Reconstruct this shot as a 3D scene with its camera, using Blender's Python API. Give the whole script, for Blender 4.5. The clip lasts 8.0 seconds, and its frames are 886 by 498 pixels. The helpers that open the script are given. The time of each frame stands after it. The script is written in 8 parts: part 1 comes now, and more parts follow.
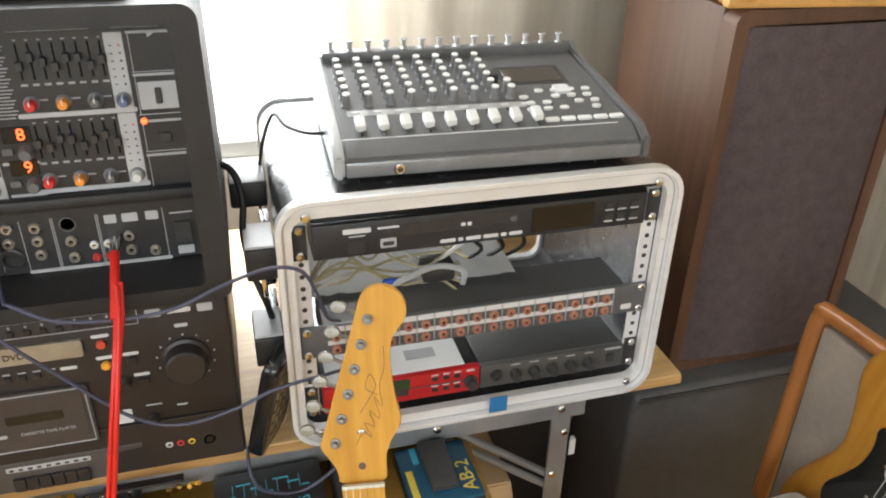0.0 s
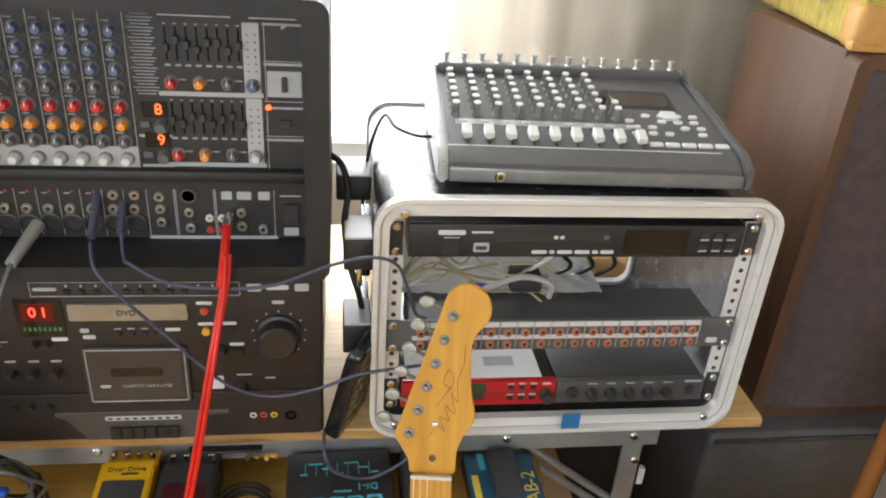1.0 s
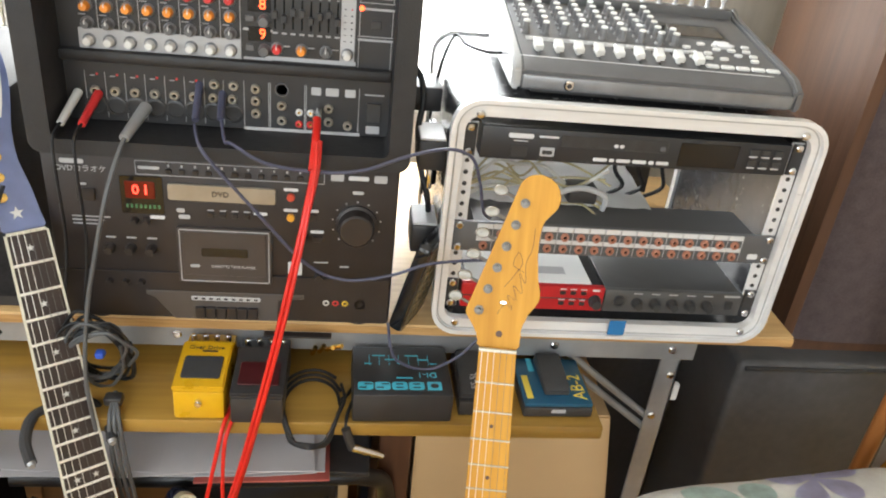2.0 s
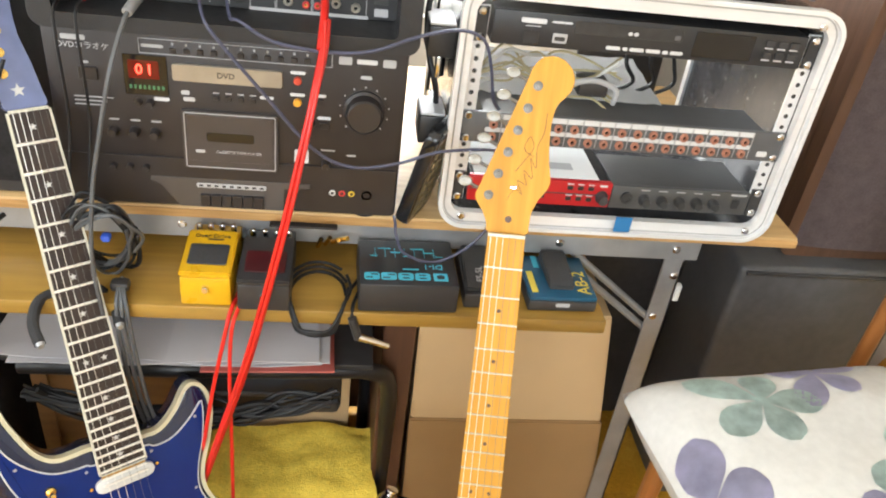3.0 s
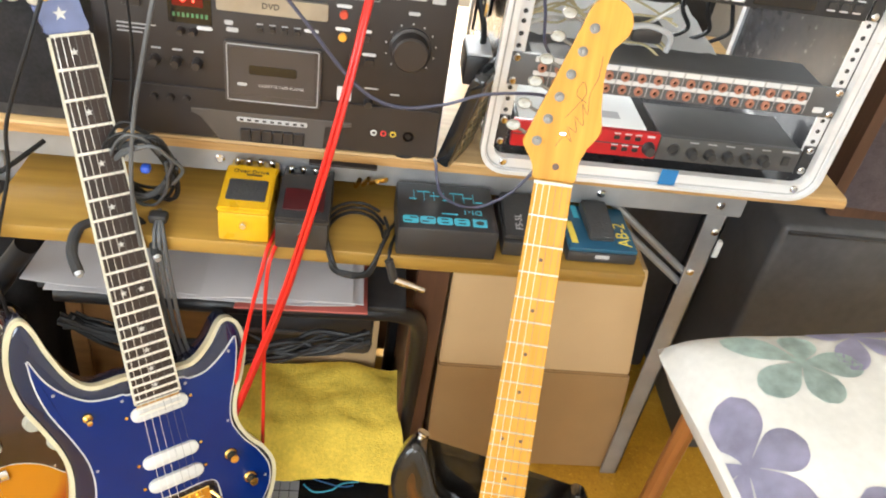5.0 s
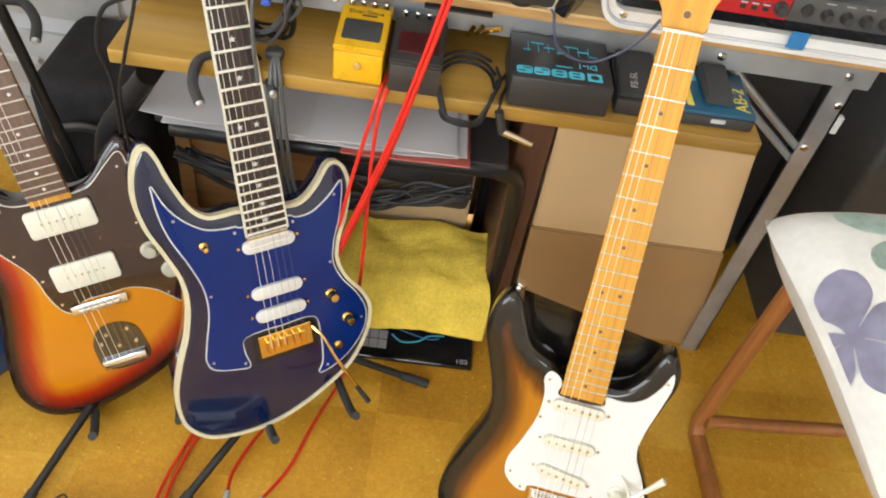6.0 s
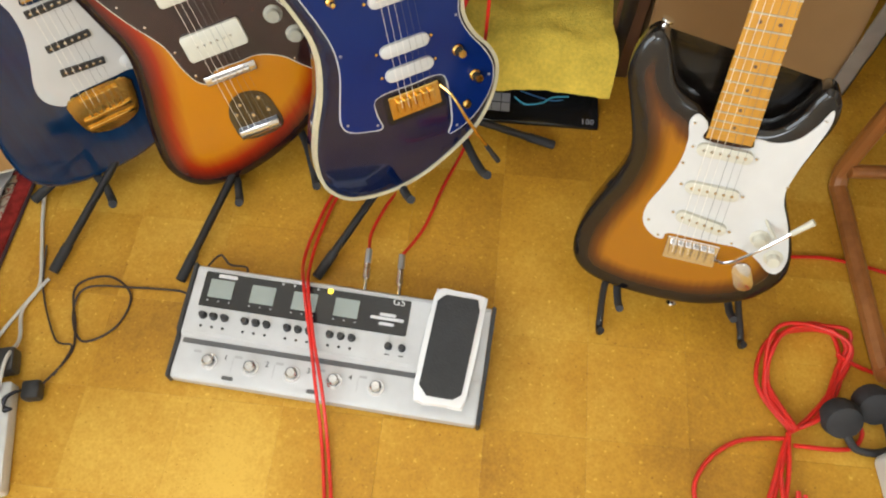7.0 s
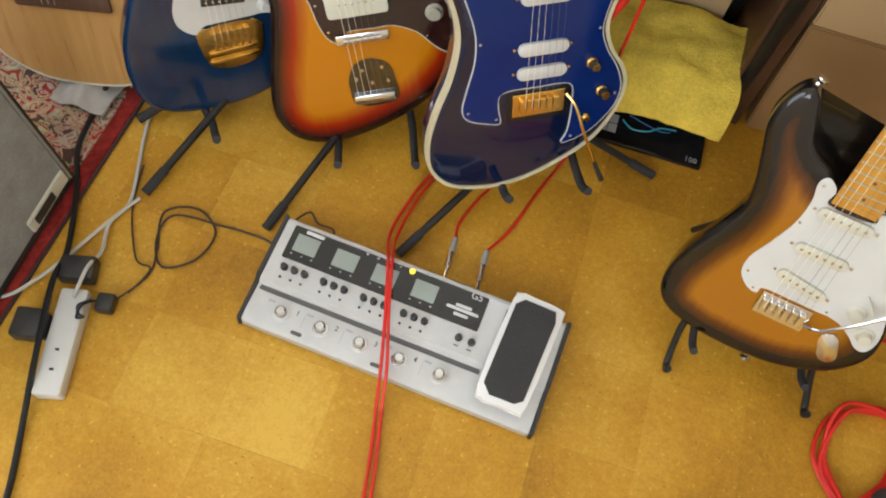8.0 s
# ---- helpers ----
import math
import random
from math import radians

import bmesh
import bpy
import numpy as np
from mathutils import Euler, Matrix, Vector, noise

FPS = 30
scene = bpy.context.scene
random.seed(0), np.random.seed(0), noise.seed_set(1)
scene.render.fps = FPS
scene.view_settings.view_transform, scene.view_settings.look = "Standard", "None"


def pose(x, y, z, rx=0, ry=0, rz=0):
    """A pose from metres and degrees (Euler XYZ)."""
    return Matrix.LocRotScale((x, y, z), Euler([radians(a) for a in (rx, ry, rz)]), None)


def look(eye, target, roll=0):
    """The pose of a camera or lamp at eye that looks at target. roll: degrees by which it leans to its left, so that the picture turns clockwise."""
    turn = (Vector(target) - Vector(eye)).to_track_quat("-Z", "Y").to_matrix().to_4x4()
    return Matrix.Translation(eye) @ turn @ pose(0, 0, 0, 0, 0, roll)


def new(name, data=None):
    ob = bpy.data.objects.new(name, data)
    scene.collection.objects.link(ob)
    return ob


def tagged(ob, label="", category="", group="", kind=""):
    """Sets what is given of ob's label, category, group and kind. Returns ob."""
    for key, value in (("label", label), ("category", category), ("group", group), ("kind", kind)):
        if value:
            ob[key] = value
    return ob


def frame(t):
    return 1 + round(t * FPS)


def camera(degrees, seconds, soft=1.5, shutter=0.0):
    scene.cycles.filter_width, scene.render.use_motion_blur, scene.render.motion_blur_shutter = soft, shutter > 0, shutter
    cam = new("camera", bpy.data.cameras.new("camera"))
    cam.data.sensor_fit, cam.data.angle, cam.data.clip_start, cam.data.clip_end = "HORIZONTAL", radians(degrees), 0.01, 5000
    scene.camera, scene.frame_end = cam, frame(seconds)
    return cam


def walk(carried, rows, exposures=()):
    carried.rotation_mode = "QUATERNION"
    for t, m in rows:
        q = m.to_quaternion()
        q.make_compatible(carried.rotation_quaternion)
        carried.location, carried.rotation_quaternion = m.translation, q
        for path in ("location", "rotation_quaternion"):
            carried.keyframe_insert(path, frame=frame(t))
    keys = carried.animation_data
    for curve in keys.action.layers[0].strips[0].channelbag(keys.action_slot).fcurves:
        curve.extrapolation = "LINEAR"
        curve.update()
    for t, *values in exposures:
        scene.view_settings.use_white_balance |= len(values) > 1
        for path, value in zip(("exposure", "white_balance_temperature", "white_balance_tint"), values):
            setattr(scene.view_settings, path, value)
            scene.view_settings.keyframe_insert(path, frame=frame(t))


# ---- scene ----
cam = camera(59.53, 8.0, soft=2.0)
PATH = [
    (0, (-0.2829, -0.7557, 1.3780), (-0.0410, 0.0838, 0.8915), 1.24),
    (0.5, (-0.2716, -0.7265, 1.3809), (-0.1346, 0.1385, 0.8980), 3.75),
    (1, (-0.2942, -0.7848, 1.3730), (-0.1605, 0.0896, 0.9066), 4.18),
    (1.5, (-0.3129, -0.8555, 1.3484), (-0.1665, 0.0176, 0.8833), 5.50),
    (2, (-0.3748, -0.8978, 1.2993), (-0.2502, -0.0258, 0.8259), 6.49),
    (2.2, (-0.3939, -0.8993, 1.2848), (-0.2568, -0.0575, 0.7628), 8.34),
    (3.3, (-0.3880, -0.9255, 1.2405), (-0.2586, -0.0984, 0.6934), 7.32),
    (3.5, (-0.3920, -0.9227, 1.2454), (-0.2713, -0.0979, 0.6930), 7.16),
    (4, (-0.4109, -0.9256, 1.2309), (-0.2929, -0.1279, 0.6394), 9.19),
    (4.2, (-0.4213, -0.9230, 1.2326), (-0.2929, -0.1355, 0.6299), 9.72),
    (5.3, (-0.4112, -0.9056, 1.2291), (-0.3029, -0.1147, 0.6268), 10.21),
    (5.5, (-0.4313, -0.9235, 1.2257), (-0.3219, -0.1493, 0.6023), 11.36),
    (6, (-0.4566, -0.9449, 1.1895), (-0.4119, -0.2506, 0.4712), 10.45),
    (6.5, (-0.4800, -0.9623, 1.1768), (-0.5119, -0.3903, 0.3571), 7.17),
    (7, (-0.5078, -0.9844, 1.1424), (-0.5513, -0.5134, 0.2613), 0.79),
    (7.5, (-0.5560, -0.9816, 1.1376), (-0.6029, -0.5404, 0.2414), 5.03),
    (8, (-0.6126, -1.0088, 1.1361), (-0.6787, -0.5455, 0.2524), 10.75),
]
EXPOSURES = [(0.0, 0.12), (0.5, -0.04), (1.0, -0.06), (1.5, 0.02), (2.0, 0.34), (3.5, 0.86), (4.0, 0.92), (5.5, 0.86), (6.0, 0.68), (6.5, 0.50), (7.0, 0.34), (7.5, 0.16), (8.0, 0.10)]
walk(cam, [(t, look(eye, target, roll)) for t, eye, target, roll in PATH],
     exposures=EXPOSURES)
# ---- world and light: daylight through the windows ----
world = bpy.data.worlds.new("sky")
scene.world = world
world.use_nodes = True
wn = world.node_tree.nodes
sky = wn.new("ShaderNodeTexSky")
sky.sky_type = 'NISHITA'
sky.sun_disc = False
sky.sun_elevation, sky.sun_rotation = radians(48), radians(150)
world.node_tree.links.new(sky.outputs[0], wn["Background"].inputs[0])
wn["Background"].inputs[1].default_value = 0.12


def window_lamp(name, at, towards, w, h, watts, colour=(0.91, 0.97, 1.0)):
    d = bpy.data.lights.new(name, 'AREA')
    d.shape, d.size, d.size_y, d.energy, d.color = 'RECTANGLE', w, h, watts, colour
    ob = new(name, d)
    ob.matrix_world = look(at, towards)
    return ob


window_lamp("window_light_back", (-0.55, 0.93, 1.5), (-0.55, -1.0, 0.9), 1.1, 1.2, 42)
window_lamp("window_light_side", (-2.62, -1.6, 1.45), (0.0, -0.9, 0.6), 1.7, 1.3, 30)
window_lamp("window_light_rear", (-0.95, -3.12, 1.74), (-0.5, 0.0, 0.6), 1.8, 1.0, 40)
# ---- materials ----
def mat(name, base, rough=0.5, metal=0.0, var=0.12, scale=40.0, bump=0.0, bscale=None, coat=0.0, dark=None, spec=None,
        stretch=(1, 1, 1), rvar=0.1):
    """A procedural surface: base colour with two scales of variation, roughness variation and a fine bump."""
    m = bpy.data.materials.new(name)
    m.use_nodes = True
    nt = m.node_tree
    N, L = nt.nodes, nt.links
    b = N["Principled BSDF"]
    b.inputs["Metallic"].default_value = metal
    b.inputs["Coat Weight"].default_value = coat
    if spec is not None:
        b.inputs["Specular IOR Level"].default_value = spec
    tc = N.new("ShaderNodeTexCoord")
    mp = N.new("ShaderNodeMapping")
    mp.inputs["Scale"].default_value = stretch
    L.new(tc.outputs["Object"], mp.inputs[0])
    n1 = N.new("ShaderNodeTexNoise")
    n1.inputs["Scale"].default_value, n1.inputs["Detail"].default_value = scale, 6.0
    n2 = N.new("ShaderNodeTexNoise")
    n2.inputs["Scale"].default_value, n2.inputs["Detail"].default_value = scale / 7.0, 3.0
    L.new(mp.outputs[0], n1.inputs["Vector"])
    L.new(mp.outputs[0], n2.inputs["Vector"])
    ad = N.new("ShaderNodeMath")
    ad.operation = 'MULTIPLY_ADD'
    L.new(n1.outputs["Fac"], ad.inputs[0])
    ad.inputs[1].default_value = 0.5
    hf = N.new("ShaderNodeMath")
    hf.operation = 'MULTIPLY'
    L.new(n2.outputs["Fac"], hf.inputs[0])
    hf.inputs[1].default_value = 0.5
    L.new(hf.outputs[0], ad.inputs[2])
    rp = N.new("ShaderNodeValToRGB")
    d = dark or tuple(c * (1 - 2 * var) for c in base)
    lo, hi = rp.color_ramp.elements
    lo.position, hi.position = 0.32, 0.68
    lo.color = (*d, 1)
    hi.color = (*[min(1, c * (1 + var)) for c in base], 1)
    L.new(ad.outputs[0], rp.inputs[0])
    L.new(rp.outputs[0], b.inputs["Base Color"])
    rr = N.new("ShaderNodeMapRange")
    rr.inputs["To Min"].default_value, rr.inputs["To Max"].default_value = max(0.02, rough - rvar), min(1, rough + rvar)
    L.new(n1.outputs["Fac"], rr.inputs["Value"])
    L.new(rr.outputs[0], b.inputs["Roughness"])
    if bump:
        n3 = N.new("ShaderNodeTexNoise")
        n3.inputs["Scale"].default_value, n3.inputs["Detail"].default_value = bscale or scale * 6, 2.0
        L.new(mp.outputs[0], n3.inputs["Vector"])
        bp = N.new("ShaderNodeBump")
        bp.inputs["Strength"].default_value, bp.inputs["Distance"].default_value = bump, 0.002
        L.new(n3.outputs["Fac"], bp.inputs["Height"])
        L.new(bp.outputs[0], b.inputs["Normal"])
    return m


def glow(name, colour, strength):
    m = bpy.data.materials.new(name)
    m.use_nodes = True
    b = m.node_tree.nodes["Principled BSDF"]
    b.inputs["Base Color"].default_value = (*colour, 1)
    b.inputs["Emission Color"].default_value = (*colour, 1)
    b.inputs["Emission Strength"].default_value = strength
    return m


def wood(name, light, dark, rough=0.4, scale=9.0, axis=0, coat=0.0, spec=None):
    """Wood grain along one axis of the object."""
    st = [14.0, 14.0, 14.0]
    st[axis] = 1.0
    return mat(name, light, rough, 0.0, 0.15, scale, 0.15, scale * 8, coat, dark, spec, tuple(st))


def burst(name, inner, mid, rim, a, b_, rough=0.12):
    """Sunburst lacquer: the colour follows the painted distance from the rim."""
    m = bpy.data.materials.new(name)
    m.use_nodes = True
    N, L = m.node_tree.nodes, m.node_tree.links
    p = N["Principled BSDF"]
    at = N.new("ShaderNodeAttribute")
    at.attribute_name = "rim"
    tc = N.new("ShaderNodeTexCoord")
    mp = N.new("ShaderNodeMapping")
    mp.inputs["Scale"].default_value = (60, 4, 60)
    nz = N.new("ShaderNodeTexNoise")
    nz.inputs["Scale"].default_value = 2.5
    L.new(tc.outputs["Object"], mp.inputs[0])
    L.new(mp.outputs[0], nz.inputs["Vector"])
    ma = N.new("ShaderNodeMath")
    ma.operation = 'MULTIPLY_ADD'
    L.new(nz.outputs["Fac"], ma.inputs[0])
    ma.inputs[1].default_value = 0.006
    L.new(at.outputs["Fac"], ma.inputs[2])
    r = N.new("ShaderNodeValToRGB")
    e = r.color_ramp.elements
    e[0].position, e[0].color = a, (*rim, 1)
    e[1].position, e[1].color = b_, (*inner, 1)
    k = e.new((a + b_) / 2)
    k.color = (*mid, 1)
    mu = N.new("ShaderNodeMath")
    mu.operation = 'MULTIPLY'
    mu.inputs[1].default_value = 10.0
    L.new(ma.outputs[0], mu.inputs[0])
    L.new(mu.outputs[0], r.inputs[0])
    L.new(r.outputs[0], p.inputs["Base Color"])
    p.inputs["Roughness"].default_value = rough
    p.inputs["Coat Weight"].default_value = 0.12
    p.inputs["Coat Roughness"].default_value = 0.05
    return m


def cork_floor(name):
    """Cork tiles 0.3 m square: mottled ochre with faint tile-to-tile tone and worn patches."""
    m = bpy.data.materials.new(name)
    m.use_nodes = True
    N, L = m.node_tree.nodes, m.node_tree.links
    p = N["Principled BSDF"]
    p.inputs["Specular IOR Level"].default_value = 0.35
    tc = N.new("ShaderNodeNewGeometry")
    info = N.new("ShaderNodeObjectInfo")
    n1 = N.new("ShaderNodeTexNoise")
    n1.inputs["Scale"].default_value, n1.inputs["Detail"].default_value = 70.0, 7.0
    n2 = N.new("ShaderNodeTexNoise")
    n2.inputs["Scale"].default_value, n2.inputs["Detail"].default_value = 3.2, 6.0
    vo = N.new("ShaderNodeTexVoronoi")
    vo.inputs["Scale"].default_value = 210.0
    for n in (n1, n2, vo):
        L.new(tc.outputs["Position"], n.inputs["Vector"])
    def mth(op, a, b):
        q = N.new("ShaderNodeMath")
        q.operation = op
        for i, v in enumerate((a, b)):
            if isinstance(v, (int, float)):
                q.inputs[i].default_value = v
            else:
                L.new(v, q.inputs[i])
        return q.outputs[0]
    f = mth('ADD', mth('MULTIPLY', n1.outputs["Fac"], 0.17), mth('MULTIPLY', mth('ADD', n2.outputs["Fac"], -0.005), 0.76))
    f = mth('ADD', f, mth('MULTIPLY', vo.outputs["Distance"], 0.10))
    for seed, lo, amount in ((3.0, 0.66, 0.16), (9.0, 0.69, -0.22)):
        fl = N.new("ShaderNodeTexNoise")
        fl.inputs["Scale"].default_value, fl.inputs["Detail"].default_value = 95.0 + seed * 8, 2.0
        off = N.new("ShaderNodeVectorMath")
        off.inputs[1].default_value = (seed, seed * 2, 0)
        L.new(tc.outputs["Position"], off.inputs[0])
        L.new(off.outputs[0], fl.inputs["Vector"])
        f = mth('ADD', f, mth('MULTIPLY', mth('MINIMUM', mth('MULTIPLY', mth('MAXIMUM', mth('SUBTRACT', fl.outputs["Fac"], lo), 0.0), 25.0), 1.0), amount))
    f = mth('ADD', f, mth('MULTIPLY', mth('SUBTRACT', info.outputs["Random"], 0.5), 0.11))
    r = N.new("ShaderNodeValToRGB")
    e = r.color_ramp.elements
    e[0].position, e[0].color = 0.30, (0.29, 0.130, 0.010, 1)
    e[1].position, e[1].color = 0.72, (0.69, 0.42, 0.065, 1)
    k = e.new(0.5)
    k.color = (0.50, 0.252, 0.020, 1)
    L.new(f, r.inputs[0])
    L.new(r.outputs[0], p.inputs["Base Color"])
    rr = N.new("ShaderNodeMapRange")
    rr.inputs["To Min"].default_value, rr.inputs["To Max"].default_value = 0.4, 0.62
    L.new(n2.outputs["Fac"], rr.inputs["Value"])
    L.new(rr.outputs[0], p.inputs["Roughness"])
    bp = N.new("ShaderNodeBump")
    bp.inputs["Strength"].default_value, bp.inputs["Distance"].default_value = 0.25, 0.001
    L.new(n1.outputs["Fac"], bp.inputs["Height"])
    L.new(bp.outputs[0], p.inputs["Normal"])
    return m


BLACK = mat("black_plastic", (0.032, 0.031, 0.032), 0.42, 0, 0.2, 60, 0.12, 500)
MATTE = mat("matte_black_vinyl", (0.048, 0.046, 0.048), 0.6, 0, 0.2, 80, 0.3, 420)
GLOSSB = mat("gloss_black", (0.012, 0.012, 0.013), 0.12, 0, 0.1, 20)
PANEL = mat("dark_panel", (0.022, 0.022, 0.024), 0.45, 0, 0.12, 30, 0.05, 300)
CHARCOAL = mat("charcoal_metal", (0.075, 0.074, 0.074), 0.48, 0.1, 0.12, 40, 0.06, 300)
AMPV = mat("black_amp_vinyl", (0.016, 0.0155, 0.017), 0.55, 0, 0.2, 80, 0.3, 420)
SHELL = mat("black_laminate", (0.045, 0.044, 0.047), 0.24, 0, 0.15, 60, 0.06, 300)
CABBLK = mat("worn_black_tolex", (0.075, 0.074, 0.077), 0.5, 0, 0.15, 60, 0.2, 420)
PEARL = mat("pearl_button", (0.50, 0.47, 0.40), 0.25, 0, 0.15, 60, coat=0.3)
# headstock blue lightened to stand in for the window's reflection on it
HEADB = mat("blue_head_window_sheen", (0.18, 0.225, 0.43), 0.22, 0.45, 0.15, 40, coat=0.4)
DECKM = mat("brown_black_metal", (0.030, 0.0245, 0.0237), 0.42, 0.2, 0.12, 25, 0.05, 400)
DECKD = mat("brown_black_dark", (0.026, 0.021, 0.02), 0.4, 0.1, 0.12, 25)
GREY = mat("grey_print", (0.42, 0.42, 0.43), 0.5, 0, 0.06, 30)
LGREY = mat("light_grey_plastic", (0.6, 0.6, 0.61), 0.45, 0, 0.06, 30)
MGREY = mat("mid_grey_plastic", (0.105, 0.105, 0.108), 0.42, 0, 0.1, 40, 0.1, 500)
SGREY = mat("silver_grey_paint", (0.42, 0.425, 0.43), 0.36, 0.35, 0.06, 60, 0.05, 600)
WHITE = mat("white_plastic", (0.62, 0.62, 0.605), 0.35, 0, 0.04, 25)
CREAM = mat("cream_plastic", (0.61, 0.59, 0.49), 0.35, 0, 0.05, 25)
PRINT = mat("white_print", (0.62, 0.62, 0.62), 0.6, 0, 0.05, 60)
CHROME = mat("chrome", (0.75, 0.75, 0.76), 0.14, 1.0, 0.05, 60, rvar=0.06)
STEEL = mat("grey_steel", (0.42, 0.43, 0.44), 0.38, 0.6, 0.1, 30, 0.05, 200)
ALU = mat("brushed_aluminium", (0.78, 0.78, 0.785), 0.32, 0.3, 0.05, 20, 0.08, 120, stretch=(1, 6, 6))
FRET = mat("nickel_fret", (0.86, 0.83, 0.76), 0.35, 0.4, 0.05, 100)
FRETD = mat("worn_fret", (0.50, 0.46, 0.38), 0.35, 0.7, 0.1, 100)
STRING = mat("wound_steel", (0.16, 0.16, 0.165), 0.55, 0.5, 0.1, 200)
GOLD = mat("gold_plate", (0.83, 0.55, 0.16), 0.2, 1.0, 0.1, 80, rvar=0.08)
BRASS = mat("dull_brass", (0.55, 0.42, 0.2), 0.3, 1.0, 0.15, 80)
ORANGE = mat("orange_cap", (0.75, 0.26, 0.03), 0.4, 0, 0.05, 40)
REDCAP = mat("red_cap", (0.55, 0.03, 0.03), 0.4, 0, 0.05, 40)
BLUECAP = mat("blue_cap", (0.10, 0.13, 0.24), 0.4, 0, 0.05, 40)
REDP = mat("red_paint", (0.48, 0.012, 0.016), 0.35, 0.1, 0.08, 40, 0.05, 400)
REDCABLE = mat("red_rubber", (0.66, 0.022, 0.014), 0.34, 0, 0.12, 60, 0.1, 500)
GREYCABLE = mat("blue_grey_rubber", (0.062, 0.064, 0.105), 0.45, 0, 0.1, 60)
DGREYCABLE = mat("grey_rubber", (0.085, 0.088, 0.092), 0.45, 0, 0.1, 60)
BLACKCABLE = mat("black_rubber", (0.012, 0.012, 0.013), 0.5, 0, 0.1, 60, spec=0.3)
BROWNCABLE = mat("brown_black_rubber", (0.05, 0.032, 0.025), 0.5, 0, 0.1, 60)
WHITECABLE = mat("off_white_rubber", (0.55, 0.54, 0.50), 0.5, 0, 0.06, 60)
CREAMCABLE = mat("cream_rubber", (0.44, 0.38, 0.22), 0.5, 0, 0.08, 60)
PLY = wood("light_plywood", (0.58, 0.39, 0.18), (0.43, 0.26, 0.105), 0.45, 6)
PLYEDGE = wood("plywood_edge", (0.55, 0.33, 0.13), (0.34, 0.18, 0.06), 0.5, 14)
OCHRE = wood("ochre_board", (0.34, 0.20, 0.04), (0.22, 0.12, 0.023), 0.35, 5, coat=0.2)
DARKWOOD = wood("dark_brown_wood", (0.10, 0.045, 0.025), (0.055, 0.025, 0.015), 0.4, 6, axis=2)
CABWOOD = wood("walnut_veneer", (0.115, 0.058, 0.034), (0.066, 0.032, 0.019), 0.5, 5, axis=2, spec=0.3)
GRILLE = mat("brown_grille_cloth", (0.20, 0.157, 0.158), 0.95, 0, 0.12, 300, 0.5, 900, spec=0.1)
BLKCLOTH = mat("black_cloth", (0.03, 0.029, 0.031), 0.9, 0, 0.2, 200, 0.5, 900, spec=0.15)
TWEED = mat("yellow_tweed", (0.52, 0.40, 0.09), 0.8, 0, 0.25, 260, 0.6, 500, stretch=(1, 3, 1))
LEATHER = mat("tan_leather", (0.55, 0.29, 0.08), 0.5, 0, 0.12, 60, 0.3, 400)
MAPLE = wood("lacquered_maple", (0.57, 0.305, 0.055), (0.43, 0.195, 0.025), 0.45, 7, axis=1, spec=0.15)
ROSE = wood("dark_rosewood", (0.03, 0.017, 0.013), (0.016, 0.01, 0.008), 0.4, 9, axis=1)
ROSEB = wood("brown_rosewood", (0.11, 0.055, 0.03), (0.06, 0.028, 0.016), 0.45, 9, axis=1)
SPRUCE = wood("spruce_top", (0.50, 0.28, 0.10), (0.40, 0.21, 0.065), 0.3, 5, axis=1, coat=0.3)
BENT = wood("bent_beech", (0.33, 0.125, 0.034), (0.22, 0.080, 0.021), 0.35, 5, axis=2, coat=0.2)
NAVY = mat("navy_gloss", (0.002, 0.008, 0.042), 0.06, 0, 0.1, 20, coat=0.6)
NAVYG = mat("blue_plastic_guard", (0.004, 0.020, 0.14), 0.1, 0, 0.08, 20, spec=0.28)
NAVYD = mat("dark_navy_side", (0.01, 0.012, 0.05), 0.12, 0, 0.1, 20, coat=0.6)
TEAL = mat("translucent_blue_gloss", (0.003, 0.026, 0.082), 0.1, 0, 0.2, 12, coat=0.6, stretch=(6, 0.6, 6))
TORT = mat("tortoiseshell", (0.034, 0.011, 0.009), 0.12, 0, 0.35, 70, coat=0.5, dark=(0.008, 0.004, 0.004))
BURST2 = burst("two_tone_sunburst", (0.34, 0.13, 0.007), (0.11, 0.032, 0.004), (0.009, 0.007, 0.006), 0.22, 0.54)
BURST3 = burst("three_tone_sunburst", (0.50, 0.180, 0.004), (0.31, 0.020, 0.003), (0.012, 0.005, 0.005), 0.16, 0.62)
CARD = mat("cardboard", (0.53, 0.36, 0.185), 0.8, 0, 0.035, 12, 0.06, 200)
CARDD = mat("darker_brown", (0.34, 0.20, 0.085), 0.6, 0, 0.05, 20)
TOWEL = mat("yellow_towel", (0.84, 0.61, 0.095), 0.95, 0, 0.12, 150, 0.9, 350, spec=0.1)
PAPER = mat("white_paper", (0.78, 0.78, 0.77), 0.7, 0, 0.04, 10)
WALLM = mat("cream_wall", (0.80, 0.77, 0.70), 0.85, 0, 0.04, 12, 0.15, 200)
CEILM = mat("white_ceiling", (0.84, 0.83, 0.80), 0.9, 0, 0.03, 8, 0.1, 150)
CURT = mat("beige_curtain", (0.62, 0.58, 0.52), 0.85, 0, 0.05, 60, 0.25, 700, stretch=(1, 1, 0.1), spec=0.2)
SHEER = glow("bright_sky_backdrop", (1.0, 0.99, 0.98), 3.0)
LEDRED = glow("red_digit", (1.0, 0.05, 0.03), 4.0)
LEDORANGE = glow("orange_digit", (1.0, 0.09, 0.02), 4.0)
LEDYELLOW = glow("yellow_led", (1.0, 0.75, 0.05), 1.5)
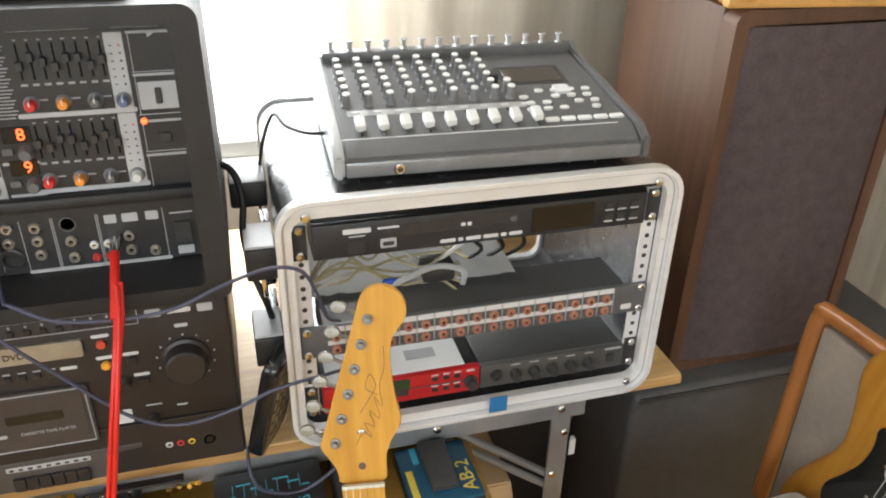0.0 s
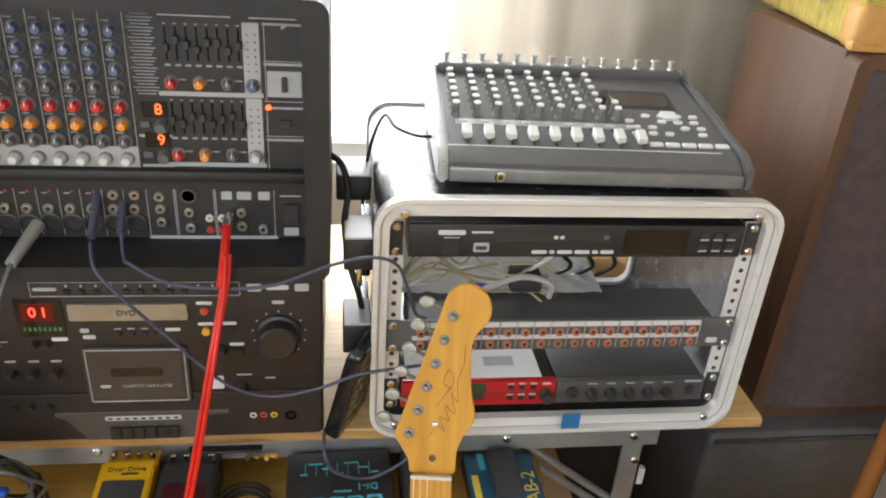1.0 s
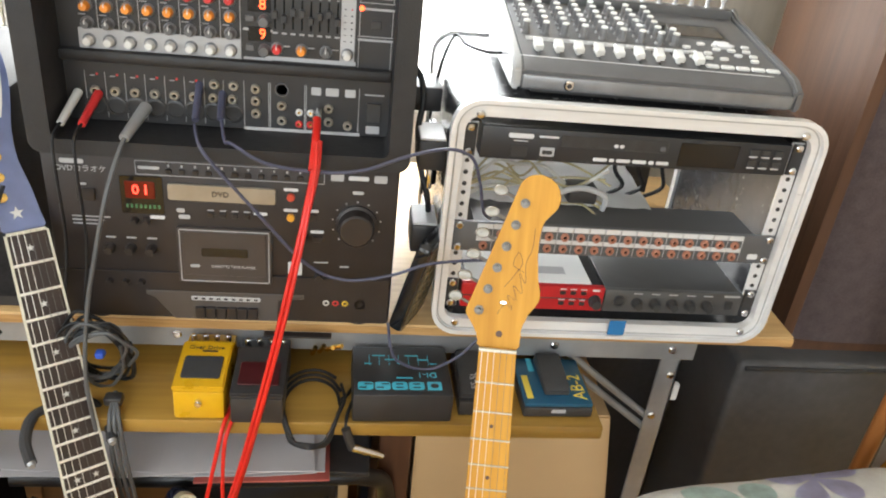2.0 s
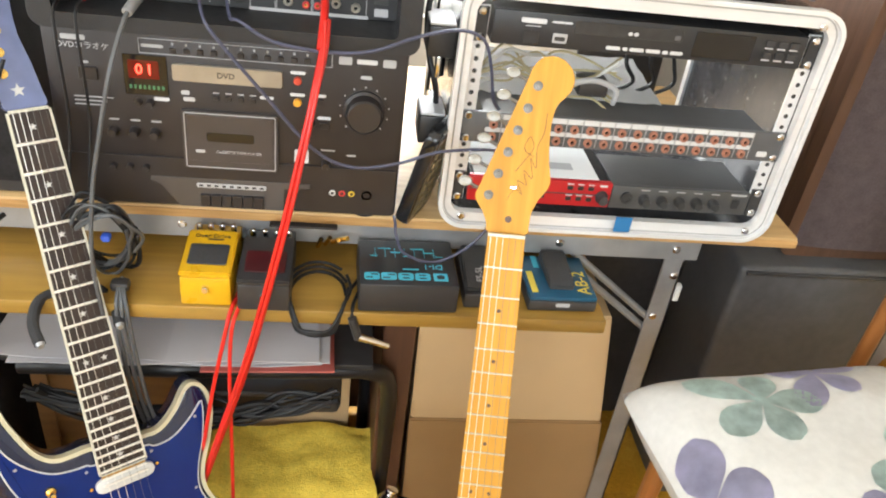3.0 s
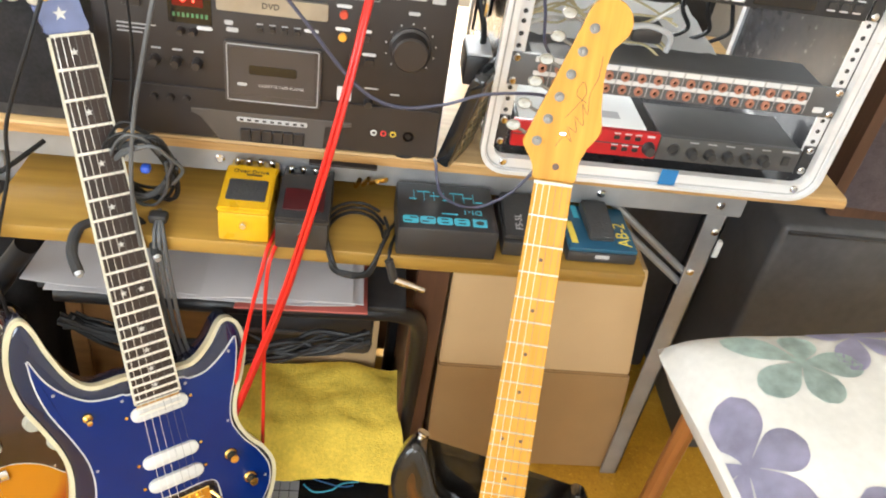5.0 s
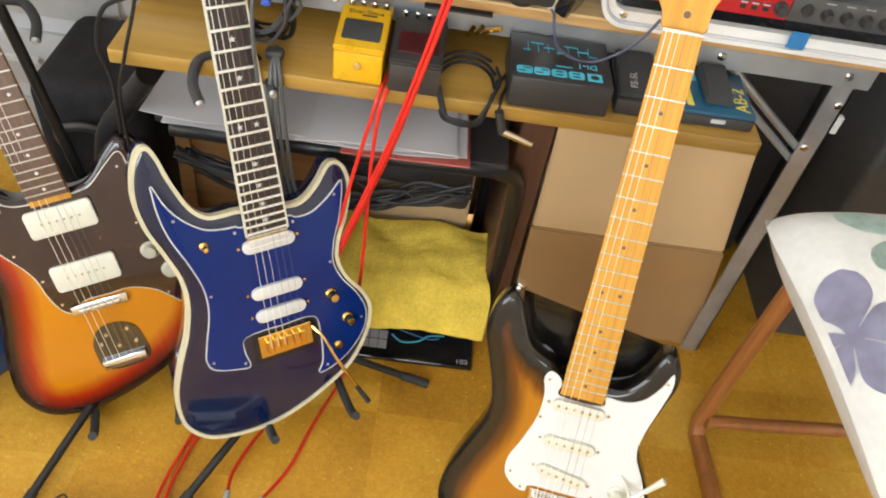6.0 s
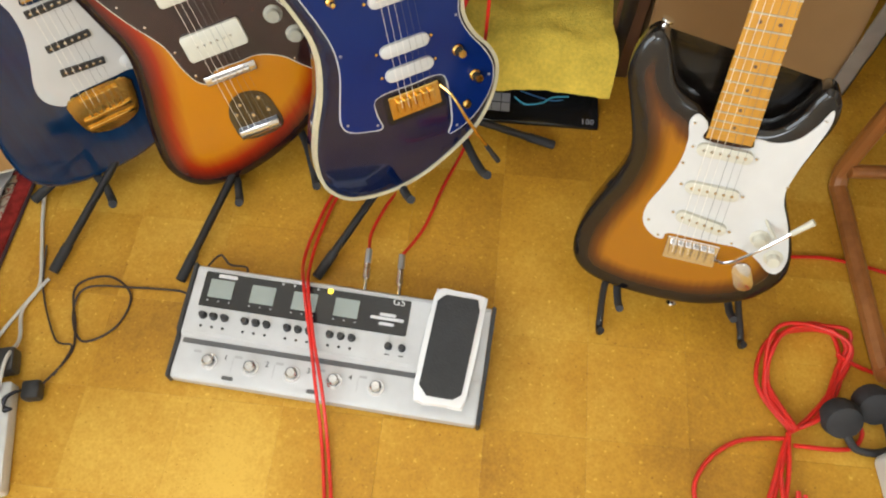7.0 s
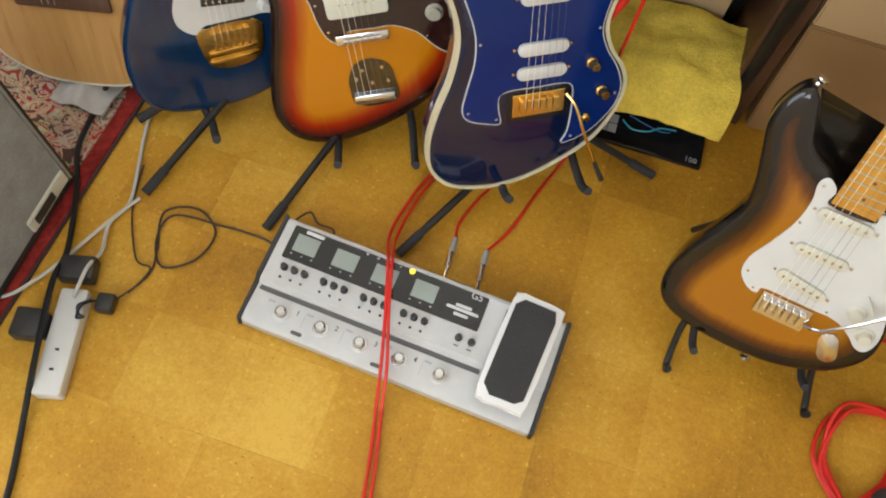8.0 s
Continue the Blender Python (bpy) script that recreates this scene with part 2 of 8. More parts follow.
LCD = mat("grey_lcd", (0.27, 0.31, 0.29), 0.15, 0, 0.05, 20, coat=0.4)
YELLOWP = mat("yellow_enamel", (0.64, 0.36, 0.010), 0.3, 0, 0.06, 40, 0.04, 300)
BLUEP = mat("blue_enamel", (0.010, 0.075, 0.14), 0.35, 0, 0.08, 40)
CYANP = mat("cyan_print", (0.06, 0.42, 0.56), 0.5, 0, 0.05, 40)
YELP = mat("yellow_print", (0.72, 0.56, 0.08), 0.5, 0, 0.05, 40)
BLUESTK = mat("blue_sticker", (0.02, 0.16, 0.40), 0.4, 0, 0.06, 40)
SILVER = mat("silver_paint", (0.56, 0.57, 0.58), 0.34, 0.3, 0.05, 40, 0.05, 500)
RUBBER = mat("black_ribbed_rubber", (0.035, 0.036, 0.038), 0.7, 0, 0.15, 80, 0.4, 300)
FLOORM = cork_floor("cork_tile")
# ---- building helpers ----
def mesh_of(name, bm, m, smooth=True, angle=35):
    me = bpy.data.meshes.new(name)
    bmesh.ops.recalc_face_normals(bm, faces=bm.faces[:])
    bm.to_mesh(me)
    bm.free()
    mats = m if isinstance(m, (list, tuple)) else [m]
    for k in mats:
        me.materials.append(k)
    if smooth:
        me.polygons.foreach_set("use_smooth", [True] * len(me.polygons))
        me.set_sharp_from_angle(angle=radians(angle))
    return me


def part(name, bm, material, parent=None, label="", at=None, smooth=True):
    """Links a bmesh (or a mesh already made) as one mesh object under a thing or a part."""
    me = bm if isinstance(bm, bpy.types.Mesh) else mesh_of(name, bm, material, smooth)
    ob = new(name, me)
    if parent is not None:
        ob.parent = parent
    if at is not None:
        ob.matrix_basis = at if isinstance(at, Matrix) else Matrix.Translation(at)
    if label:
        ob["label"] = label
    return ob


def thing(name, m, label, category, group="", kind=""):
    ob = new(name)
    ob.empty_display_size = 0.05
    ob.matrix_basis = m if isinstance(m, Matrix) else Matrix.Translation(m)
    return tagged(ob, label, category, group, kind)


def B():
    return bmesh.new()


def box(x0, y0, z0, x1, y1, z1, bev=0.0, seg=2, bm=None):
    """A box between two corners with rounded edges."""
    own = bm is None
    t = B()
    bmesh.ops.create_cube(t, size=1.0)
    for v in t.verts:
        v.co = Vector(((x0 + x1) / 2 + v.co.x * abs(x1 - x0), (y0 + y1) / 2 + v.co.y * abs(y1 - y0), (z0 + z1) / 2 + v.co.z * abs(z1 - z0)))
    if bev:
        bmesh.ops.bevel(t, geom=t.edges[:] + t.verts[:], offset=bev, segments=seg, affect='EDGES', profile=0.5)
    if own:
        return t
    join(bm, t)
    return bm


def join(bm, other):
    me = bpy.data.meshes.new("tmp")
    other.to_mesh(me)
    other.free()
    bm.from_mesh(me)
    bpy.data.meshes.remove(me)
    return bm


def moved(bm, m):
    bm.transform(m)
    return bm


def rod(p0, p1, r0, r1=None, n=12, bm=None, caps=True):
    """A round bar from p0 to p1."""
    bm = B() if bm is None else bm
    p0, p1 = Vector(p0), Vector(p1)
    r1 = r0 if r1 is None else r1
    q = (p1 - p0).to_track_quat('Z', 'Y').to_matrix()
    rings = []
    for p, r in ((p0, r0), (p1, r1)):
        rings.append([bm.verts.new(p + q @ Vector((r * math.cos(2 * math.pi * k / n), r * math.sin(2 * math.pi * k / n), 0))) for k in range(n)])
    for k in range(n):
        bm.faces.new((rings[0][k], rings[0][(k + 1) % n], rings[1][(k + 1) % n], rings[1][k]))
    if caps:
        bm.faces.new(rings[0][::-1])
        bm.faces.new(rings[1])
    return bm


def lathe(profile, n=16, axis='Z', bm=None, at=(0, 0, 0)):
    """A turned shape from (radius, height) pairs."""
    bm = B() if bm is None else bm
    rings = []
    for r, h in profile:
        ring = []
        for k in range(n):
            a = 2 * math.pi * k / n
            c, s = r * math.cos(a), r * math.sin(a)
            co = {'Z': (c, s, h), 'Y': (c, h, s), 'X': (h, c, s)}[axis]
            ring.append(bm.verts.new(Vector(co) + Vector(at)))
        rings.append(ring)
    for a, b in zip(rings, rings[1:]):
        for k in range(n):
            bm.faces.new((a[k], a[(k + 1) % n], b[(k + 1) % n], b[k]))
    if profile[0][0] > 1e-6:
        bm.faces.new(rings[0][::-1])
    if profile[-1][0] > 1e-6:
        bm.faces.new(rings[-1])
    bmesh.ops.remove_doubles(bm, verts=bm.verts[:], dist=1e-6)
    return bm


def spline(pts, per=8, closed=False):
    """Catmull-Rom points through the given ones."""
    P = [Vector(p) for p in pts]
    n = len(P)
    out = []
    rng = range(n if closed else n - 1)
    for i in rng:
        if closed:
            a, b, c, d = P[(i - 1) % n], P[i], P[(i + 1) % n], P[(i + 2) % n]
        else:
            a, b, c, d = P[max(i - 1, 0)], P[i], P[i + 1], P[min(i + 2, n - 1)]
        for k in range(per):
            t = k / per
            out.append(0.5 * ((2 * b) + (c - a) * t + (2 * a - 5 * b + 4 * c - d) * t * t + (3 * b - a - 3 * c + d) * t ** 3))
    if not closed:
        out.append(P[-1])
    return out


def tube(pts, r, n=8, per=8, bm=None, closed=False):
    """A cable or bent tube along a smooth line."""
    bm = B() if bm is None else bm
    path = spline(pts, per, closed)
    m = len(path)
    up = Vector((0.13, 0.21, 0.97))
    rings = []
    for i, p in enumerate(path):
        d = (path[(i + 1) % m] - path[i - 1]) if closed else (path[min(i + 1, m - 1)] - path[max(i - 1, 0)])
        d.normalize()
        s = d.cross(up)
        if s.length < 1e-4:
            s = d.cross(Vector((1, 0, 0)))
        s.normalize()
        u = s.cross(d).normalized()
        up = u
        rings.append([bm.verts.new(p + r * (s * math.cos(2 * math.pi * k / n) + u * math.sin(2 * math.pi * k / n))) for k in range(n)])
    for i in range(m if closed else m - 1):
        a, b = rings[i], rings[(i + 1) % m]
        for k in range(n):
            bm.faces.new((a[k], a[(k + 1) % n], b[(k + 1) % n], b[k]))
    if not closed:
        bm.faces.new(rings[0][::-1])
        bm.faces.new(rings[-1])
    return bm


def prism(outline, z0, z1, bev=0.0, seg=2):
    """A flat plate from an outline in x, y, between z0 and z1, its rims rounded."""
    bm = B()
    lo = [bm.verts.new((p[0], p[1], z0)) for p in outline]
    hi = [bm.verts.new((p[0], p[1], z1)) for p in outline]
    n = len(lo)
    bm.faces.new(hi)
    bm.faces.new(lo[::-1])
    for k in range(n):
        bm.faces.new((lo[k], lo[(k + 1) % n], hi[(k + 1) % n], hi[k]))
    if bev:
        rim = [e for e in bm.edges if abs(e.verts[0].co.z - e.verts[1].co.z) < 1e-9]
        bmesh.ops.bevel(bm, geom=rim, offset=bev, segments=seg, affect='EDGES', profile=0.5)
    return bm


def rounded(w, h, r, n=5):
    """Outline of a rectangle with round corners, about the origin."""
    out = []
    for cx, cy, a0 in ((w / 2 - r, h / 2 - r, 0), (-w / 2 + r, h / 2 - r, 90), (-w / 2 + r, -h / 2 + r, 180), (w / 2 - r, -h / 2 + r, 270)):
        for k in range(n + 1):
            a = radians(a0 + 90 * k / n)
            out.append((cx + r * math.cos(a), cy + r * math.sin(a)))
    return out


FRONT = Matrix(((1, 0, 0, 0), (0, 0, -1, 0), (0, 1, 0, 0), (0, 0, 0, 1)))   # x, y of a plate become x, z; its face looks to -y


def plate(w, h, d, r=0.002, bev=0.0006):
    """A small plate standing on a front panel, facing -y, its back at y = 0."""
    return moved(prism(rounded(w, h, min(r, w / 2.01, h / 2.01), 3), 0, d, bev, 1), FRONT)


def on_panel(name, parent, x, z, w, h, d, material, y=0.0, label="", r=0.002):
    return part(name, plate(w, h, d, r), material, parent, label, at=(x, y, z))


def knob_mesh(name, r, h, body, cap=None, skirt=1.15, n=16):
    """A rotary knob pointing to -y with a pointer ridge; the cap has its own colour."""
    bm = lathe([(r * skirt, 0), (r * skirt, -h * 0.25), (r, -h * 0.35), (r * 0.9, -h * 0.9), (r * 0.8, -h), (0, -h)], n, 'Y')
    box(-r * 0.12, -h * 0.99, r * 0.5, r * 0.12, -h * 0.3, r * 0.95, bm=bm)
    k = len(bm.faces)
    mats = [body]
    if cap:
        lathe([(r * 0.6, -h * 1.0005), (r * 0.55, -h * 1.08), (0, -h * 1.08)], n, 'Y', bm=bm)
        bm.faces.ensure_lookup_table()
        for f in bm.faces[:]:
            if f.calc_center_median().y < -h * 0.999 and max(math.hypot(v.co.x, v.co.z) for v in f.verts) < r * 0.75:
                f.material_index = 1
        mats.append(cap)
    return mesh_of(name, bm, mats)


def jack_mesh(name, r, ring, hole):
    bm = lathe([(r, 0), (r, -r * 0.5), (r * 0.75, -r * 0.8), (r * 0.5, -r * 0.8), (r * 0.45, -r * 0.1), (0, -r * 0.1)], 14, 'Y')
    for f in bm.faces:
        if f.calc_center_median().y > -r * 0.3 and max((v.co.x ** 2 + v.co.z ** 2) ** 0.5 for v in f.verts) < r * 0.6:
            f.material_index = 1
    return mesh_of(name, bm, [ring, hole])


def words(name, text, size, material, parent, m, label=""):
    """Lettering in the built-in font, as a thin mesh; m carries its place (text runs along x, faces z)."""
    cu = bpy.data.curves.new("lettering", 'FONT')
    cu.body, cu.size, cu.extrude, cu.align_x, cu.align_y = text, size, 0.0003, 'CENTER', 'CENTER'
    cu.resolution_u = 2
    tmp = bpy.data.objects.new("lettering", cu)
    scene.collection.objects.link(tmp)
    dg = bpy.context.evaluated_depsgraph_get()
    me = bpy.data.meshes.new_from_object(tmp.evaluated_get(dg))
    bpy.data.objects.remove(tmp)
    me.materials.clear()
    me.materials.append(material)
    return part(name, me, material, parent, label, at=m)


def hang(p, q, sag, n=5):
    """Points of a slack line from p to q."""
    p, q = Vector(p), Vector(q)
    return [p.lerp(q, k / n) - Vector((0, 0, sag * 4 * (k / n) * (1 - k / n))) for k in range(n + 1)]
# ---- the room ----
X0, X1, Y0, Y1, ZC = -2.6, 1.5, -3.1, 0.9, 2.4
TOP = 0.689            # table top


def wall(name, x0, y0, x1, y1, holes=()):
    """A wall 0.1 m thick along x or y, standing on the floor, with rectangular openings (a0, a1, z0, z1)."""
    bm = B()
    along_x = abs(x1 - x0) > abs(y1 - y0)
    a0, a1 = (x0, x1) if along_x else (y0, y1)
    def slab(p, q, lo, hi):
        if q - p < 1e-4 or hi - lo < 1e-4:
            return
        if along_x:
            box(p, y0, lo, q, y1, hi, bm=bm)
        else:
            box(x0, p, lo, x1, q, hi, bm=bm)
    cur = a0
    for h0, h1, z0, z1 in sorted(holes):
        slab(cur, h0, 0, ZC)
        slab(h0, h1, 0, z0)
        slab(h0, h1, z1, ZC)
        cur = h1
    slab(cur, a1, 0, ZC)
    return tagged(part(name, bm, WALLM, smooth=False), "plain cream painted wall", "wall", kind="structure")


wall("wall_north", X0 - 0.1, Y1, X1 + 0.1, Y1 + 0.1, [(-1.15, 0.05, 0.70, 2.1)])
wall("wall_south", X0 - 0.1, Y0 - 0.1, X1 + 0.1, Y0, [(-1.90, 0.0, 1.2, 2.28)])
wall("wall_west", X0 - 0.1, Y0, X0, Y1, [(-2.45, -0.75, 0.8, 2.1)])
wall("wall_east", X1, Y0, X1 + 0.1, Y1)
tagged(part("ceiling", box(X0 - 0.1, Y0 - 0.1, ZC, X1 + 0.1, Y1 + 0.1, ZC + 0.1), CEILM, smooth=False), "plain white ceiling", "ceiling", kind="structure")


def window(name, lo, hi, axis, label):
    """A frame of four bars with a mullion, in a wall opening."""
    ob = thing(name, (0, 0, 0), label, "window", kind="structure")
    (x0, y0, z0), (x1, y1, z1) = lo, hi
    w = 0.04
    def bar(n, a, b, c, d, e, f):
        part(n, box(a, b, c, d, e, f, 0.004, 1), WHITE, ob)
    if axis == 'x':
        bar("window_sill", x0, y0, z0, x1, y1, z0 + w)
        bar("window_frame", x0, y0, z1 - w, x1, y1, z1)
        for x in (x0, (x0 + x1) / 2 - w / 2, x1 - w):
            bar("window_frame", x, y0, z0 + w, x + w, y1, z1 - w)
    else:
        bar("window_sill", x0, y0, z0, x1, y1, z0 + w)
        bar("window_frame", x0, y0, z1 - w, x1, y1, z1)
        for y in (y0, (y0 + y1) / 2 - w / 2, y1 - w):
            bar("window_frame", x0, y, z0 + w, x1, y + w, z1 - w)
    return ob


window("window_1", (-1.15, 0.93, 0.70), (0.05, 0.97, 2.1), 'x', "white framed window, glaring with daylight")
window("window_2", (-2.67, -2.45, 0.8), (-2.63, -0.75, 2.1), 'y', "white framed side window")
window("window_3", (-1.90, -3.17, 1.2), (0.0, -3.13, 2.28), 'x', "wide white framed window")
bd = tagged(part("backdrop", box(-1.6, 1.3, 0.3, 0.6, 1.32, 2.6), SHEER, smooth=False), "overexposed white daylight outside the window", "backdrop", kind="structure")


def curtain(name, x0, x1, y, z0, z1, folds, depth, label):
    bm = B()
    n = folds * 10
    rows = []
    for k in range(n + 1):
        t = k / n
        x = x0 + (x1 - x0) * t
        off = depth * (0.6 * math.sin(2 * math.pi * folds * t) + 0.4 * math.sin(2 * math.pi * folds * 1.7 * t + 1.0))
        rows.append([bm.verts.new((x + 0.01 * math.sin(9 * t + z * 2), y + off * (0.75 + 0.25 * math.sin(z * 3 + t * 7)), z)) for z in np.linspace(z0, z1, 9)])
    for a, b in zip(rows, rows[1:]):
        for i in range(8):
            bm.faces.new((a[i], a[i + 1], b[i + 1], b[i]))
    bmesh.ops.solidify(bm, geom=bm.faces[:], thickness=0.003)
    return tagged(part(name, bm, CURT), label, "curtain")


curtain("curtain", -0.09, 0.75, 0.72, 0.0, 2.15, 5, 0.02, "heavy beige curtain hanging in soft folds beside the window")
curtain("curtain", 0.98, 1.42, 0.45, 0.0, 2.15, 4, 0.03, "heavy beige curtain hanging in soft folds behind the chair")

# ---- table ----
table = thing("work_table", (-0.45, 0.3, 0.0), "folding work table with plywood top and grey steel frame", "table")
TX0, TX1, TY0, TY1 = -1.35, 0.295, 0.0, 0.6
def tl(x, y, z):
    return (x + 0.45, y - 0.3, z)
part("tabletop", box(*tl(TX0, TY0, TOP - 0.018), *tl(TX1, TY1, TOP), 0.0025), [PLY], table)
part("edge_band", box(*tl(TX0, TY0 - 0.0015, TOP - 0.0165), *tl(TX1, TY0 + 0.001, TOP - 0.004), 0.0005, 1), PLYEDGE, table, "bare plywood front edge")
part("front_rail", box(*tl(TX0 + 0.05, TY0 + 0.012, TOP - 0.056), *tl(0.155, TY0 + 0.016, TOP - 0.018), 0.001, 1), STEEL, table, "grey steel front rail")
part("rear_rail", box(*tl(TX0 + 0.05, TY1 - 0.03, TOP - 0.056), *tl(0.155, TY1 - 0.026, TOP - 0.018), 0.001, 1), STEEL, table)
for ly in (TY0 + 0.02, TY1 - 0.05):
    for lx, foot in ((0.125, 0.125), (-1.25, -1.25)):
        bm = B()
        box(*tl(lx - 0.016, ly, 0.0), *tl(lx + 0.016, ly + 0.004, TOP - 0.018), bm=bm)
        box(*tl(lx + 0.013, ly, 0.0), *tl(lx + 0.016, ly + 0.032, TOP - 0.018), bm=bm)
        part("leg", bm, STEEL, table, smooth=False)
    for s, lx in ((-1, 0.125), (1, -1.25)):
        a, b = Vector(tl(lx + s * 0.19, ly + 0.012, TOP - 0.05)), Vector(tl(lx, ly + 0.012, TOP - 0.2))
        d = (b - a).normalized()
        bm = B()
        for o in (-0.009, 0.009):
            nrm = Vector((-d.z, 0, d.x)) * o
            rod(a + nrm, b + nrm, 0.006, n=8, bm=bm)
        part("brace", bm, STEEL, table)
bolt = mesh_of("bolt", lathe([(0.0065, 0), (0.0065, -0.002), (0.0045, -0.004), (0, -0.0045)], 12, 'Y'), CHROME)
for bx, bz in ((-0.064, TOP - 0.036), (0.118, TOP - 0.038), (0.13, TOP - 0.09), (0.118, TOP - 0.17), (-0.6, TOP - 0.036)):
    part("bolt", bolt, None, table, at=tl(bx, TY0 + 0.0125 if bz > TOP - 0.05 else TY0 + 0.019, bz))
part("latch", box(*tl(0.142, TY0 + 0.02, TOP - 0.14), *tl(0.152, TY0 + 0.03, TOP - 0.11), 0.001, 1), WHITE, table, "white plastic catch")

# ---- low shelf unit under the table ----
SH = 0.605             # its board's top
shelf = thing("low_shelf", (-0.45, 0.1, 0.0), "low shelf unit with an ochre wooden board on dark brown sides", "shelf")
def sl(x, y, z):
    return (x + 0.45, y - 0.1, z)
part("board", box(*sl(-0.87, -0.110, SH - 0.022), *sl(-0.013, 0.30, SH), 0.003), OCHRE, shelf)
part("side_panel", box(*sl(-0.308, 0.03, 0.0), *sl(-0.256, 0.30, SH - 0.023), 0.002, 1), DARKWOOD, shelf)
part("side_panel", box(*sl(-0.862, 0.2, 0.0), *sl(-0.845, 0.30, SH - 0.023), 0.002, 1), DARKWOOD, shelf)
part("back_panel", box(*sl(-0.80, 0.302, 0.02), *sl(0.06, 0.315, SH + 0.03), 0.001, 1), wood("red_brown_board", (0.13, 0.055, 0.022), (0.08, 0.034, 0.014), 0.5, 5), shelf)
# ---- rack case with its units ----
RZ, RT = TOP, 1.022
RXC = -0.013            # middle of the rack
rack = thing("rack_case", (RXC, 0.14, RZ), "black equipment rack case with aluminium edging on the table", "rack case")
def rl(x, y, z):
    return (x, y - 0.14, z - RZ)
RW = 0.2395
def ring(w, h, r, w2, h2, r2, y0, y1, bev=0.002):
    """A frame between two rounded rectangles, facing -y."""
    bm = B()
    o, i = rounded(w, h, r, 6), rounded(w2, h2, r2, 6)
    V = [[bm.verts.new((p[0], y, p[1])) for p in ln] for ln in (o, i) for y in (y0, y1)]
    n = len(o)
    for k in range(n):
        j = (k + 1) % n
        bm.faces.new((V[0][k], V[0][j], V[2][j], V[2][k]))
        bm.faces.new((V[1][k], V[3][k], V[3][j], V[1][j]))
        bm.faces.new((V[0][k], V[1][k], V[1][j], V[0][j]))
        bm.faces.new((V[2][k], V[2][j], V[3][j], V[3][k]))
    if bev:
        bmesh.ops.bevel(bm, geom=[e for e in bm.edges if len(e.link_faces) == 2 and e.calc_face_angle(0) > 1.0], offset=bev, segments=2, affect='EDGES')
    return bm
RH = RT - RZ
part("shell", moved(ring(RW * 2 - 0.006, RH - 0.006, 0.034, RW * 2 - 0.03, RH - 0.03, 0.026, 0.0, 0.34, 0), Matrix.Translation((0, -0.14, RH / 2))), SHELL, rack, "black laminate shell")
part("front_frame", moved(ring(RW * 2, RH, 0.036, 0.449, 0.292, 0.018, -0.012, 0.0, 0.003), Matrix.Translation((0, -0.14, RH / 2 + 0.001))), ALU, rack, "aluminium front frame")
# thin grey ring: shade of the gap between bead and frame, put in as colour
part("frame_groove", moved(ring(RW * 2 - 0.010, RH - 0.010, 0.031, RW * 2 - 0.0135, RH - 0.0135, 0.0295, -0.0126, -0.0115, 0), Matrix.Translation((0, -0.14, RH / 2 + 0.001))), SGREY, rack, "grey line painted as the shadow gap in the frame")
part("rim_bead", moved(ring(RW * 2 + 0.005, RH + 0.004, 0.038, RW * 2 - 0.006, RH - 0.007, 0.034, -0.019, -0.004, 0.002), Matrix.Translation((0, -0.14, RH / 2 + 0.0015))), ALU, rack)
part("rear_frame", moved(ring(RW * 2, RH, 0.036, RW * 2 - 0.04, RH - 0.04, 0.02, 0.338, 0.352, 0.003), Matrix.Translation((0, -0.14, RH / 2 + 0.001))), ALU, rack, "aluminium rear frame round the open back")
# added black panel that darkens the right half of the open back
part("rear_cover", box(*rl(0.055, 0.462, RZ + 0.02), *rl(0.222, 0.474, RT - 0.02), 0.002), BLACK, rack, "black panel added to darken half the open back")
T0 = 0.990
U = 0.04445
RS = 0.927               # breadth of the rack units


def in_rack(x, y, z):
    """A place in the rack for a unit of the rack's breadth."""
    return Matrix.Translation((RXC + x * RS, y, z)) @ Matrix.Diagonal((RS, 1, 1, 1))


screw = mesh_of("screw", lathe([(0.0055, 0), (0.0055, -0.0015), (0.004, -0.0032), (0, -0.0036)], 12, 'Y'), CHROME)
hole = mesh_of("hole", lathe([(0.0032, 0), (0.0032, -0.0004), (0, -0.0004)], 10, 'Y'), BLACK)
for sx in (-1, 1):
    rail = part("rail", box(*rl(sx * 0.2155 - 0.009, 0.003, T0 - 6 * U), *rl(sx * 0.2155 + 0.009, 0.006, T0)), ALU, rack, "drilled steel rack rail", smooth=False)
    for k in range(18):
        part("hole", hole, None, rail, at=rl(sx * 0.2155, 0.003, T0 - 0.00635 - (k // 3) * U - (k % 3) * 0.0159))
    for z, x in ((RT - 0.016, 0.2085), (RZ + 0.018, 0.2085)):
        part("screw", screw, None, rack, at=rl(sx * x, -0.016, z))
part("warning_sticker", box(*rl(0.010, -0.0205, RZ + 0.008), *rl(0.034, -0.0195, RZ + 0.032)), BLUESTK, rack, "small blue paper sticker")
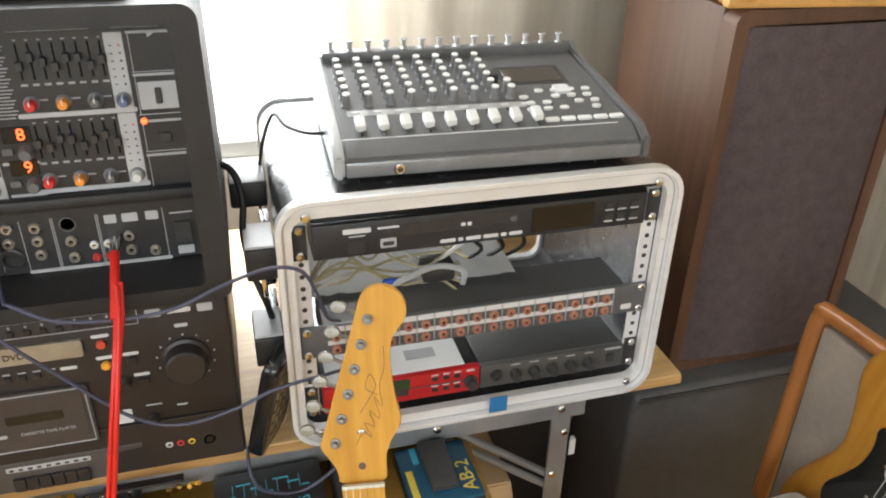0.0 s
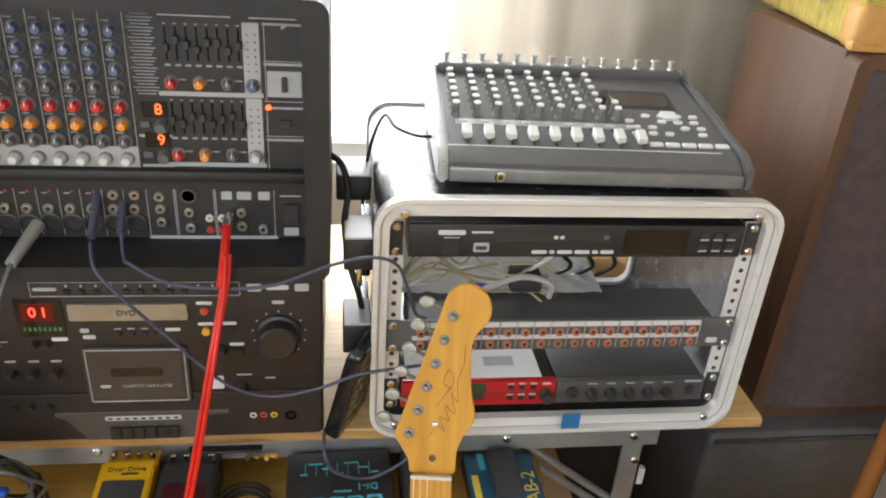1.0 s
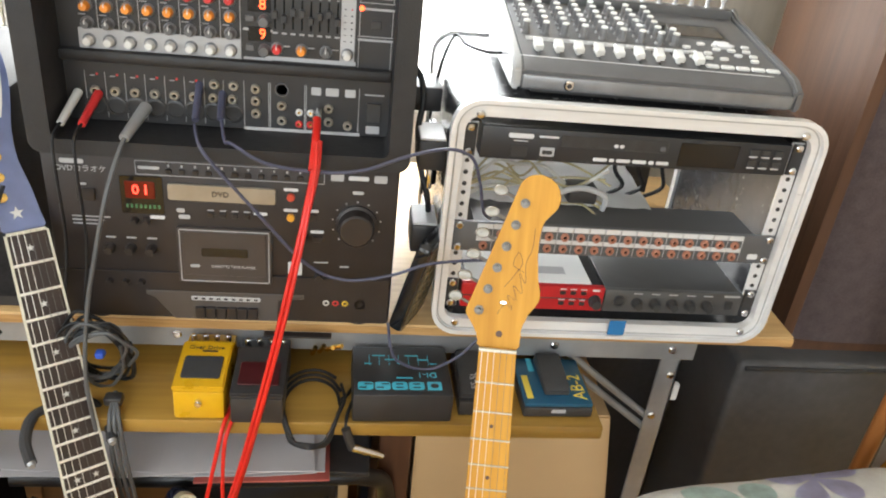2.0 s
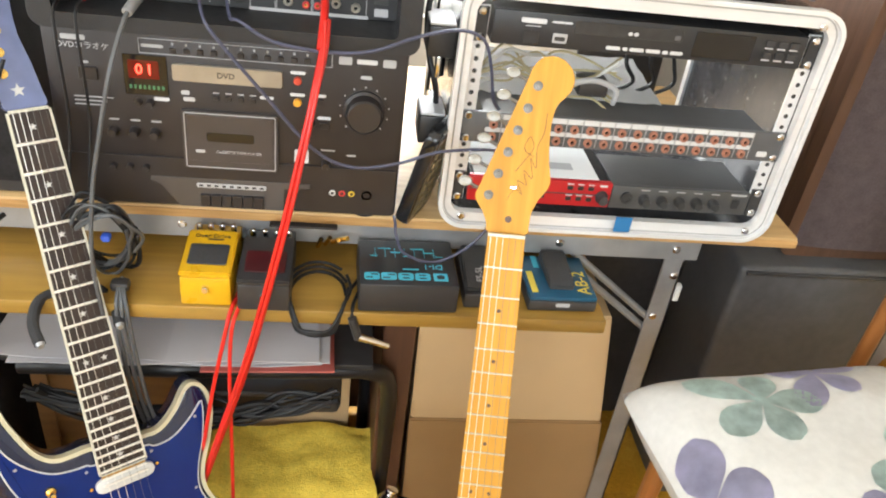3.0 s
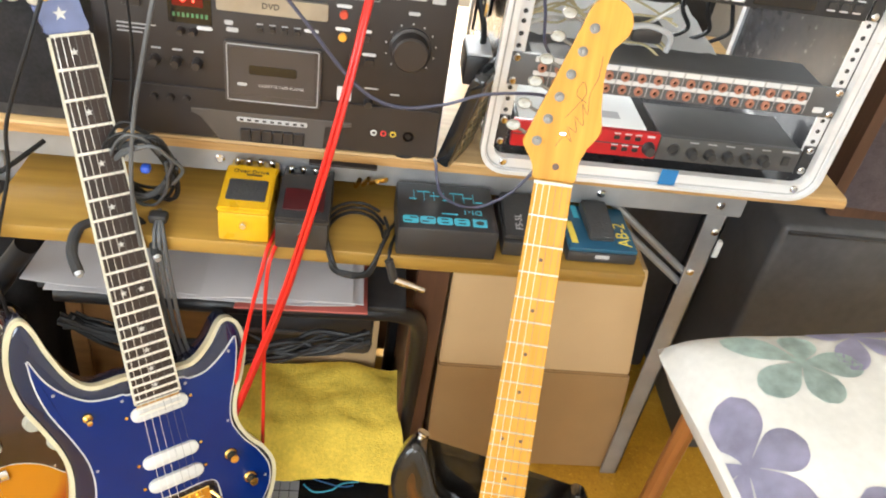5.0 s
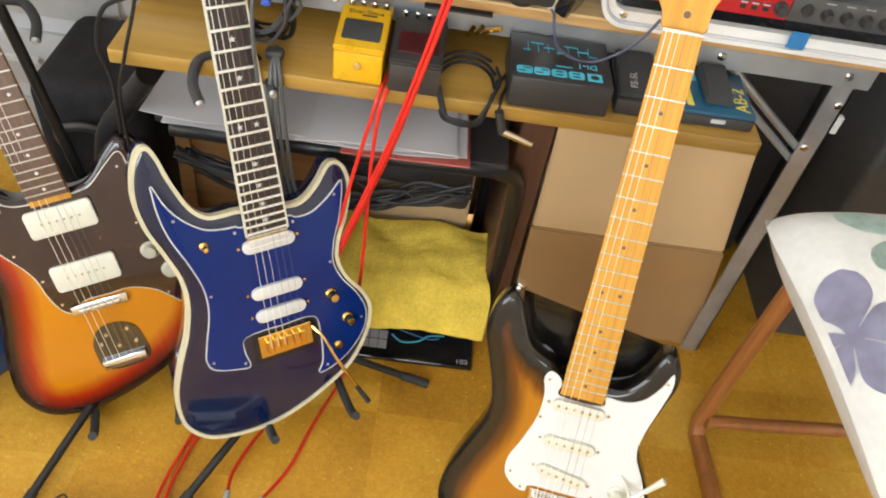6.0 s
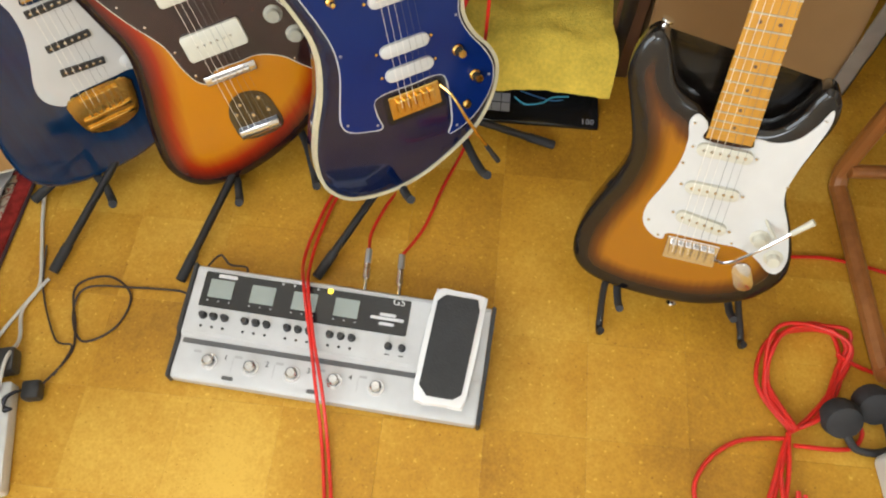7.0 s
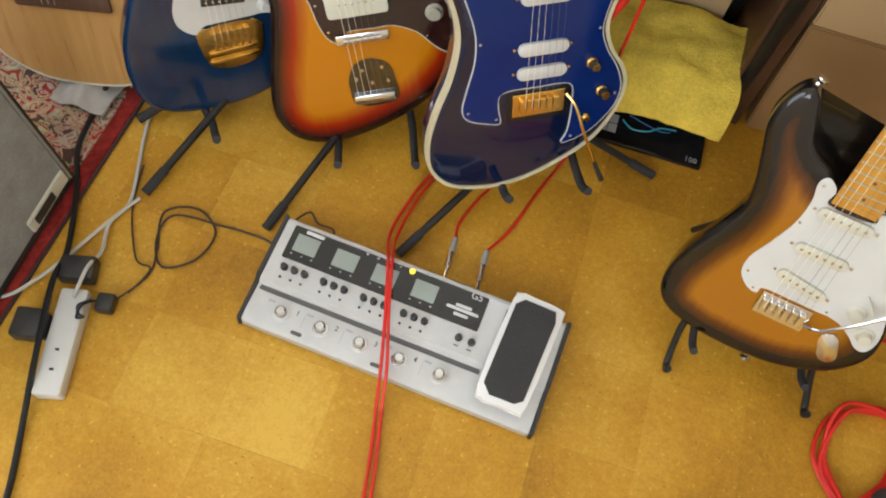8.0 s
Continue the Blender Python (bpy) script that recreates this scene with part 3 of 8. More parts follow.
for z in (RZ + 0.05, RZ + 0.17):
    lt = part("latch", box(*rl(-RW - 0.012, 0.10, z), *rl(-RW - 0.0005, 0.17, z + 0.075), 0.003), GLOSSB, rack, "black butterfly latch")
    part("tongue", box(*rl(-RW - 0.020, 0.04, z + 0.02), *rl(-RW - 0.013, 0.09, z + 0.05), 0.002), CHROME, lt)
    part("catch_block", box(*rl(-RW - 0.036, 0.02, z + 0.055), *rl(-RW - 0.0005, 0.085, z + 0.095), 0.003), BLACK, rack, "black moulded catch block")
    part("catch_plate", box(*rl(-RW - 0.035, 0.022, z + 0.0952), *rl(-RW - 0.002, 0.083, z + 0.0985), 0.001, 1), LGREY, rack, "pale metal catch plate")
part("handle", box(*rl(-RW - 0.045, 0.12, RZ + 0.27), *rl(-RW - 0.0005, 0.19, RZ + 0.305), 0.004), BLACK, rack, "black moulded corner")


def ears(unit, u, ly, w=1):
    for sx in (-1, 1):
        part("ear", box(sx * 0.2325 - 0.0085, ly, -U + 0.001, sx * 0.2325 + 0.0085, ly + 0.003, -0.001), BLACK, unit, smooth=False)
        for dz in (0.00635, 0.0381):
            part("screw", screw, None, unit, at=(sx * 0.2325, ly, -dz))


# disc player, top slot
pl = thing("disc_player", in_rack(0, 0.0, T0), "black one-unit disc player screwed in the rack", "disc player")
part("body", box(-0.218, 0.004, -U + 0.002, 0.218, 0.16, -0.001), BLACK, pl)
ears(pl, 1, -0.0005)
part("front_panel", box(-0.218, -0.006, -U + 0.0015, 0.218, 0.004, -0.001, 0.001), PANEL, pl)
on_panel("tray", pl, -0.035, -0.014, 0.15, 0.016, 0.0012, BLACK, -0.006)
on_panel("display_window", pl, 0.10, -0.022, 0.085, 0.032, 0.0008, mat("smoked_window", (0.012, 0.011, 0.011), 0.2), -0.006)
on_panel("logo_bar", pl, -0.165, -0.011, 0.034, 0.006, 0.0006, LGREY, -0.006)
on_panel("logo_bar", pl, -0.165, -0.0175, 0.02, 0.001, 0.0006, LGREY, -0.006)
on_panel("power_button", pl, -0.166, -0.031, 0.022, 0.016, 0.0015, BLACK, -0.006)
on_panel("usb_port", pl, -0.127, -0.030, 0.02, 0.012, 0.001, GREY, -0.006)
on_panel("port_slot", pl, -0.127, -0.0305, 0.015, 0.006, 0.0012, BLACK, -0.006)
on_panel("print_bar", pl, -0.127, -0.0105, 0.027, 0.0025, 0.0006, LGREY, -0.006)
on_panel("print_bar", pl, -0.03, -0.0085, 0.03, 0.002, 0.0006, LGREY, -0.006)
for k in range(2):
    on_panel("logo_shape", pl, -0.033 + 0.008 * k, -0.0165, 0.007, 0.0055, 0.0014, LGREY, -0.006, r=0.0025)
for k, w in enumerate((0.02, 0.007, 0.02, 0.02, 0.008, 0.018)):
    on_panel("print_bar", pl, -0.062 + sum((0.02, 0.007, 0.02, 0.02, 0.008, 0.018)[:k]) + k * 0.003 + w / 2, -0.036, w, 0.0045, 0.0006, LGREY, -0.006)
for k in range(6):
    bx, bz = 0.165 + (k % 3) * 0.018, -0.013 - (k // 3) * 0.015
    on_panel("button", pl, bx, bz, 0.013, 0.0085, 0.0025, BLACK, -0.006)
    on_panel("print_bar", pl, bx, bz - 0.0065, 0.012, 0.0018, 0.0006, LGREY, -0.006)
on_panel("button", pl, 0.033, -0.0165, 0.008, 0.006, 0.002, MGREY, -0.006)

# patch bay, fourth slot
pb = thing("patch_bay", in_rack(0, 0.0, T0 - 3 * U), "black patch bay with two rows of red-ringed phono sockets", "patch bay")
part("body", box(-0.212, 0.004, -U + 0.004, 0.212, 0.078, -0.003, 0.001, 1), CHARCOAL, pb)
part("lid_lip", box(-0.212, 0.001, -0.005, 0.212, 0.004, -0.002, 0.0005, 1), MGREY, pb)
part("front_panel", box(-0.241, -0.003, -U + 0.001, 0.241, 0.003, -0.001, 0.0008), MGREY, pb)
for sx in (-1, 1):
    for dz in (0.00635, 0.0381):
        part("screw", screw, None, pb, at=(sx * 0.2325, -0.003, -dz))
sock = jack_mesh("socket", 0.0062, mat("red_ring", (0.40, 0.17, 0.11), 0.4), GLOSSB)
for k in range(17):
    x = -0.196 + k * 0.0235
    for row, z in ((0, -0.0165), (1, -0.034)):
        part("socket", sock, None, pb, at=(x, -0.003, z))
        if row == 0:
            on_panel("label_strip", pb, x, z + 0.0105, 0.0218, 0.0072, 0.0006, PRINT, -0.003, r=0.0005)
            on_panel("divider", pb, x + 0.01175, -0.022, 0.0012, 0.038, 0.0005, GREY, -0.003, r=0.0004)
        else:
            on_panel("label_strip", pb, x, z + 0.0095, 0.0218, 0.0062, 0.0006, PRINT, -0.003, r=0.0005)
on_panel("maker_plate", pb, 0.213, -0.033, 0.016, 0.008, 0.0008, PRINT, -0.003)
tray = thing("paper_sheet", (RXC, 0.06, T0 - 3 * U - 0.002), "crumpled white paper sheets lying on the patch bay", "paper")
bm = B()
gx, gy = 22, 6
V = [[bm.verts.new((-0.205 + 0.27 * i / gx, 0.0 + 0.15 * j / gy, 0.003 + 0.006 * abs(noise.noise(Vector((i * 0.5, j * 0.6, 0)))) + 0.012 * (j / gy) ** 2)) for j in range(gy + 1)] for i in range(gx + 1)]
for i in range(gx):
    for j in range(gy):
        bm.faces.new((V[i][j], V[i + 1][j], V[i + 1][j + 1], V[i][j + 1]))
bmesh.ops.solidify(bm, geom=bm.faces[:], thickness=0.0008)
part("sheet", bm, PAPER, tray)
# wires in the open slot
wires = thing("wire_bundle", (RXC - 0.12, 0.07, T0 - 1.9 * U), "tangle of cream and black wires inside the rack", "cable")
random.seed(4)
for k in range(8):
    p = [(-0.10 + 0.012 * random.random(), -0.02 - 0.03 * random.random(), -0.03 + 0.02 * random.random())]
    for j in range(1, 6):
        p.append((-0.10 + 0.04 * j + 0.02 * random.random(), -0.03 + 0.05 * random.random(), -0.02 + 0.035 * random.random() - 0.008 * j * (k % 2)))
    part("wire", tube(p, 0.0018 if k < 6 else 0.0026, 6, 5), CREAMCABLE if k < 6 else WHITECABLE, wires)
part("wire", tube([(0.0, -0.02, -0.045), (0.03, -0.03, -0.025), (0.07, -0.03, -0.012), (0.105, -0.03, -0.022), (0.108, -0.025, -0.045)], 0.004, 8), GREY, wires, "thick grey looped wire")
for k in range(3):
    part("wire", tube([(0.14 + 0.03 * k, 0.05, 0.03), (0.13 + 0.035 * k, 0.02, 0.0), (0.15 + 0.03 * k, 0.03, -0.03), (0.13 + 0.03 * k, 0.04, -0.05)], 0.003, 6), BLACKCABLE, wires)
wt = thing("wire_tie", (RXC - 0.105, 0.045, T0 - 2.55 * U), "bright blue plastic tie round the wires in the rack", "wire tie")
part("tie", box(-0.011, -0.004, -0.004, 0.011, 0.004, 0.004, 0.003), mat("blue_tie_plastic", (0.03, 0.09, 0.5), 0.4), wt)
adp = thing("power_adapter", (RXC - 0.035, 0.06, T0 - 3 * U), "small black power adapter among wires in the rack", "adapter")
part("body", box(-0.03, -0.02, 0.012, 0.012, 0.02, 0.036, 0.005), BLACK, adp)

# red and black half-width units, bottom slot
ru = thing("red_preamp", in_rack(-0.11, 0.0, T0 - 6 * U), "red half-width rack preamplifier", "preamplifier")
part("body", box(-0.106, 0.006, 0.003, 0.108, 0.12, U - 0.006, 0.002), PANEL, ru)
part("front_panel", box(-0.108, -0.004, 0.002, 0.11, 0.006, U - 0.004, 0.002), REDP, ru, "glossy red front panel")
on_panel("groove", ru, 0.0, 0.0215, 0.214, 0.0014, 0.0004, MATTE, -0.004, r=0.0006)
on_panel("display", ru, 0.0, 0.03, 0.02, 0.014, 0.0008, mat("green_display", (0.03, 0.07, 0.03), 0.2), -0.004)
on_panel("display", ru, -0.005, 0.025, 0.026, 0.026, 0.0006, BLACK, -0.004)
for k in range(6):
    on_panel("button", ru, 0.045 + (k % 3) * 0.016, 0.031 - (k // 3) * 0.017, 0.009, 0.006, 0.002, DECKD, -0.004)
    on_panel("print_bar", ru, 0.045 + (k % 3) * 0.016, 0.0365 - (k // 3) * 0.017, 0.010, 0.0016, 0.0005, PRINT, -0.004)
part("knob", knob_mesh("knob", 0.0085, 0.014, BLACK), None, ru, at=(0.096, -0.004, 0.019))
on_panel("print_bar", ru, 0.096, 0.036, 0.012, 0.003, 0.0005, PRINT, -0.004)
on_panel("print_bar", ru, -0.05, 0.036, 0.06, 0.002, 0.0005, YELP, -0.004)
np_ = thing("note_paper", (RXC - 0.08, 0.05, T0 - 5 * U - 0.005), "white paper note lying on the red preamplifier", "paper")
part("sheet", box(-0.115, -0.045, 0.0, 0.062, 0.065, 0.0012, 0.0004, 1), PAPER, np_)
part("print_bar", box(-0.01, -0.02, 0.0012, 0.03, 0.0, 0.0016), GREY, np_)
bu = thing("black_mixer_unit", in_rack(0.115, 0.0, T0 - 6 * U), "black half-width line mixer with a row of knobs", "line mixer")
part("body", box(-0.113, 0.006, 0.003, 0.105, 0.10, U - 0.008, 0.002), CHARCOAL, bu)
part("front_panel", box(-0.114, -0.003, 0.002, 0.106, 0.006, U - 0.007, 0.0015), CHARCOAL, bu)
kn = knob_mesh("knob", 0.0075, 0.013, BLACK, None)
kb = mesh_of("socket", lathe([(0.009, 0), (0.009, -0.003), (0.006, -0.003), (0.006, -0.001), (0, -0.001)], 14, 'Y'), BLACK)
part("socket", kb, None, bu, at=(-0.09, -0.003, 0.02))
for k in range(5):
    part("knob", kn, None, bu, at=(-0.062 + k * 0.028, -0.003, 0.018))
    on_panel("print_bar", bu, -0.062 + k * 0.028, 0.033, 0.014, 0.0014, 0.0005, GREY, -0.003)
on_panel("switch", bu, 0.085, 0.02, 0.012, 0.014, 0.003, BLACK, -0.003)
on_panel("print_bar", bu, 0.088, 0.034, 0.026, 0.003, 0.0005, GREY, -0.003)
for sx, u, ux in ((-1, ru, -0.11), (1, bu, 0.115)):
    e = part("ear", box(sx * 0.2325 - 0.0085 - ux, -0.001, 0.001, sx * 0.2325 + 0.0085 - ux, 0.003, U - 0.001), BLACK, u, smooth=False)
    for dz in (0.00635, 0.0381):
        part("screw", screw, None, u, at=(sx * 0.2325 - ux, -0.001, U - dz))
# ---- karaoke deck ----
DY = -0.018
deck = thing("karaoke_deck", (-0.523, DY, TOP), "dark brown karaoke deck with disc tray and cassette door", "karaoke deck")
DW, DH = 0.421, 0.240
part("body", box(-DW / 2 + 0.002, 0.012, 0.010, DW / 2 - 0.002, 0.34, DH, 0.003), DECKM, deck)
part("front_panel", box(-DW / 2, 0.0, 0.012, DW / 2, 0.012, DH, 0.004), DECKM, deck)
foot = mesh_of("foot", lathe([(0.016, 0), (0.018, 0.003), (0.018, 0.0105)], 14), BLACK)
for x in (-0.17, 0.17):
    for y in (0.03, 0.3):
        part("foot", foot, None, deck, at=(x, y, 0))
def dk(name, x, z, w, h, d, m, lab="", r=0.002, y=0.0):
    """x from the deck's left edge, z from its foot."""
    return on_panel(name, deck, x - DW / 2, z, w, h, d, m, y, lab, r)
dk("lower_band", 0.21, 0.048, 0.417, 0.068, 0.003, DECKM, r=0.004)
dk("tray", 0.207, 0.196, 0.128, 0.021, 0.005, mat("champagne_plastic", (0.36, 0.32, 0.26), 0.35, 0.4), "champagne coloured disc tray", r=0.003)
words("tray_mark", "DVD", 0.010, DECKD, deck, Matrix.Translation((0.205 - DW / 2, -0.0055, 0.196)) @ FRONT)
for s, z in ((1, 0.233), (-1, 0.2155)):
    dk("outline", 0.218, z, 0.222, 0.0009, 0.0004, GREY, r=0.0003)
for x in (0.107, 0.329):
    dk("outline", x, 0.2243, 0.0009, 0.0175, 0.0004, GREY, r=0.0003)
dk("print_bar", 0.122, 0.2245, 0.025, 0.004, 0.0005, GREY)
small = mesh_of("button", plate(0.007, 0.006, 0.003, 0.001), DECKD)
for k in range(12):
    part("button", small, None, deck, at=(0.145 + k * 0.0155 - DW / 2, 0, 0.2215))
    dk("print_bar", 0.145 + k * 0.0155, 0.2285, 0.0025, 0.003, 0.0004, GREY, r=0.0004)
# counter with two digits
win = dk("counter_window", 0.112, 0.188, 0.05, 0.05, 0.001, GLOSSB, "dark counter window")
dk("digit_frame", 0.110, 0.195, 0.035, 0.023, 0.0016, mat("red_window", (0.12, 0.006, 0.006), 0.2))
for k, dg in enumerate("01"):
    words("digit", dg, 0.018, LEDRED, deck, Matrix.Translation((0.105 + k * 0.012 - DW / 2, -0.0019, 0.195)) @ FRONT, "glowing red digit")
led = mesh_of("meter_lamp", plate(0.003, 0.005, 0.0008, 0.0005), mat("green_segment", (0.08, 0.22, 0.1), 0.3))
for k in range(8):
    part("meter_lamp", led, None, deck, at=(0.094 + k * 0.0053 - DW / 2, -0.001, 0.1735))
dk("logo_bar", 0.035, 0.228, 0.027, 0.006, 0.0005, GREY)
words("name_mark", "DVDカラオケ", 0.0095, GREY, deck, Matrix.Translation((0.045 - DW / 2, -0.0003, 0.2185)) @ FRONT)
dk("power_switch", 0.047, 0.186, 0.021, 0.016, 0.003, DECKD)
dk("print_bar", 0.045, 0.199, 0.008, 0.003, 0.0004, GREY)
# cassette door
DOORM = mat("grey_brown_door", (0.062, 0.052, 0.049), 0.4, 0.2, 0.1, 25, 0.05, 400)
door = dk("cassette_door", 0.208, 0.119, 0.116, 0.078, 0.006, DOORM, "hinged cassette door with a dark window", r=0.003)
on_panel("door_window", door, 0.0, 0.006, 0.058, 0.013, 0.0012, GLOSSB, -0.006, r=0.003)
on_panel("door_rim", door, 0.0, 0.003, 0.102, 0.062, 0.0008, DOORM, -0.006, r=0.003)
# grey bars painted in as the highlight along the door's rim
for zz in (0.0365, -0.0365):
    on_panel("door_edge", door, 0.0, zz, 0.108, 0.0012, 0.0006, GREY, -0.006, r=0.0005)
for xx in (-0.0545, 0.0545):
    on_panel("door_edge", door, xx, 0.0, 0.0012, 0.072, 0.0006, GREY, -0.006, r=0.0005)
words("door_words", "CASSETTE TAPE PLAYER", 0.0052, GREY, door, Matrix.Translation((0.01, -0.0072, -0.014)) @ FRONT)
on_panel("print_bar", door, -0.037, -0.014, 0.012, 0.004, 0.0006, GREY, -0.0068)
for x, w in ((0.156, 0.01), (0.16, 0.014)):
    dk("badge", x, 0.170 if w < 0.012 else 0.1615, w, 0.0055, 0.0006, GREY)
for k in range(4):
    part("button", small, None, deck, at=(0.192 + k * 0.0145 - DW / 2, 0, 0.166))
    dk("print_bar", 0.192 + k * 0.0145, 0.172, 0.008, 0.0015, 0.0004, GREY)
dk("badge", 0.252, 0.1705, 0.017, 0.004, 0.0006, LGREY)
# transport keys below the door
bay = prism([(-0.066, -0.022), (0.066, -0.022), (0.066, 0.012), (0.100, 0.014), (0.100, 0.020), (-0.100, 0.020), (-0.100, 0.014), (-0.088, 0.010)], 0, 0.004, 0.0008, 1)
part("key_bay", moved(bay, FRONT), mat("key_bay_grey", (0.085, 0.076, 0.072), 0.42, 0.2, 0.1, 25), deck, "grey-brown tapered key bay", at=(0.207 - DW / 2, 0, 0.063))
dk("key_label", 0.207, 0.071, 0.088, 0.0065, 0.005, GREY)
for k in range(9):
    dk("print_bar", 0.169 + k * 0.0095, 0.071, 0.005, 0.003, 0.0056, DECKD, r=0.0005)
keym = mesh_of("key", plate(0.0125, 0.017, 0.009, 0.001), DECKD)
for k in range(6):
    part("key", keym, None, deck, at=(0.174 + k * 0.0134 - DW / 2, 0, 0.0555))
# small rotary knobs
kn1 = knob_mesh("knob", 0.0058, 0.012, DECKD, None)
kn2 = knob_mesh("knob", 0.0042, 0.010, DECKD, None)
for k in range(3):
    part("knob", kn1, None, deck, at=(0.068 + k * 0.0247 - DW / 2, 0, 0.122))
    dk("print_bar", 0.070 + k * 0.0247, 0.133, 0.012, 0.0022, 0.0004, GREY)
    part("knob", kn2, None, deck, at=(0.064 + k * 0.0195 - DW / 2, 0, 0.087))
    dk("print_bar", 0.064 + k * 0.0195, 0.0945, 0.010, 0.0015, 0.0004, GREY)
for k in range(3):
    dk("print_bar", 0.05 - 0.004 * k, 0.156 - 0.005 * k, 0.045 - 0.008 * k, 0.0014, 0.0004, GREY)
for k in range(2):
    part("knob", kn2, None, deck, at=(0.101 + k * 0.014 - DW / 2, 0, 0.154))
dk("badge", 0.128, 0.159, 0.018, 0.0045, 0.0006, LGREY)
# right-hand side: volume and sockets
vol = part("volume_knob", lathe([(0.026, 0), (0.026, -0.004), (0.0225, -0.006), (0.0215, -0.022), (0.0195, -0.024), (0, -0.024)], 40, 'Y'), DECKD, deck, "large ribbed volume knob", at=(0.371 - DW / 2, 0, 0.163))
for k in range(11):
    a = radians(-135 + 27 * k)
    dk("tick", 0.371 + 0.0305 * math.sin(a), 0.163 + 0.0305 * math.cos(a), 0.0022, 0.0022, 0.0004, GREY, r=0.0009)
dk("print_bar", 0.371, 0.206, 0.014, 0.0045, 0.0005, GREY)
for x, w, m in ((0.345, 0.016, GREY), (0.371, 0.025, LGREY), (0.398, 0.016, GREY)):
    dk("badge", x, 0.2255, w, 0.010 if m is GREY else 0.006, 0.0008, m)
for z, m in ((0.196, mat("red_button", (0.5, 0.06, 0.03), 0.4)), (0.168, mat("amber_button", (0.7, 0.32, 0.03), 0.4))):
    part("button", lathe([(0.005, 0), (0.005, -0.004), (0.004, -0.005), (0, -0.005)], 14, 'Y'), m, deck, at=(0.289 - DW / 2, 0, z))
    dk("badge", 0.289, z + 0.0095, 0.018, 0.004, 0.0006, LGREY)
dk("badge", 0.315, 0.178, 0.017, 0.004, 0.0006, LGREY)
dk("button", 0.316, 0.170, 0.011, 0.008, 0.004, DECKD)
dk("badge", 0.322, 0.149, 0.017, 0.004, 0.0006, LGREY)
dk("button", 0.323, 0.141, 0.012, 0.008, 0.004, DECKD)
part("knob", kn1, None, deck, at=(0.305 - DW / 2, 0, 0.143))
dk("badge", 0.295, 0.107, 0.018, 0.019, 0.0008, LGREY, "badge with a pale figure shape")
part("knob", knob_mesh("knob", 0.0055, 0.011, DECKD, None), None, deck, at=(0.326 - DW / 2, 0, 0.101))
dk("print_bar", 0.328, 0.115, 0.018, 0.0018, 0.0004, GREY)
dk("print_bar", 0.358, 0.111, 0.012, 0.0022, 0.0004, GREY)
for k, m in enumerate((WHITE, REDCAP, mat("yellow_ring", (0.65, 0.45, 0.04), 0.4))):
    part("socket", jack_mesh("socket", 0.0048, m, GOLD), None, deck, at=(0.336 + k * 0.0125 - DW / 2, 0, 0.070))
dk("print_bar", 0.349, 0.079, 0.012, 0.0018, 0.0004, GREY)
part("socket", mesh_of("socket", lathe([(0.007, 0), (0.007, -0.003), (0.004, -0.003), (0.004, 0.0), (0, 0)], 14, 'Y'), BLACK), None, deck, at=(0.381 - DW / 2, 0, 0.069))
dk("print_bar", 0.381, 0.079, 0.014, 0.0015, 0.0004, GREY)
dk("tilt_bar", 0.30, 0.032, 0.09, 0.003, 0.012, DECKD)

for ob in deck.children:
    if ob.location.z < 0.145 and ob.name.split(".")[0] not in ("body", "front_panel", "foot", "lower_band"):
        ob.location.z -= (0.145 - ob.location.z) * 0.34

# ---- powered mixer on the deck ----
AZ = TOP + DH + 0.003
amp = thing("powered_mixer", (-0.520, 0.11, AZ), "black powered mixer full of knobs, standing on the karaoke deck", "mixer")
AW, AH = 0.434, 0.302
AF = -0.145            # front rim
AP = -0.078            # sunk panel
part("cabinet", box(-AW / 2, AP + 0.004, 0.0, AW / 2, 0.14, AH, 0.012, 3), AMPV, amp, "black textured cabinet")
part("front_rim", moved(ring(AW, AH, 0.016, AW - 0.052, AH - 0.036, 0.008, AF, AP + 0.003, 0.004), Matrix.Translation((0, 0, AH / 2))), AMPV, amp, "deep black front rim")
part("panel", box(-AW / 2 + 0.02, AP, 0.02, AW / 2 - 0.02, AP + 0.0035, AH - 0.02), PANEL, amp)
part("ridge", box(-AW / 2 + 0.026, AP - 0.014, 0.093, AW / 2 - 0.026, AP - 0.0002, 0.107, 0.004), AMPV, amp)
def ap(name, x, z, w, h, d, m, lab="", r=0.0015, y=AP):
    """x in the room, z above the cabinet's foot."""
    return on_panel(name, amp, x + 0.520, z, w, h, d, m, y, lab, r)
def channel_knob(r, h, skirt, body):
    """A rotary knob with a pale skirt, a coloured grip and a white pointer."""
    bm = lathe([(r * 1.12, 0), (r * 1.12, -h * 0.12), (r * 0.9, -h * 0.3), (r * 0.86, -h * 0.3)], 18, 'Y')
    n0 = len(bm.faces)
    lathe([(r * 0.88, -h * 0.28), (r * 0.74, -h * 0.9), (r * 0.62, -h), (0, -h)], 18, 'Y', bm=bm)
    bm.faces.ensure_lookup_table()
    for f in bm.faces[n0:]:
        f.material_index = 1
    n1 = len(bm.faces)
    box(-r * 0.09, -h * 1.04, r * 0.1, r * 0.09, -h * 0.25, r * 0.86, bm=bm)
    bm.faces.ensure_lookup_table()
    for f in bm.faces[n1:]:
        f.material_index = 2
    return mesh_of("knob", bm, [skirt, body, PRINT])


SKIRT = mat("grey_knob_skirt", (0.24, 0.245, 0.26), 0.35)
kmesh = {c: channel_knob(0.0066, 0.013, SKIRT, m) for c, m in (("grey", MGREY), ("red", REDCAP), ("orange", ORANGE), ("blue", BLUECAP), ("white", WHITE))}
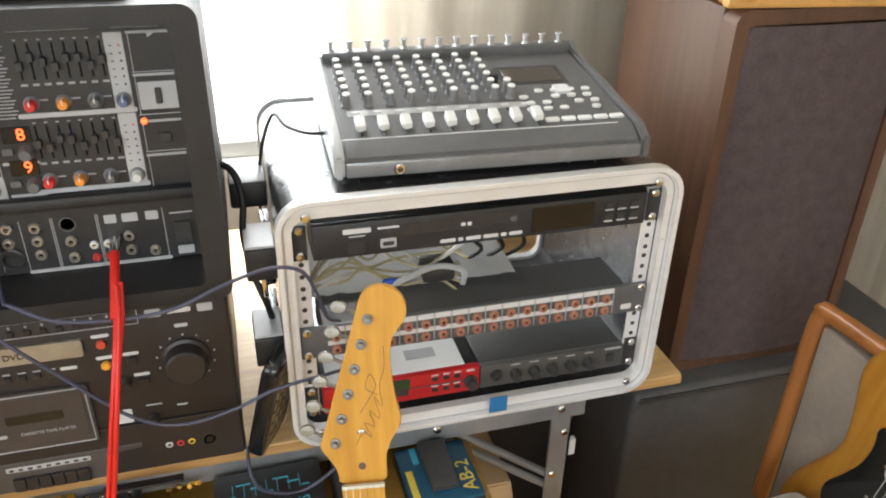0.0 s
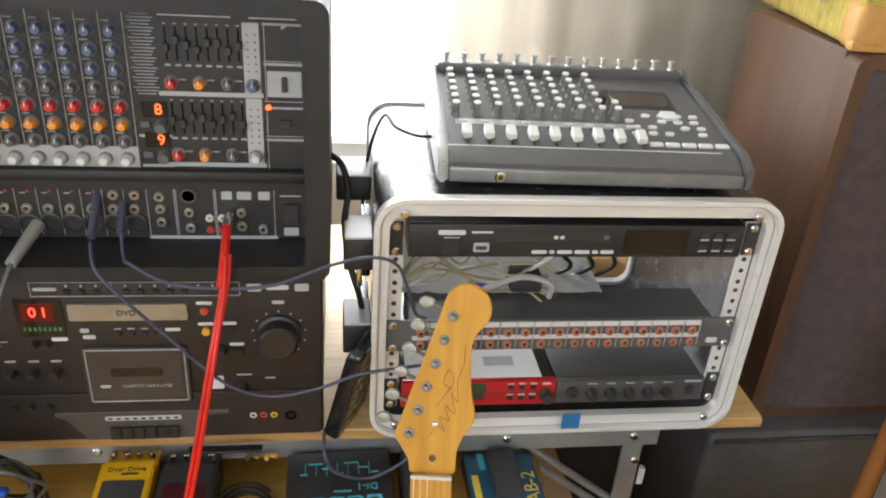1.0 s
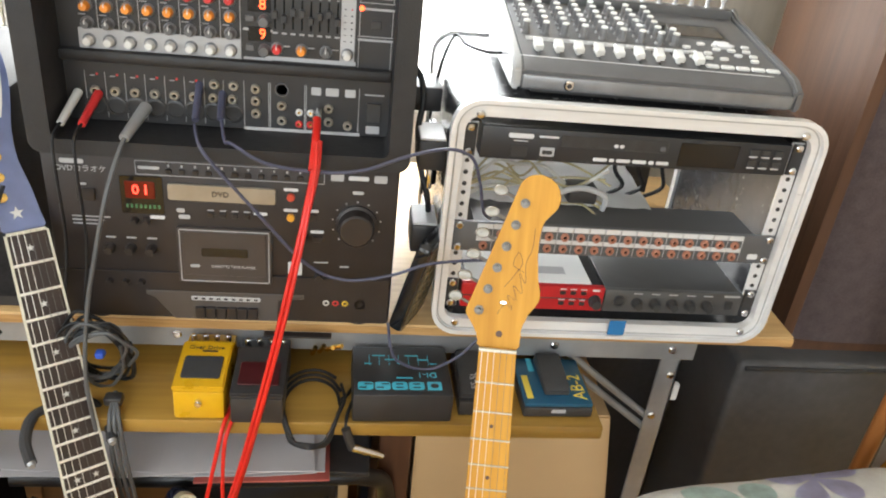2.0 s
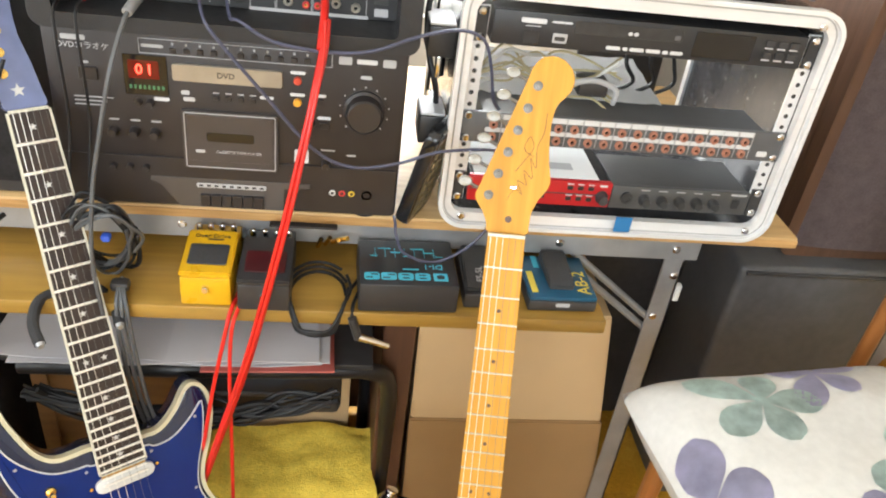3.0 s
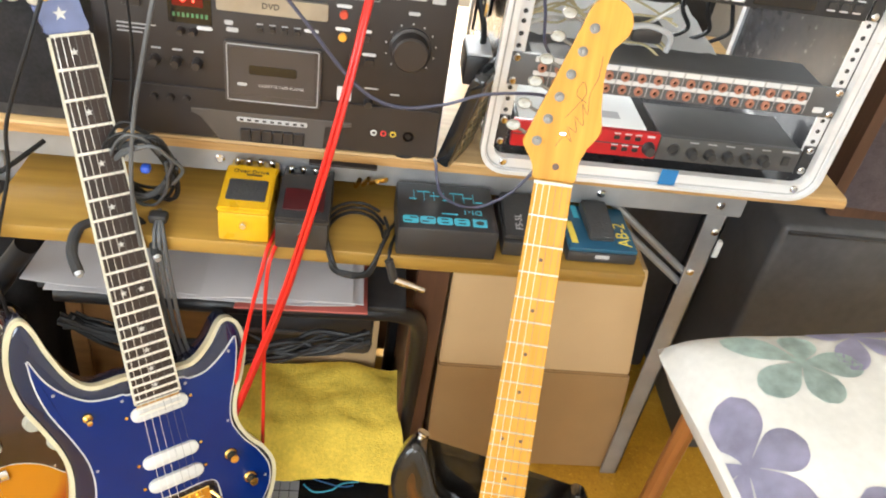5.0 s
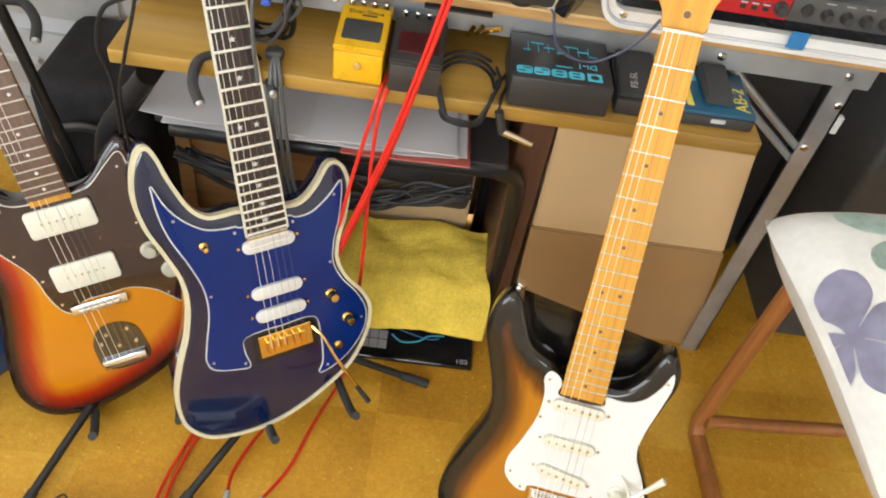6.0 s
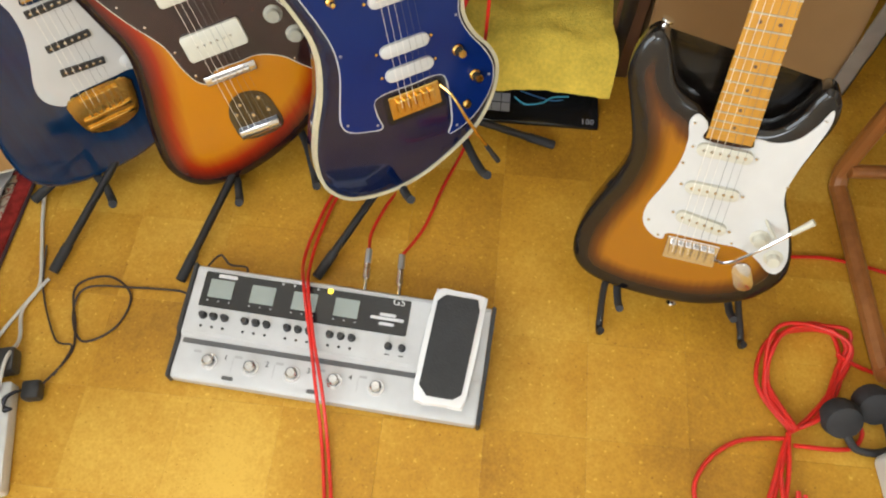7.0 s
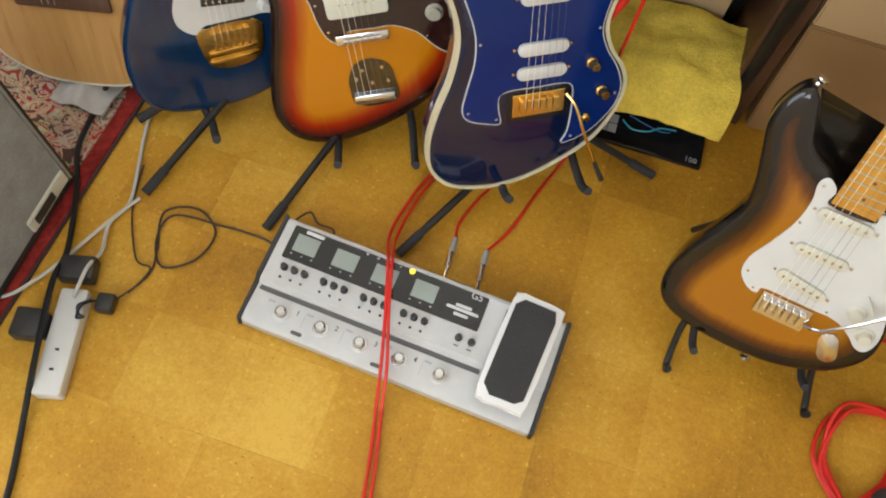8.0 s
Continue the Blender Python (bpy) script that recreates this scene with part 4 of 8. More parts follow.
chx = [-0.538 - 0.0247 * k for k in range(8)]
rowz = [0.116 + 0.0195 * k for k in range(8)]
rowc = ["white", "grey", "orange", "red", "grey", "blue", "blue", "blue"]
for i, x in enumerate(chx):
    ap("strip", x, 0.1165, 0.0236, 0.026, 0.0008, GREY, r=0.0006)
    for z, c in zip(rowz, rowc):
        part("knob", kmesh[c], None, amp, at=(x + 0.520, AP - 0.0008, z))
        if c != "white":
            ap("print_bar", x - 0.006, z + 0.009, 0.008, 0.0014, 0.0004, GREY, r=0.0003)
    ap("line", x + 0.0122, 0.19, 0.0008, 0.17, 0.0004, GREY, r=0.0003)
# effect list and digit display
for k in range(26):
    ap("print_bar", -0.508, 0.188 + 0.0034 * k, 0.018 + 0.004 * ((k * 7) % 3), 0.0012, 0.0004, GREY, r=0.0003)
for z, dg in ((0.171, "8"), (0.137, "9")):
    ap("digit_window", -0.502, z, 0.026, 0.017, 0.0008, GLOSSB)
    words("digit", dg, 0.017, LEDORANGE, amp, Matrix.Translation((-0.498 + 0.520, AP - 0.0011, z)) @ FRONT, "glowing orange digit")
    ap("button", -0.514, z - 0.016, 0.010, 0.007, 0.003, MGREY)
    part("knob", knob_mesh("knob", 0.0065, 0.012, MGREY, None), None, amp, at=(-0.496 + 0.520, AP, z - 0.018))
    ap("strip", -0.504, z - 0.029, 0.034, 0.003, 0.0006, GREY)
# two equaliser blocks
for z0 in (0.108, 0.187):
    ap("strip", -0.437, z0 + 0.002, 0.107, 0.005, 0.0008, GREY)
    ap("strip", -0.3905, z0 + 0.040, 0.017, 0.076, 0.0007, GREY)
    for k, c in enumerate(("red", "orange", "grey")):
        part("knob", kmesh[c], None, amp, at=(-0.480 + k * 0.031 + 0.520, AP, z0 + 0.014))
        ap("print_bar", -0.468 + k * 0.031, z0 + 0.017, 0.008, 0.0015, 0.0004, GREY)
    part("knob", kmesh["white" if z0 < 0.15 else "blue"], None, amp, at=(-0.3905 + 0.520, AP - 0.0007, z0 + 0.013))
    for k in range(8):
        x = -0.4825 + 0.0112 * k
        ap("slot", x, z0 + 0.054, 0.0016, 0.034, 0.0003, GLOSSB, r=0.0005)
        ap("slider", x, z0 + 0.054 + 0.005 * math.sin(k * 1.9 + z0 * 30), 0.006, 0.0085, 0.006, BLACK, r=0.001)
        ap("print_bar", x, z0 + 0.032, 0.006, 0.0022, 0.0004, GREY, r=0.0004)
        ap("print_bar", x, z0 + 0.074, 0.003, 0.0012, 0.0004, GREY, r=0.0004)
    for k in range(6):
        ap("meter_lamp", -0.386, z0 + 0.028 + 0.0075 * k, 0.0022, 0.0022, 0.0012, BLACK if k < 5 else REDCAP, r=0.0008)
        ap("print_bar", -0.3945, z0 + 0.028 + 0.0075 * k, 0.003, 0.0014, 0.0011, BLACK, r=0.0004)
# right-hand boxes
for z, h in ((0.245, 0.038), (0.203, 0.04), (0.160, 0.032), (0.122, 0.036)):
    for s in (-1, 1):
        ap("outline", -0.355, z + s * h / 2, 0.042, 0.0026 if s > 0 else 0.0008, 0.0005, GREY, r=0.0004)
        ap("outline", -0.355 + s * 0.021, z, 0.0008, h, 0.0005, GREY, r=0.0003)
ap("switch_plate", -0.355, 0.202, 0.036, 0.028, 0.0008, GREY)
ap("slide_switch", -0.355, 0.202, 0.006, 0.016, 0.004, BLACK)
part("lamp", lathe([(0.003, 0), (0.003, -0.002), (0, -0.003)], 10, 'Y'), LEDORANGE, amp, "lit orange lamp", at=(-0.374 + 0.520, AP, 0.1765))
ap("rocker", -0.355, 0.158, 0.012, 0.010, 0.002, BLACK)
ap("logo_bar", -0.450, 0.272, 0.072, 0.0065, 0.0005, LGREY)
ap("logo_bar", -0.365, 0.272, 0.05, 0.0065, 0.0005, LGREY)
part("logo_plate", lathe([(0.004, 0), (0.0038, -0.0008), (0, -0.0008)], 3, 'Y'), GREY, amp, at=(-0.355 + 0.520, AP, 0.262))
# lower socket panel
jk = jack_mesh("socket", 0.0058, mat("nickel_socket", (0.46, 0.43, 0.37), 0.3, 0.7), GLOSSB)
big = mesh_of("socket", lathe([(0.0125, 0), (0.0125, -0.002), (0.010, -0.003), (0.009, -0.003), (0.009, -0.0003), (0, -0.0003)], 18, 'Y'), BLACK)
for i, x in enumerate(chx):
    part("socket", jk, None, amp, at=(x + 0.520, AP, 0.066))
    part("socket", big, None, amp, at=(x + 0.520, AP, 0.048))
    ap("print_bar", x - 0.002, 0.084, 0.006, 0.0014, 0.0004, GREY)
    ap("line", x - 0.0115, 0.061, 0.0007, 0.056, 0.0004, GREY, r=0.0003)
    part("lamp", lathe([(0.0015, 0), (0.0015, -0.001), (0, -0.0014)], 8, 'Y'), REDCAP, amp, at=(x + 0.524, AP, 0.086))
    if i < 2:
        part("socket", jk, None, amp, at=(x + 0.522, AP, 0.083))
for z in (0.081, 0.066, 0.050):
    part("socket", jk, None, amp, at=(-0.508 + 0.520, AP, z))
for k, (x, z) in enumerate(((-0.474, 0.062), (-0.474, 0.043))):
    part("socket", jk, None, amp, at=(x + 0.520, AP, z))
part("socket", mesh_of("socket", lathe([(0.0085, 0), (0.0085, -0.002), (0.007, -0.002), (0.007, 0), (0, 0)], 16, 'Y'), MGREY), None, amp, at=(-0.474 + 0.520, AP, 0.082))
rca = {c: jack_mesh("socket", 0.0045, m, GOLD) for c, m in (("w", WHITE), ("r", REDCAP))}
for x in (-0.451, -0.436):
    part("socket", rca["w"], None, amp, at=(x + 0.520, AP, 0.055))
    part("socket", rca["r"], None, amp, at=(x + 0.520, AP, 0.040))
for z in (0.062, 0.045):
    part("socket", jk, None, amp, at=(-0.412 + 0.520, AP, z))
part("socket", jk, None, amp, at=(-0.386 + 0.520, AP, 0.0415))
for x, w in ((-0.429, 0.012), (-0.408, 0.016), (-0.384, 0.013)):
    ap("badge", x, 0.083, w, 0.010, 0.0006, GREY)
for x0, x1 in ((-0.523, -0.491), (-0.489, -0.444), (-0.442, -0.372)):
    ap("strip", (x0 + x1) / 2, 0.0305, x1 - x0, 0.004, 0.0006, GREY)
    for x in (x0, x1):
        ap("line", x, 0.06, 0.0008, 0.06, 0.0004, GREY, r=0.0003)
ap("power_switch", -0.352, 0.061, 0.018, 0.024, 0.004, BLACK, "rocker power switch")
ap("badge", -0.352, 0.038, 0.017, 0.010, 0.0006, GREY)
ap("print_bar", -0.352, 0.083, 0.024, 0.0016, 0.0004, GREY)
for ob in amp.children:
    if ob.name.split(".")[0] not in ("cabinet", "front_rim", "panel", "ridge", "shelf_lip"):
        rx = ob.location.x - 0.520
        ob.location.x += 0.004 + (-0.355 - rx) * 0.082
        if ob.location.z < 0.09:
            ob.location.z -= 0.010
pad = thing("flat_case", (-0.60, 0.10, AZ + AH), "flat dark grey case lying on the powered mixer", "case")
part("body", box(-0.13, -0.10, 0.0, 0.24, 0.12, 0.022, 0.006), PANEL, pad)
part("edge_trim", box(-0.125, -0.1015, 0.010, 0.235, -0.0995, 0.0125), GREY, pad)

# ---- digital mixing recorder on the rack ----
TH = radians(-2.2)
MW, MD = 0.372, 0.30
rec = thing("digital_recorder", pose(0.002, 0.013, 1.030, 0, 0, -2.2), "grey digital recorder with faders and knobs, standing on the rack case", "digital recorder")
def wedge(x0, x1, prof, bev=0.003):
    """A solid with the same side profile (y, z) all along x."""
    bm = B()
    a = [bm.verts.new((x0, y, z)) for y, z in prof]
    b = [bm.verts.new((x1, y, z)) for y, z in prof]
    bm.faces.new(a[::-1])
    bm.faces.new(b)
    n = len(prof)
    for k in range(n):
        bm.faces.new((a[k], a[(k + 1) % n], b[(k + 1) % n], b[k]))
    bmesh.ops.recalc_face_normals(bm, faces=bm.faces[:])
    if bev:
        bmesh.ops.bevel(bm, geom=bm.edges[:], offset=bev, segments=2, affect='EDGES')
    return bm
TOPY0, TOPZ0, TOPY1, TOPZ1 = 0.022, 0.034, 0.236, 0.062
part("body", wedge(-MW / 2 + 0.012, MW / 2 - 0.012, [(0.0, 0.0), (0.0, 0.022), (TOPY0, TOPZ0), (TOPY1, TOPZ1), (0.258, 0.072), (0.258, 0.0)]), MGREY, rec)
for s in (-1, 1):
    xs = sorted((s * MW / 2, s * (MW / 2 - 0.0118)))
    # left cheek takes a lighter grey that paints in the sheen on it
    part("side_cheek", wedge(xs[0], xs[1], [(-0.003, 0.0), (-0.003, 0.025), (0.02, 0.038), (0.236, 0.067), (0.26, 0.077), (0.26, 0.0)]), SGREY if s < 0 else MGREY, rec, "side cheek")
part("front_lip", box(-MW / 2 + 0.013, -0.0045, 0.003, MW / 2 - 0.013, 0.001, 0.019, 0.002), mat("lip_grey", (0.2, 0.2, 0.205), 0.35, 0.3), rec, "silver grey front edge")
part("foot_strip", box(-MW / 2 + 0.03, 0.02, -0.0078, MW / 2 - 0.03, 0.24, 0.0), BLACK, rec)
part("socket", jack_mesh("socket", 0.0065, CHROME, BLACK), None, rec, "front headphone socket", at=(-0.115, -0.0045, 0.011))
SLOPE = math.atan2(TOPZ1 - TOPZ0, TOPY1 - TOPY0)
SL = math.hypot(TOPZ1 - TOPZ0, TOPY1 - TOPY0)
def on_top(x, v, h=0.0):
    """Place on the sloping top: v metres up the slope from its front edge."""
    return Matrix.Translation((x, TOPY0 + v * math.cos(SLOPE) - h * math.sin(SLOPE), TOPZ0 + v * math.sin(SLOPE) + h * math.cos(SLOPE))) @ Matrix.Rotation(SLOPE, 4, 'X')
def tp(name, x, v, w, d, h, m, r=0.001, lab=""):
    return part(name, prism(rounded(w, d, min(r, w / 2.01, d / 2.01), 3), 0, h, min(0.0005, h / 3), 1), m, rec, lab, at=on_top(x, v))
tp("silver_strip", -0.05, 0.068, 0.22, 0.014, 0.0006, SGREY)
tp("white_line", -0.01, 0.006, 0.33, 0.002, 0.0006, LGREY)
fx = [-0.150 + 0.0262 * k for k in range(9)]
cap = prism(rounded(0.0115, 0.020, 0.002, 3), 0.004, 0.011, 0.001, 1)
box(-0.002, -0.004, 0.0, 0.002, 0.004, 0.0045, bm=cap)
for v in cap.verts:
    if v.co.z > 0.008 and v.co.y > 0.0:
        v.co.z += 0.003
fader = mesh_of("fader_cap", cap, WHITE)
tall = mesh_of("knob", lathe([(0.0062, 0), (0.0062, 0.0015), (0.0048, 0.003), (0.0044, 0.014), (0.0036, 0.0155), (0, 0.0155)], 14), [mat("grey_stem", (0.2, 0.2, 0.205), 0.35, 0.3)])
capm = mesh_of("knob_cap", lathe([(0.0048, 0), (0.0044, 0.0018), (0, 0.002)], 14), WHITE)
for k, x in enumerate(fx):
    tp("slot", x, 0.036, 0.002, 0.05, 0.0004, GLOSSB, 0.0008)
    part("fader_cap", fader, None, rec, at=on_top(x, 0.026))
    tp("button", x, 0.068, 0.011, 0.005, 0.002, LGREY, 0.002)
for r_ in range(6):
    for k in range(8):
        x = -0.158 + 0.0262 * k
        o = part("knob", tall, None, rec, at=on_top(x, 0.088 + 0.0205 * r_))
        part("knob_cap", capm, None, o, at=(0, 0, 0.0155))
for x, v in ((0.046, 0.088), (0.046, 0.106)):
    o = part("knob", tall, None, rec, at=on_top(x, v))
    part("knob_cap", capm, None, o, at=(0, 0, 0.0155))
part("jog_knob", lathe([(0.009, 0), (0.0085, 0.014), (0, 0.0145)], 18), BLACK, rec, at=on_top(0.034, 0.132))
tp("screen", 0.093, 0.150, 0.075, 0.042, 0.0012, mat("recorder_screen", (0.055, 0.045, 0.038), 0.2))
tp("screen_bezel", 0.093, 0.150, 0.088, 0.056, 0.0006, BLACK)
random.seed(7)
for r_ in range(4):
    for k in range(5):
        if (r_ + k) % 5 != 3:
            tp("button", 0.062 + 0.021 * k + 0.004 * (r_ % 2), 0.050 + 0.0165 * r_, 0.0115, 0.0075, 0.003, WHITE, 0.0035)
tp("dial", 0.118, 0.100, 0.021, 0.021, 0.004, LGREY, 0.004)
for k in range(5):
    tp("button", 0.078 + 0.0205 * k, 0.021, 0.017, 0.0085, 0.003, WHITE, 0.002)
# gain knobs and sockets along the back ridge
part("back_ridge", box(-MW / 2 + 0.014, 0.236, 0.060, MW / 2 - 0.014, 0.257, 0.076, 0.003), MGREY, rec)
gain = mesh_of("gain_knob", lathe([(0.005, 0), (0.0032, 0.002), (0.003, 0.010), (0.0052, 0.0105), (0.005, 0.0125), (0, 0.013)], 14), [STEEL])
for k in range(14):
    part("gain_knob", gain, None, rec, at=(-0.160 + 0.0245 * k, 0.247, 0.076))
# ---- tall loudspeaker on a black cabinet, tweed case, at the table's right ----
BZ = 0.575
spk = thing("loudspeaker", (0.522, 0.29, BZ), "tall walnut loudspeaker cabinet with dark brown grille cloth", "loudspeaker")
SW, SD, SHT = 0.31, 0.29, 0.59
part("cabinet", box(-SW / 2, -SD / 2 + 0.02, 0.0, SW / 2, SD / 2, SHT, 0.004), CABWOOD, spk, "walnut veneered cabinet")
part("front_rim", moved(ring(SW, SHT, 0.02, SW - 0.04, SHT - 0.04, 0.008, -SD / 2 - 0.012, -SD / 2 + 0.021, 0.008), Matrix.Translation((0, 0, SHT / 2))), CABWOOD, spk)
gr = B()
gx, gz = 16, 24
V = [[gr.verts.new((-SW / 2 + 0.021 + (SW - 0.042) * i / gx, -SD / 2 - 0.008 - 0.012 * math.sin(math.pi * i / gx) ** 0.5, 0.021 + (SHT - 0.042) * j / gz)) for j in range(gz + 1)] for i in range(gx + 1)]
for i in range(gx):
    for j in range(gz):
        gr.faces.new((V[i][j], V[i + 1][j], V[i + 1][j + 1], V[i][j + 1]))
bmesh.ops.solidify(gr, geom=gr.faces[:], thickness=-0.004)
part("grille", gr, GRILLE, spk, "dark brown grille cloth")
SHT = BZ + SHT
case = thing("tweed_case", pose(0.645, 0.36, SHT + 0.001, 0, 0, -7), "yellow tweed instrument case with tan leather edges on the loudspeaker", "case")
part("body", box(-0.255, -0.245, 0.0, 0.42, 0.22, 0.12, 0.012, 3), TWEED, case)
part("edge_binding", box(-0.26, -0.25, 0.0, 0.425, -0.23, 0.014, 0.004), LEATHER, case, "tan leather edge")
for s in ((-0.26, -0.25), (0.36, -0.25)):
    part("corner_cap", box(s[0], s[1] - 0.001, -0.0, s[0] + 0.05, s[1] + 0.05, 0.06, 0.012, 3), LEATHER, case, "tan leather corner")
lk = part("lock", box(-0.262, -0.05, 0.05, -0.252, 0.0, 0.08, 0.003), CHROME, case, "nickel lock")
part("rivet", lathe([(0.009, 0), (0.008, -0.006), (0, -0.008)], 14, 'X'), CHROME, case, at=(-0.2555, -0.14, 0.05))
blk = thing("black_cabinet", (0.585, 0.28, 0.0), "low black amplifier cabinet carrying the loudspeaker", "amplifier")
part("cabinet", box(-0.30, -0.19, 0.0, 0.30, 0.2, BZ, 0.012, 3), CABBLK, blk)
part("edge_bead", rod((-0.29, -0.1905, BZ - 0.012), (0.29, -0.1905, BZ - 0.012), 0.004, n=10), BLACK, blk)
bk = thing("equipment_chest", (0.18, 0.42, 0.0), "matte black equipment chest behind the table leg", "chest")
part("body", box(-0.09, -0.10, 0.0, 0.09, 0.14, 0.60, 0.01), MATTE, bk)
part("lid", box(-0.092, -0.102, 0.601, 0.092, 0.142, 0.64, 0.01), BLACK, bk)
# ---- electric guitars: local x to the treble side, y along the neck (0 at the saddles), z out of the face ----
from mathutils.geometry import delaunay_2d_cdt
SCALE = 0.648


def between(bridge, nut, yaw):
    """A guitar's pose from its saddle and nut places and the turn of its face about the neck."""
    b, n = Vector(bridge), Vector(nut)
    u = (n - b).normalized()
    r = Vector((math.cos(radians(yaw)), math.sin(radians(yaw)), 0))
    r = (r - u * r.dot(u)).normalized()
    f = r.cross(u)
    m = Matrix((r, u, f)).transposed().to_4x4()
    m.translation = b - f * 0.014
    return m


def edge_distance(p, loop):
    best = 9.0
    for k in range(len(loop)):
        a, b = loop[k], loop[(k + 1) % len(loop)]
        ab = b - a
        t = max(0.0, min(1.0, (p - a).dot(ab) / max(ab.length_squared, 1e-12)))
        best = min(best, (p - a - ab * t).length)
    return best


def inside(p, loop):
    c = False
    for k in range(len(loop)):
        a, b = loop[k], loop[k - 1]
        if (a.y > p.y) != (b.y > p.y) and p.x < (b.x - a.x) * (p.y - a.y) / (b.y - a.y) + a.x:
            c = not c
    return c


def slab_body(outline, thick, m, side, r=0.007):
    """A solid body with rounded rims; the face keeps each point's distance from the rim for the paint."""
    loop = [Vector((p[0], p[1])) for p in spline([(x, y, 0) for x, y in outline], 5, True)]
    n = len(loop)
    area = sum(loop[k].x * loop[(k + 1) % n].y - loop[(k + 1) % n].x * loop[k].y for k in range(n))
    if area < 0:
        loop.reverse()
    nrm = []
    for k in range(n):
        d = (loop[(k + 1) % n] - loop[k - 1]).normalized()
        nrm.append(Vector((-d.y, d.x)))
    pts = [p + q * (r * 0.05) for p, q in zip(loop, nrm)]
    ring1 = [p + q * r * 0.35 for p, q in zip(loop, nrm)]
    ring2 = [p + q * r for p, q in zip(loop, nrm)]
    inner = []
    xs, ys = [p.x for p in loop], [p.y for p in loop]
    gx = np.arange(min(xs), max(xs), 0.009)
    gy = np.arange(min(ys), max(ys), 0.009)
    for i, y in enumerate(gy):
        for x in gx:
            p = Vector((x + (0.0045 if i % 2 else 0), y))
            if inside(p, loop) and edge_distance(p, loop) > r * 1.5:
                inner.append(p)
    allp = pts + ring1 + ring2 + inner
    edges = [(k, (k + 1) % n) for k in range(n)]
    vs, _, fs, _, _, _ = delaunay_2d_cdt(allp, edges, [], 1, 1e-6)
    bm = B()
    lay = bm.verts.layers.float.new("rim")
    top = []
    for p in vs:
        d = edge_distance(p, loop)
        z = 0.0 if d >= r else -(r - math.sqrt(max(0.0, r * r - (r - d) ** 2)))
        v = bm.verts.new((p.x, p.y, z))
        v[lay] = d
        top.append(v)
    for f in fs:
        try:
            bm.faces.new([top[i] for i in f])
        except ValueError:
            pass
    k = len(bm.faces)
    rimz = [(0.0, -r), (0.0, -thick + r), (r * 0.4, -thick + r * 0.25), (r, -thick)]
    prev = [bm.verts.new((p.x, p.y, top[i].co.z)) for i, p in enumerate(pts)]
    first = prev
    for off, z in rimz:
        cur = [bm.verts.new((*(loop[i] + nrm[i] * off), z)) for i in range(n)]
        for i in range(n):
            f = bm.faces.new((prev[i], prev[(i + 1) % n], cur[(i + 1) % n], cur[i]))
            f.material_index = 1
        prev = cur
    f = bm.faces.new(prev[::-1])
    f.material_index = 1
    bmesh.ops.triangulate(bm, faces=[f])
    return mesh_of("body", bm, [m, side], angle=50)


def band(outline, w, z0, z1, per=5, inset=0.0):
    """A binding strip that follows an outline."""
    loop = [Vector((p[0], p[1])) for p in spline([(x, y, 0) for x, y in outline], per, True)]
    n = len(loop)
    area = sum(loop[k].x * loop[(k + 1) % n].y - loop[(k + 1) % n].x * loop[k].y for k in range(n))
    if area < 0:
        loop.reverse()
    bm = B()
    R = []
    for k in range(n):
        d = (loop[(k + 1) % n] - loop[k - 1]).normalized()
        q = Vector((-d.y, d.x))
        a, b = loop[k] + q * inset, loop[k] + q * (inset + w)
        R.append([bm.verts.new((*a, z0)), bm.verts.new((*a, z1)), bm.verts.new((*b, z1)), bm.verts.new((*b, z0))])
    for k in range(n):
        a, b = R[k], R[(k + 1) % n]
        for j in range(4):
            bm.faces.new((a[j], b[j], b[(j + 1) % 4], a[(j + 1) % 4]))
    return bm


def smooth_plate(outline, z0, z1, bev=0.0006, per=4):
    return prism([(p[0], p[1]) for p in spline([(x, y, 0) for x, y in outline], per, True)], z0, z1, bev, 1)


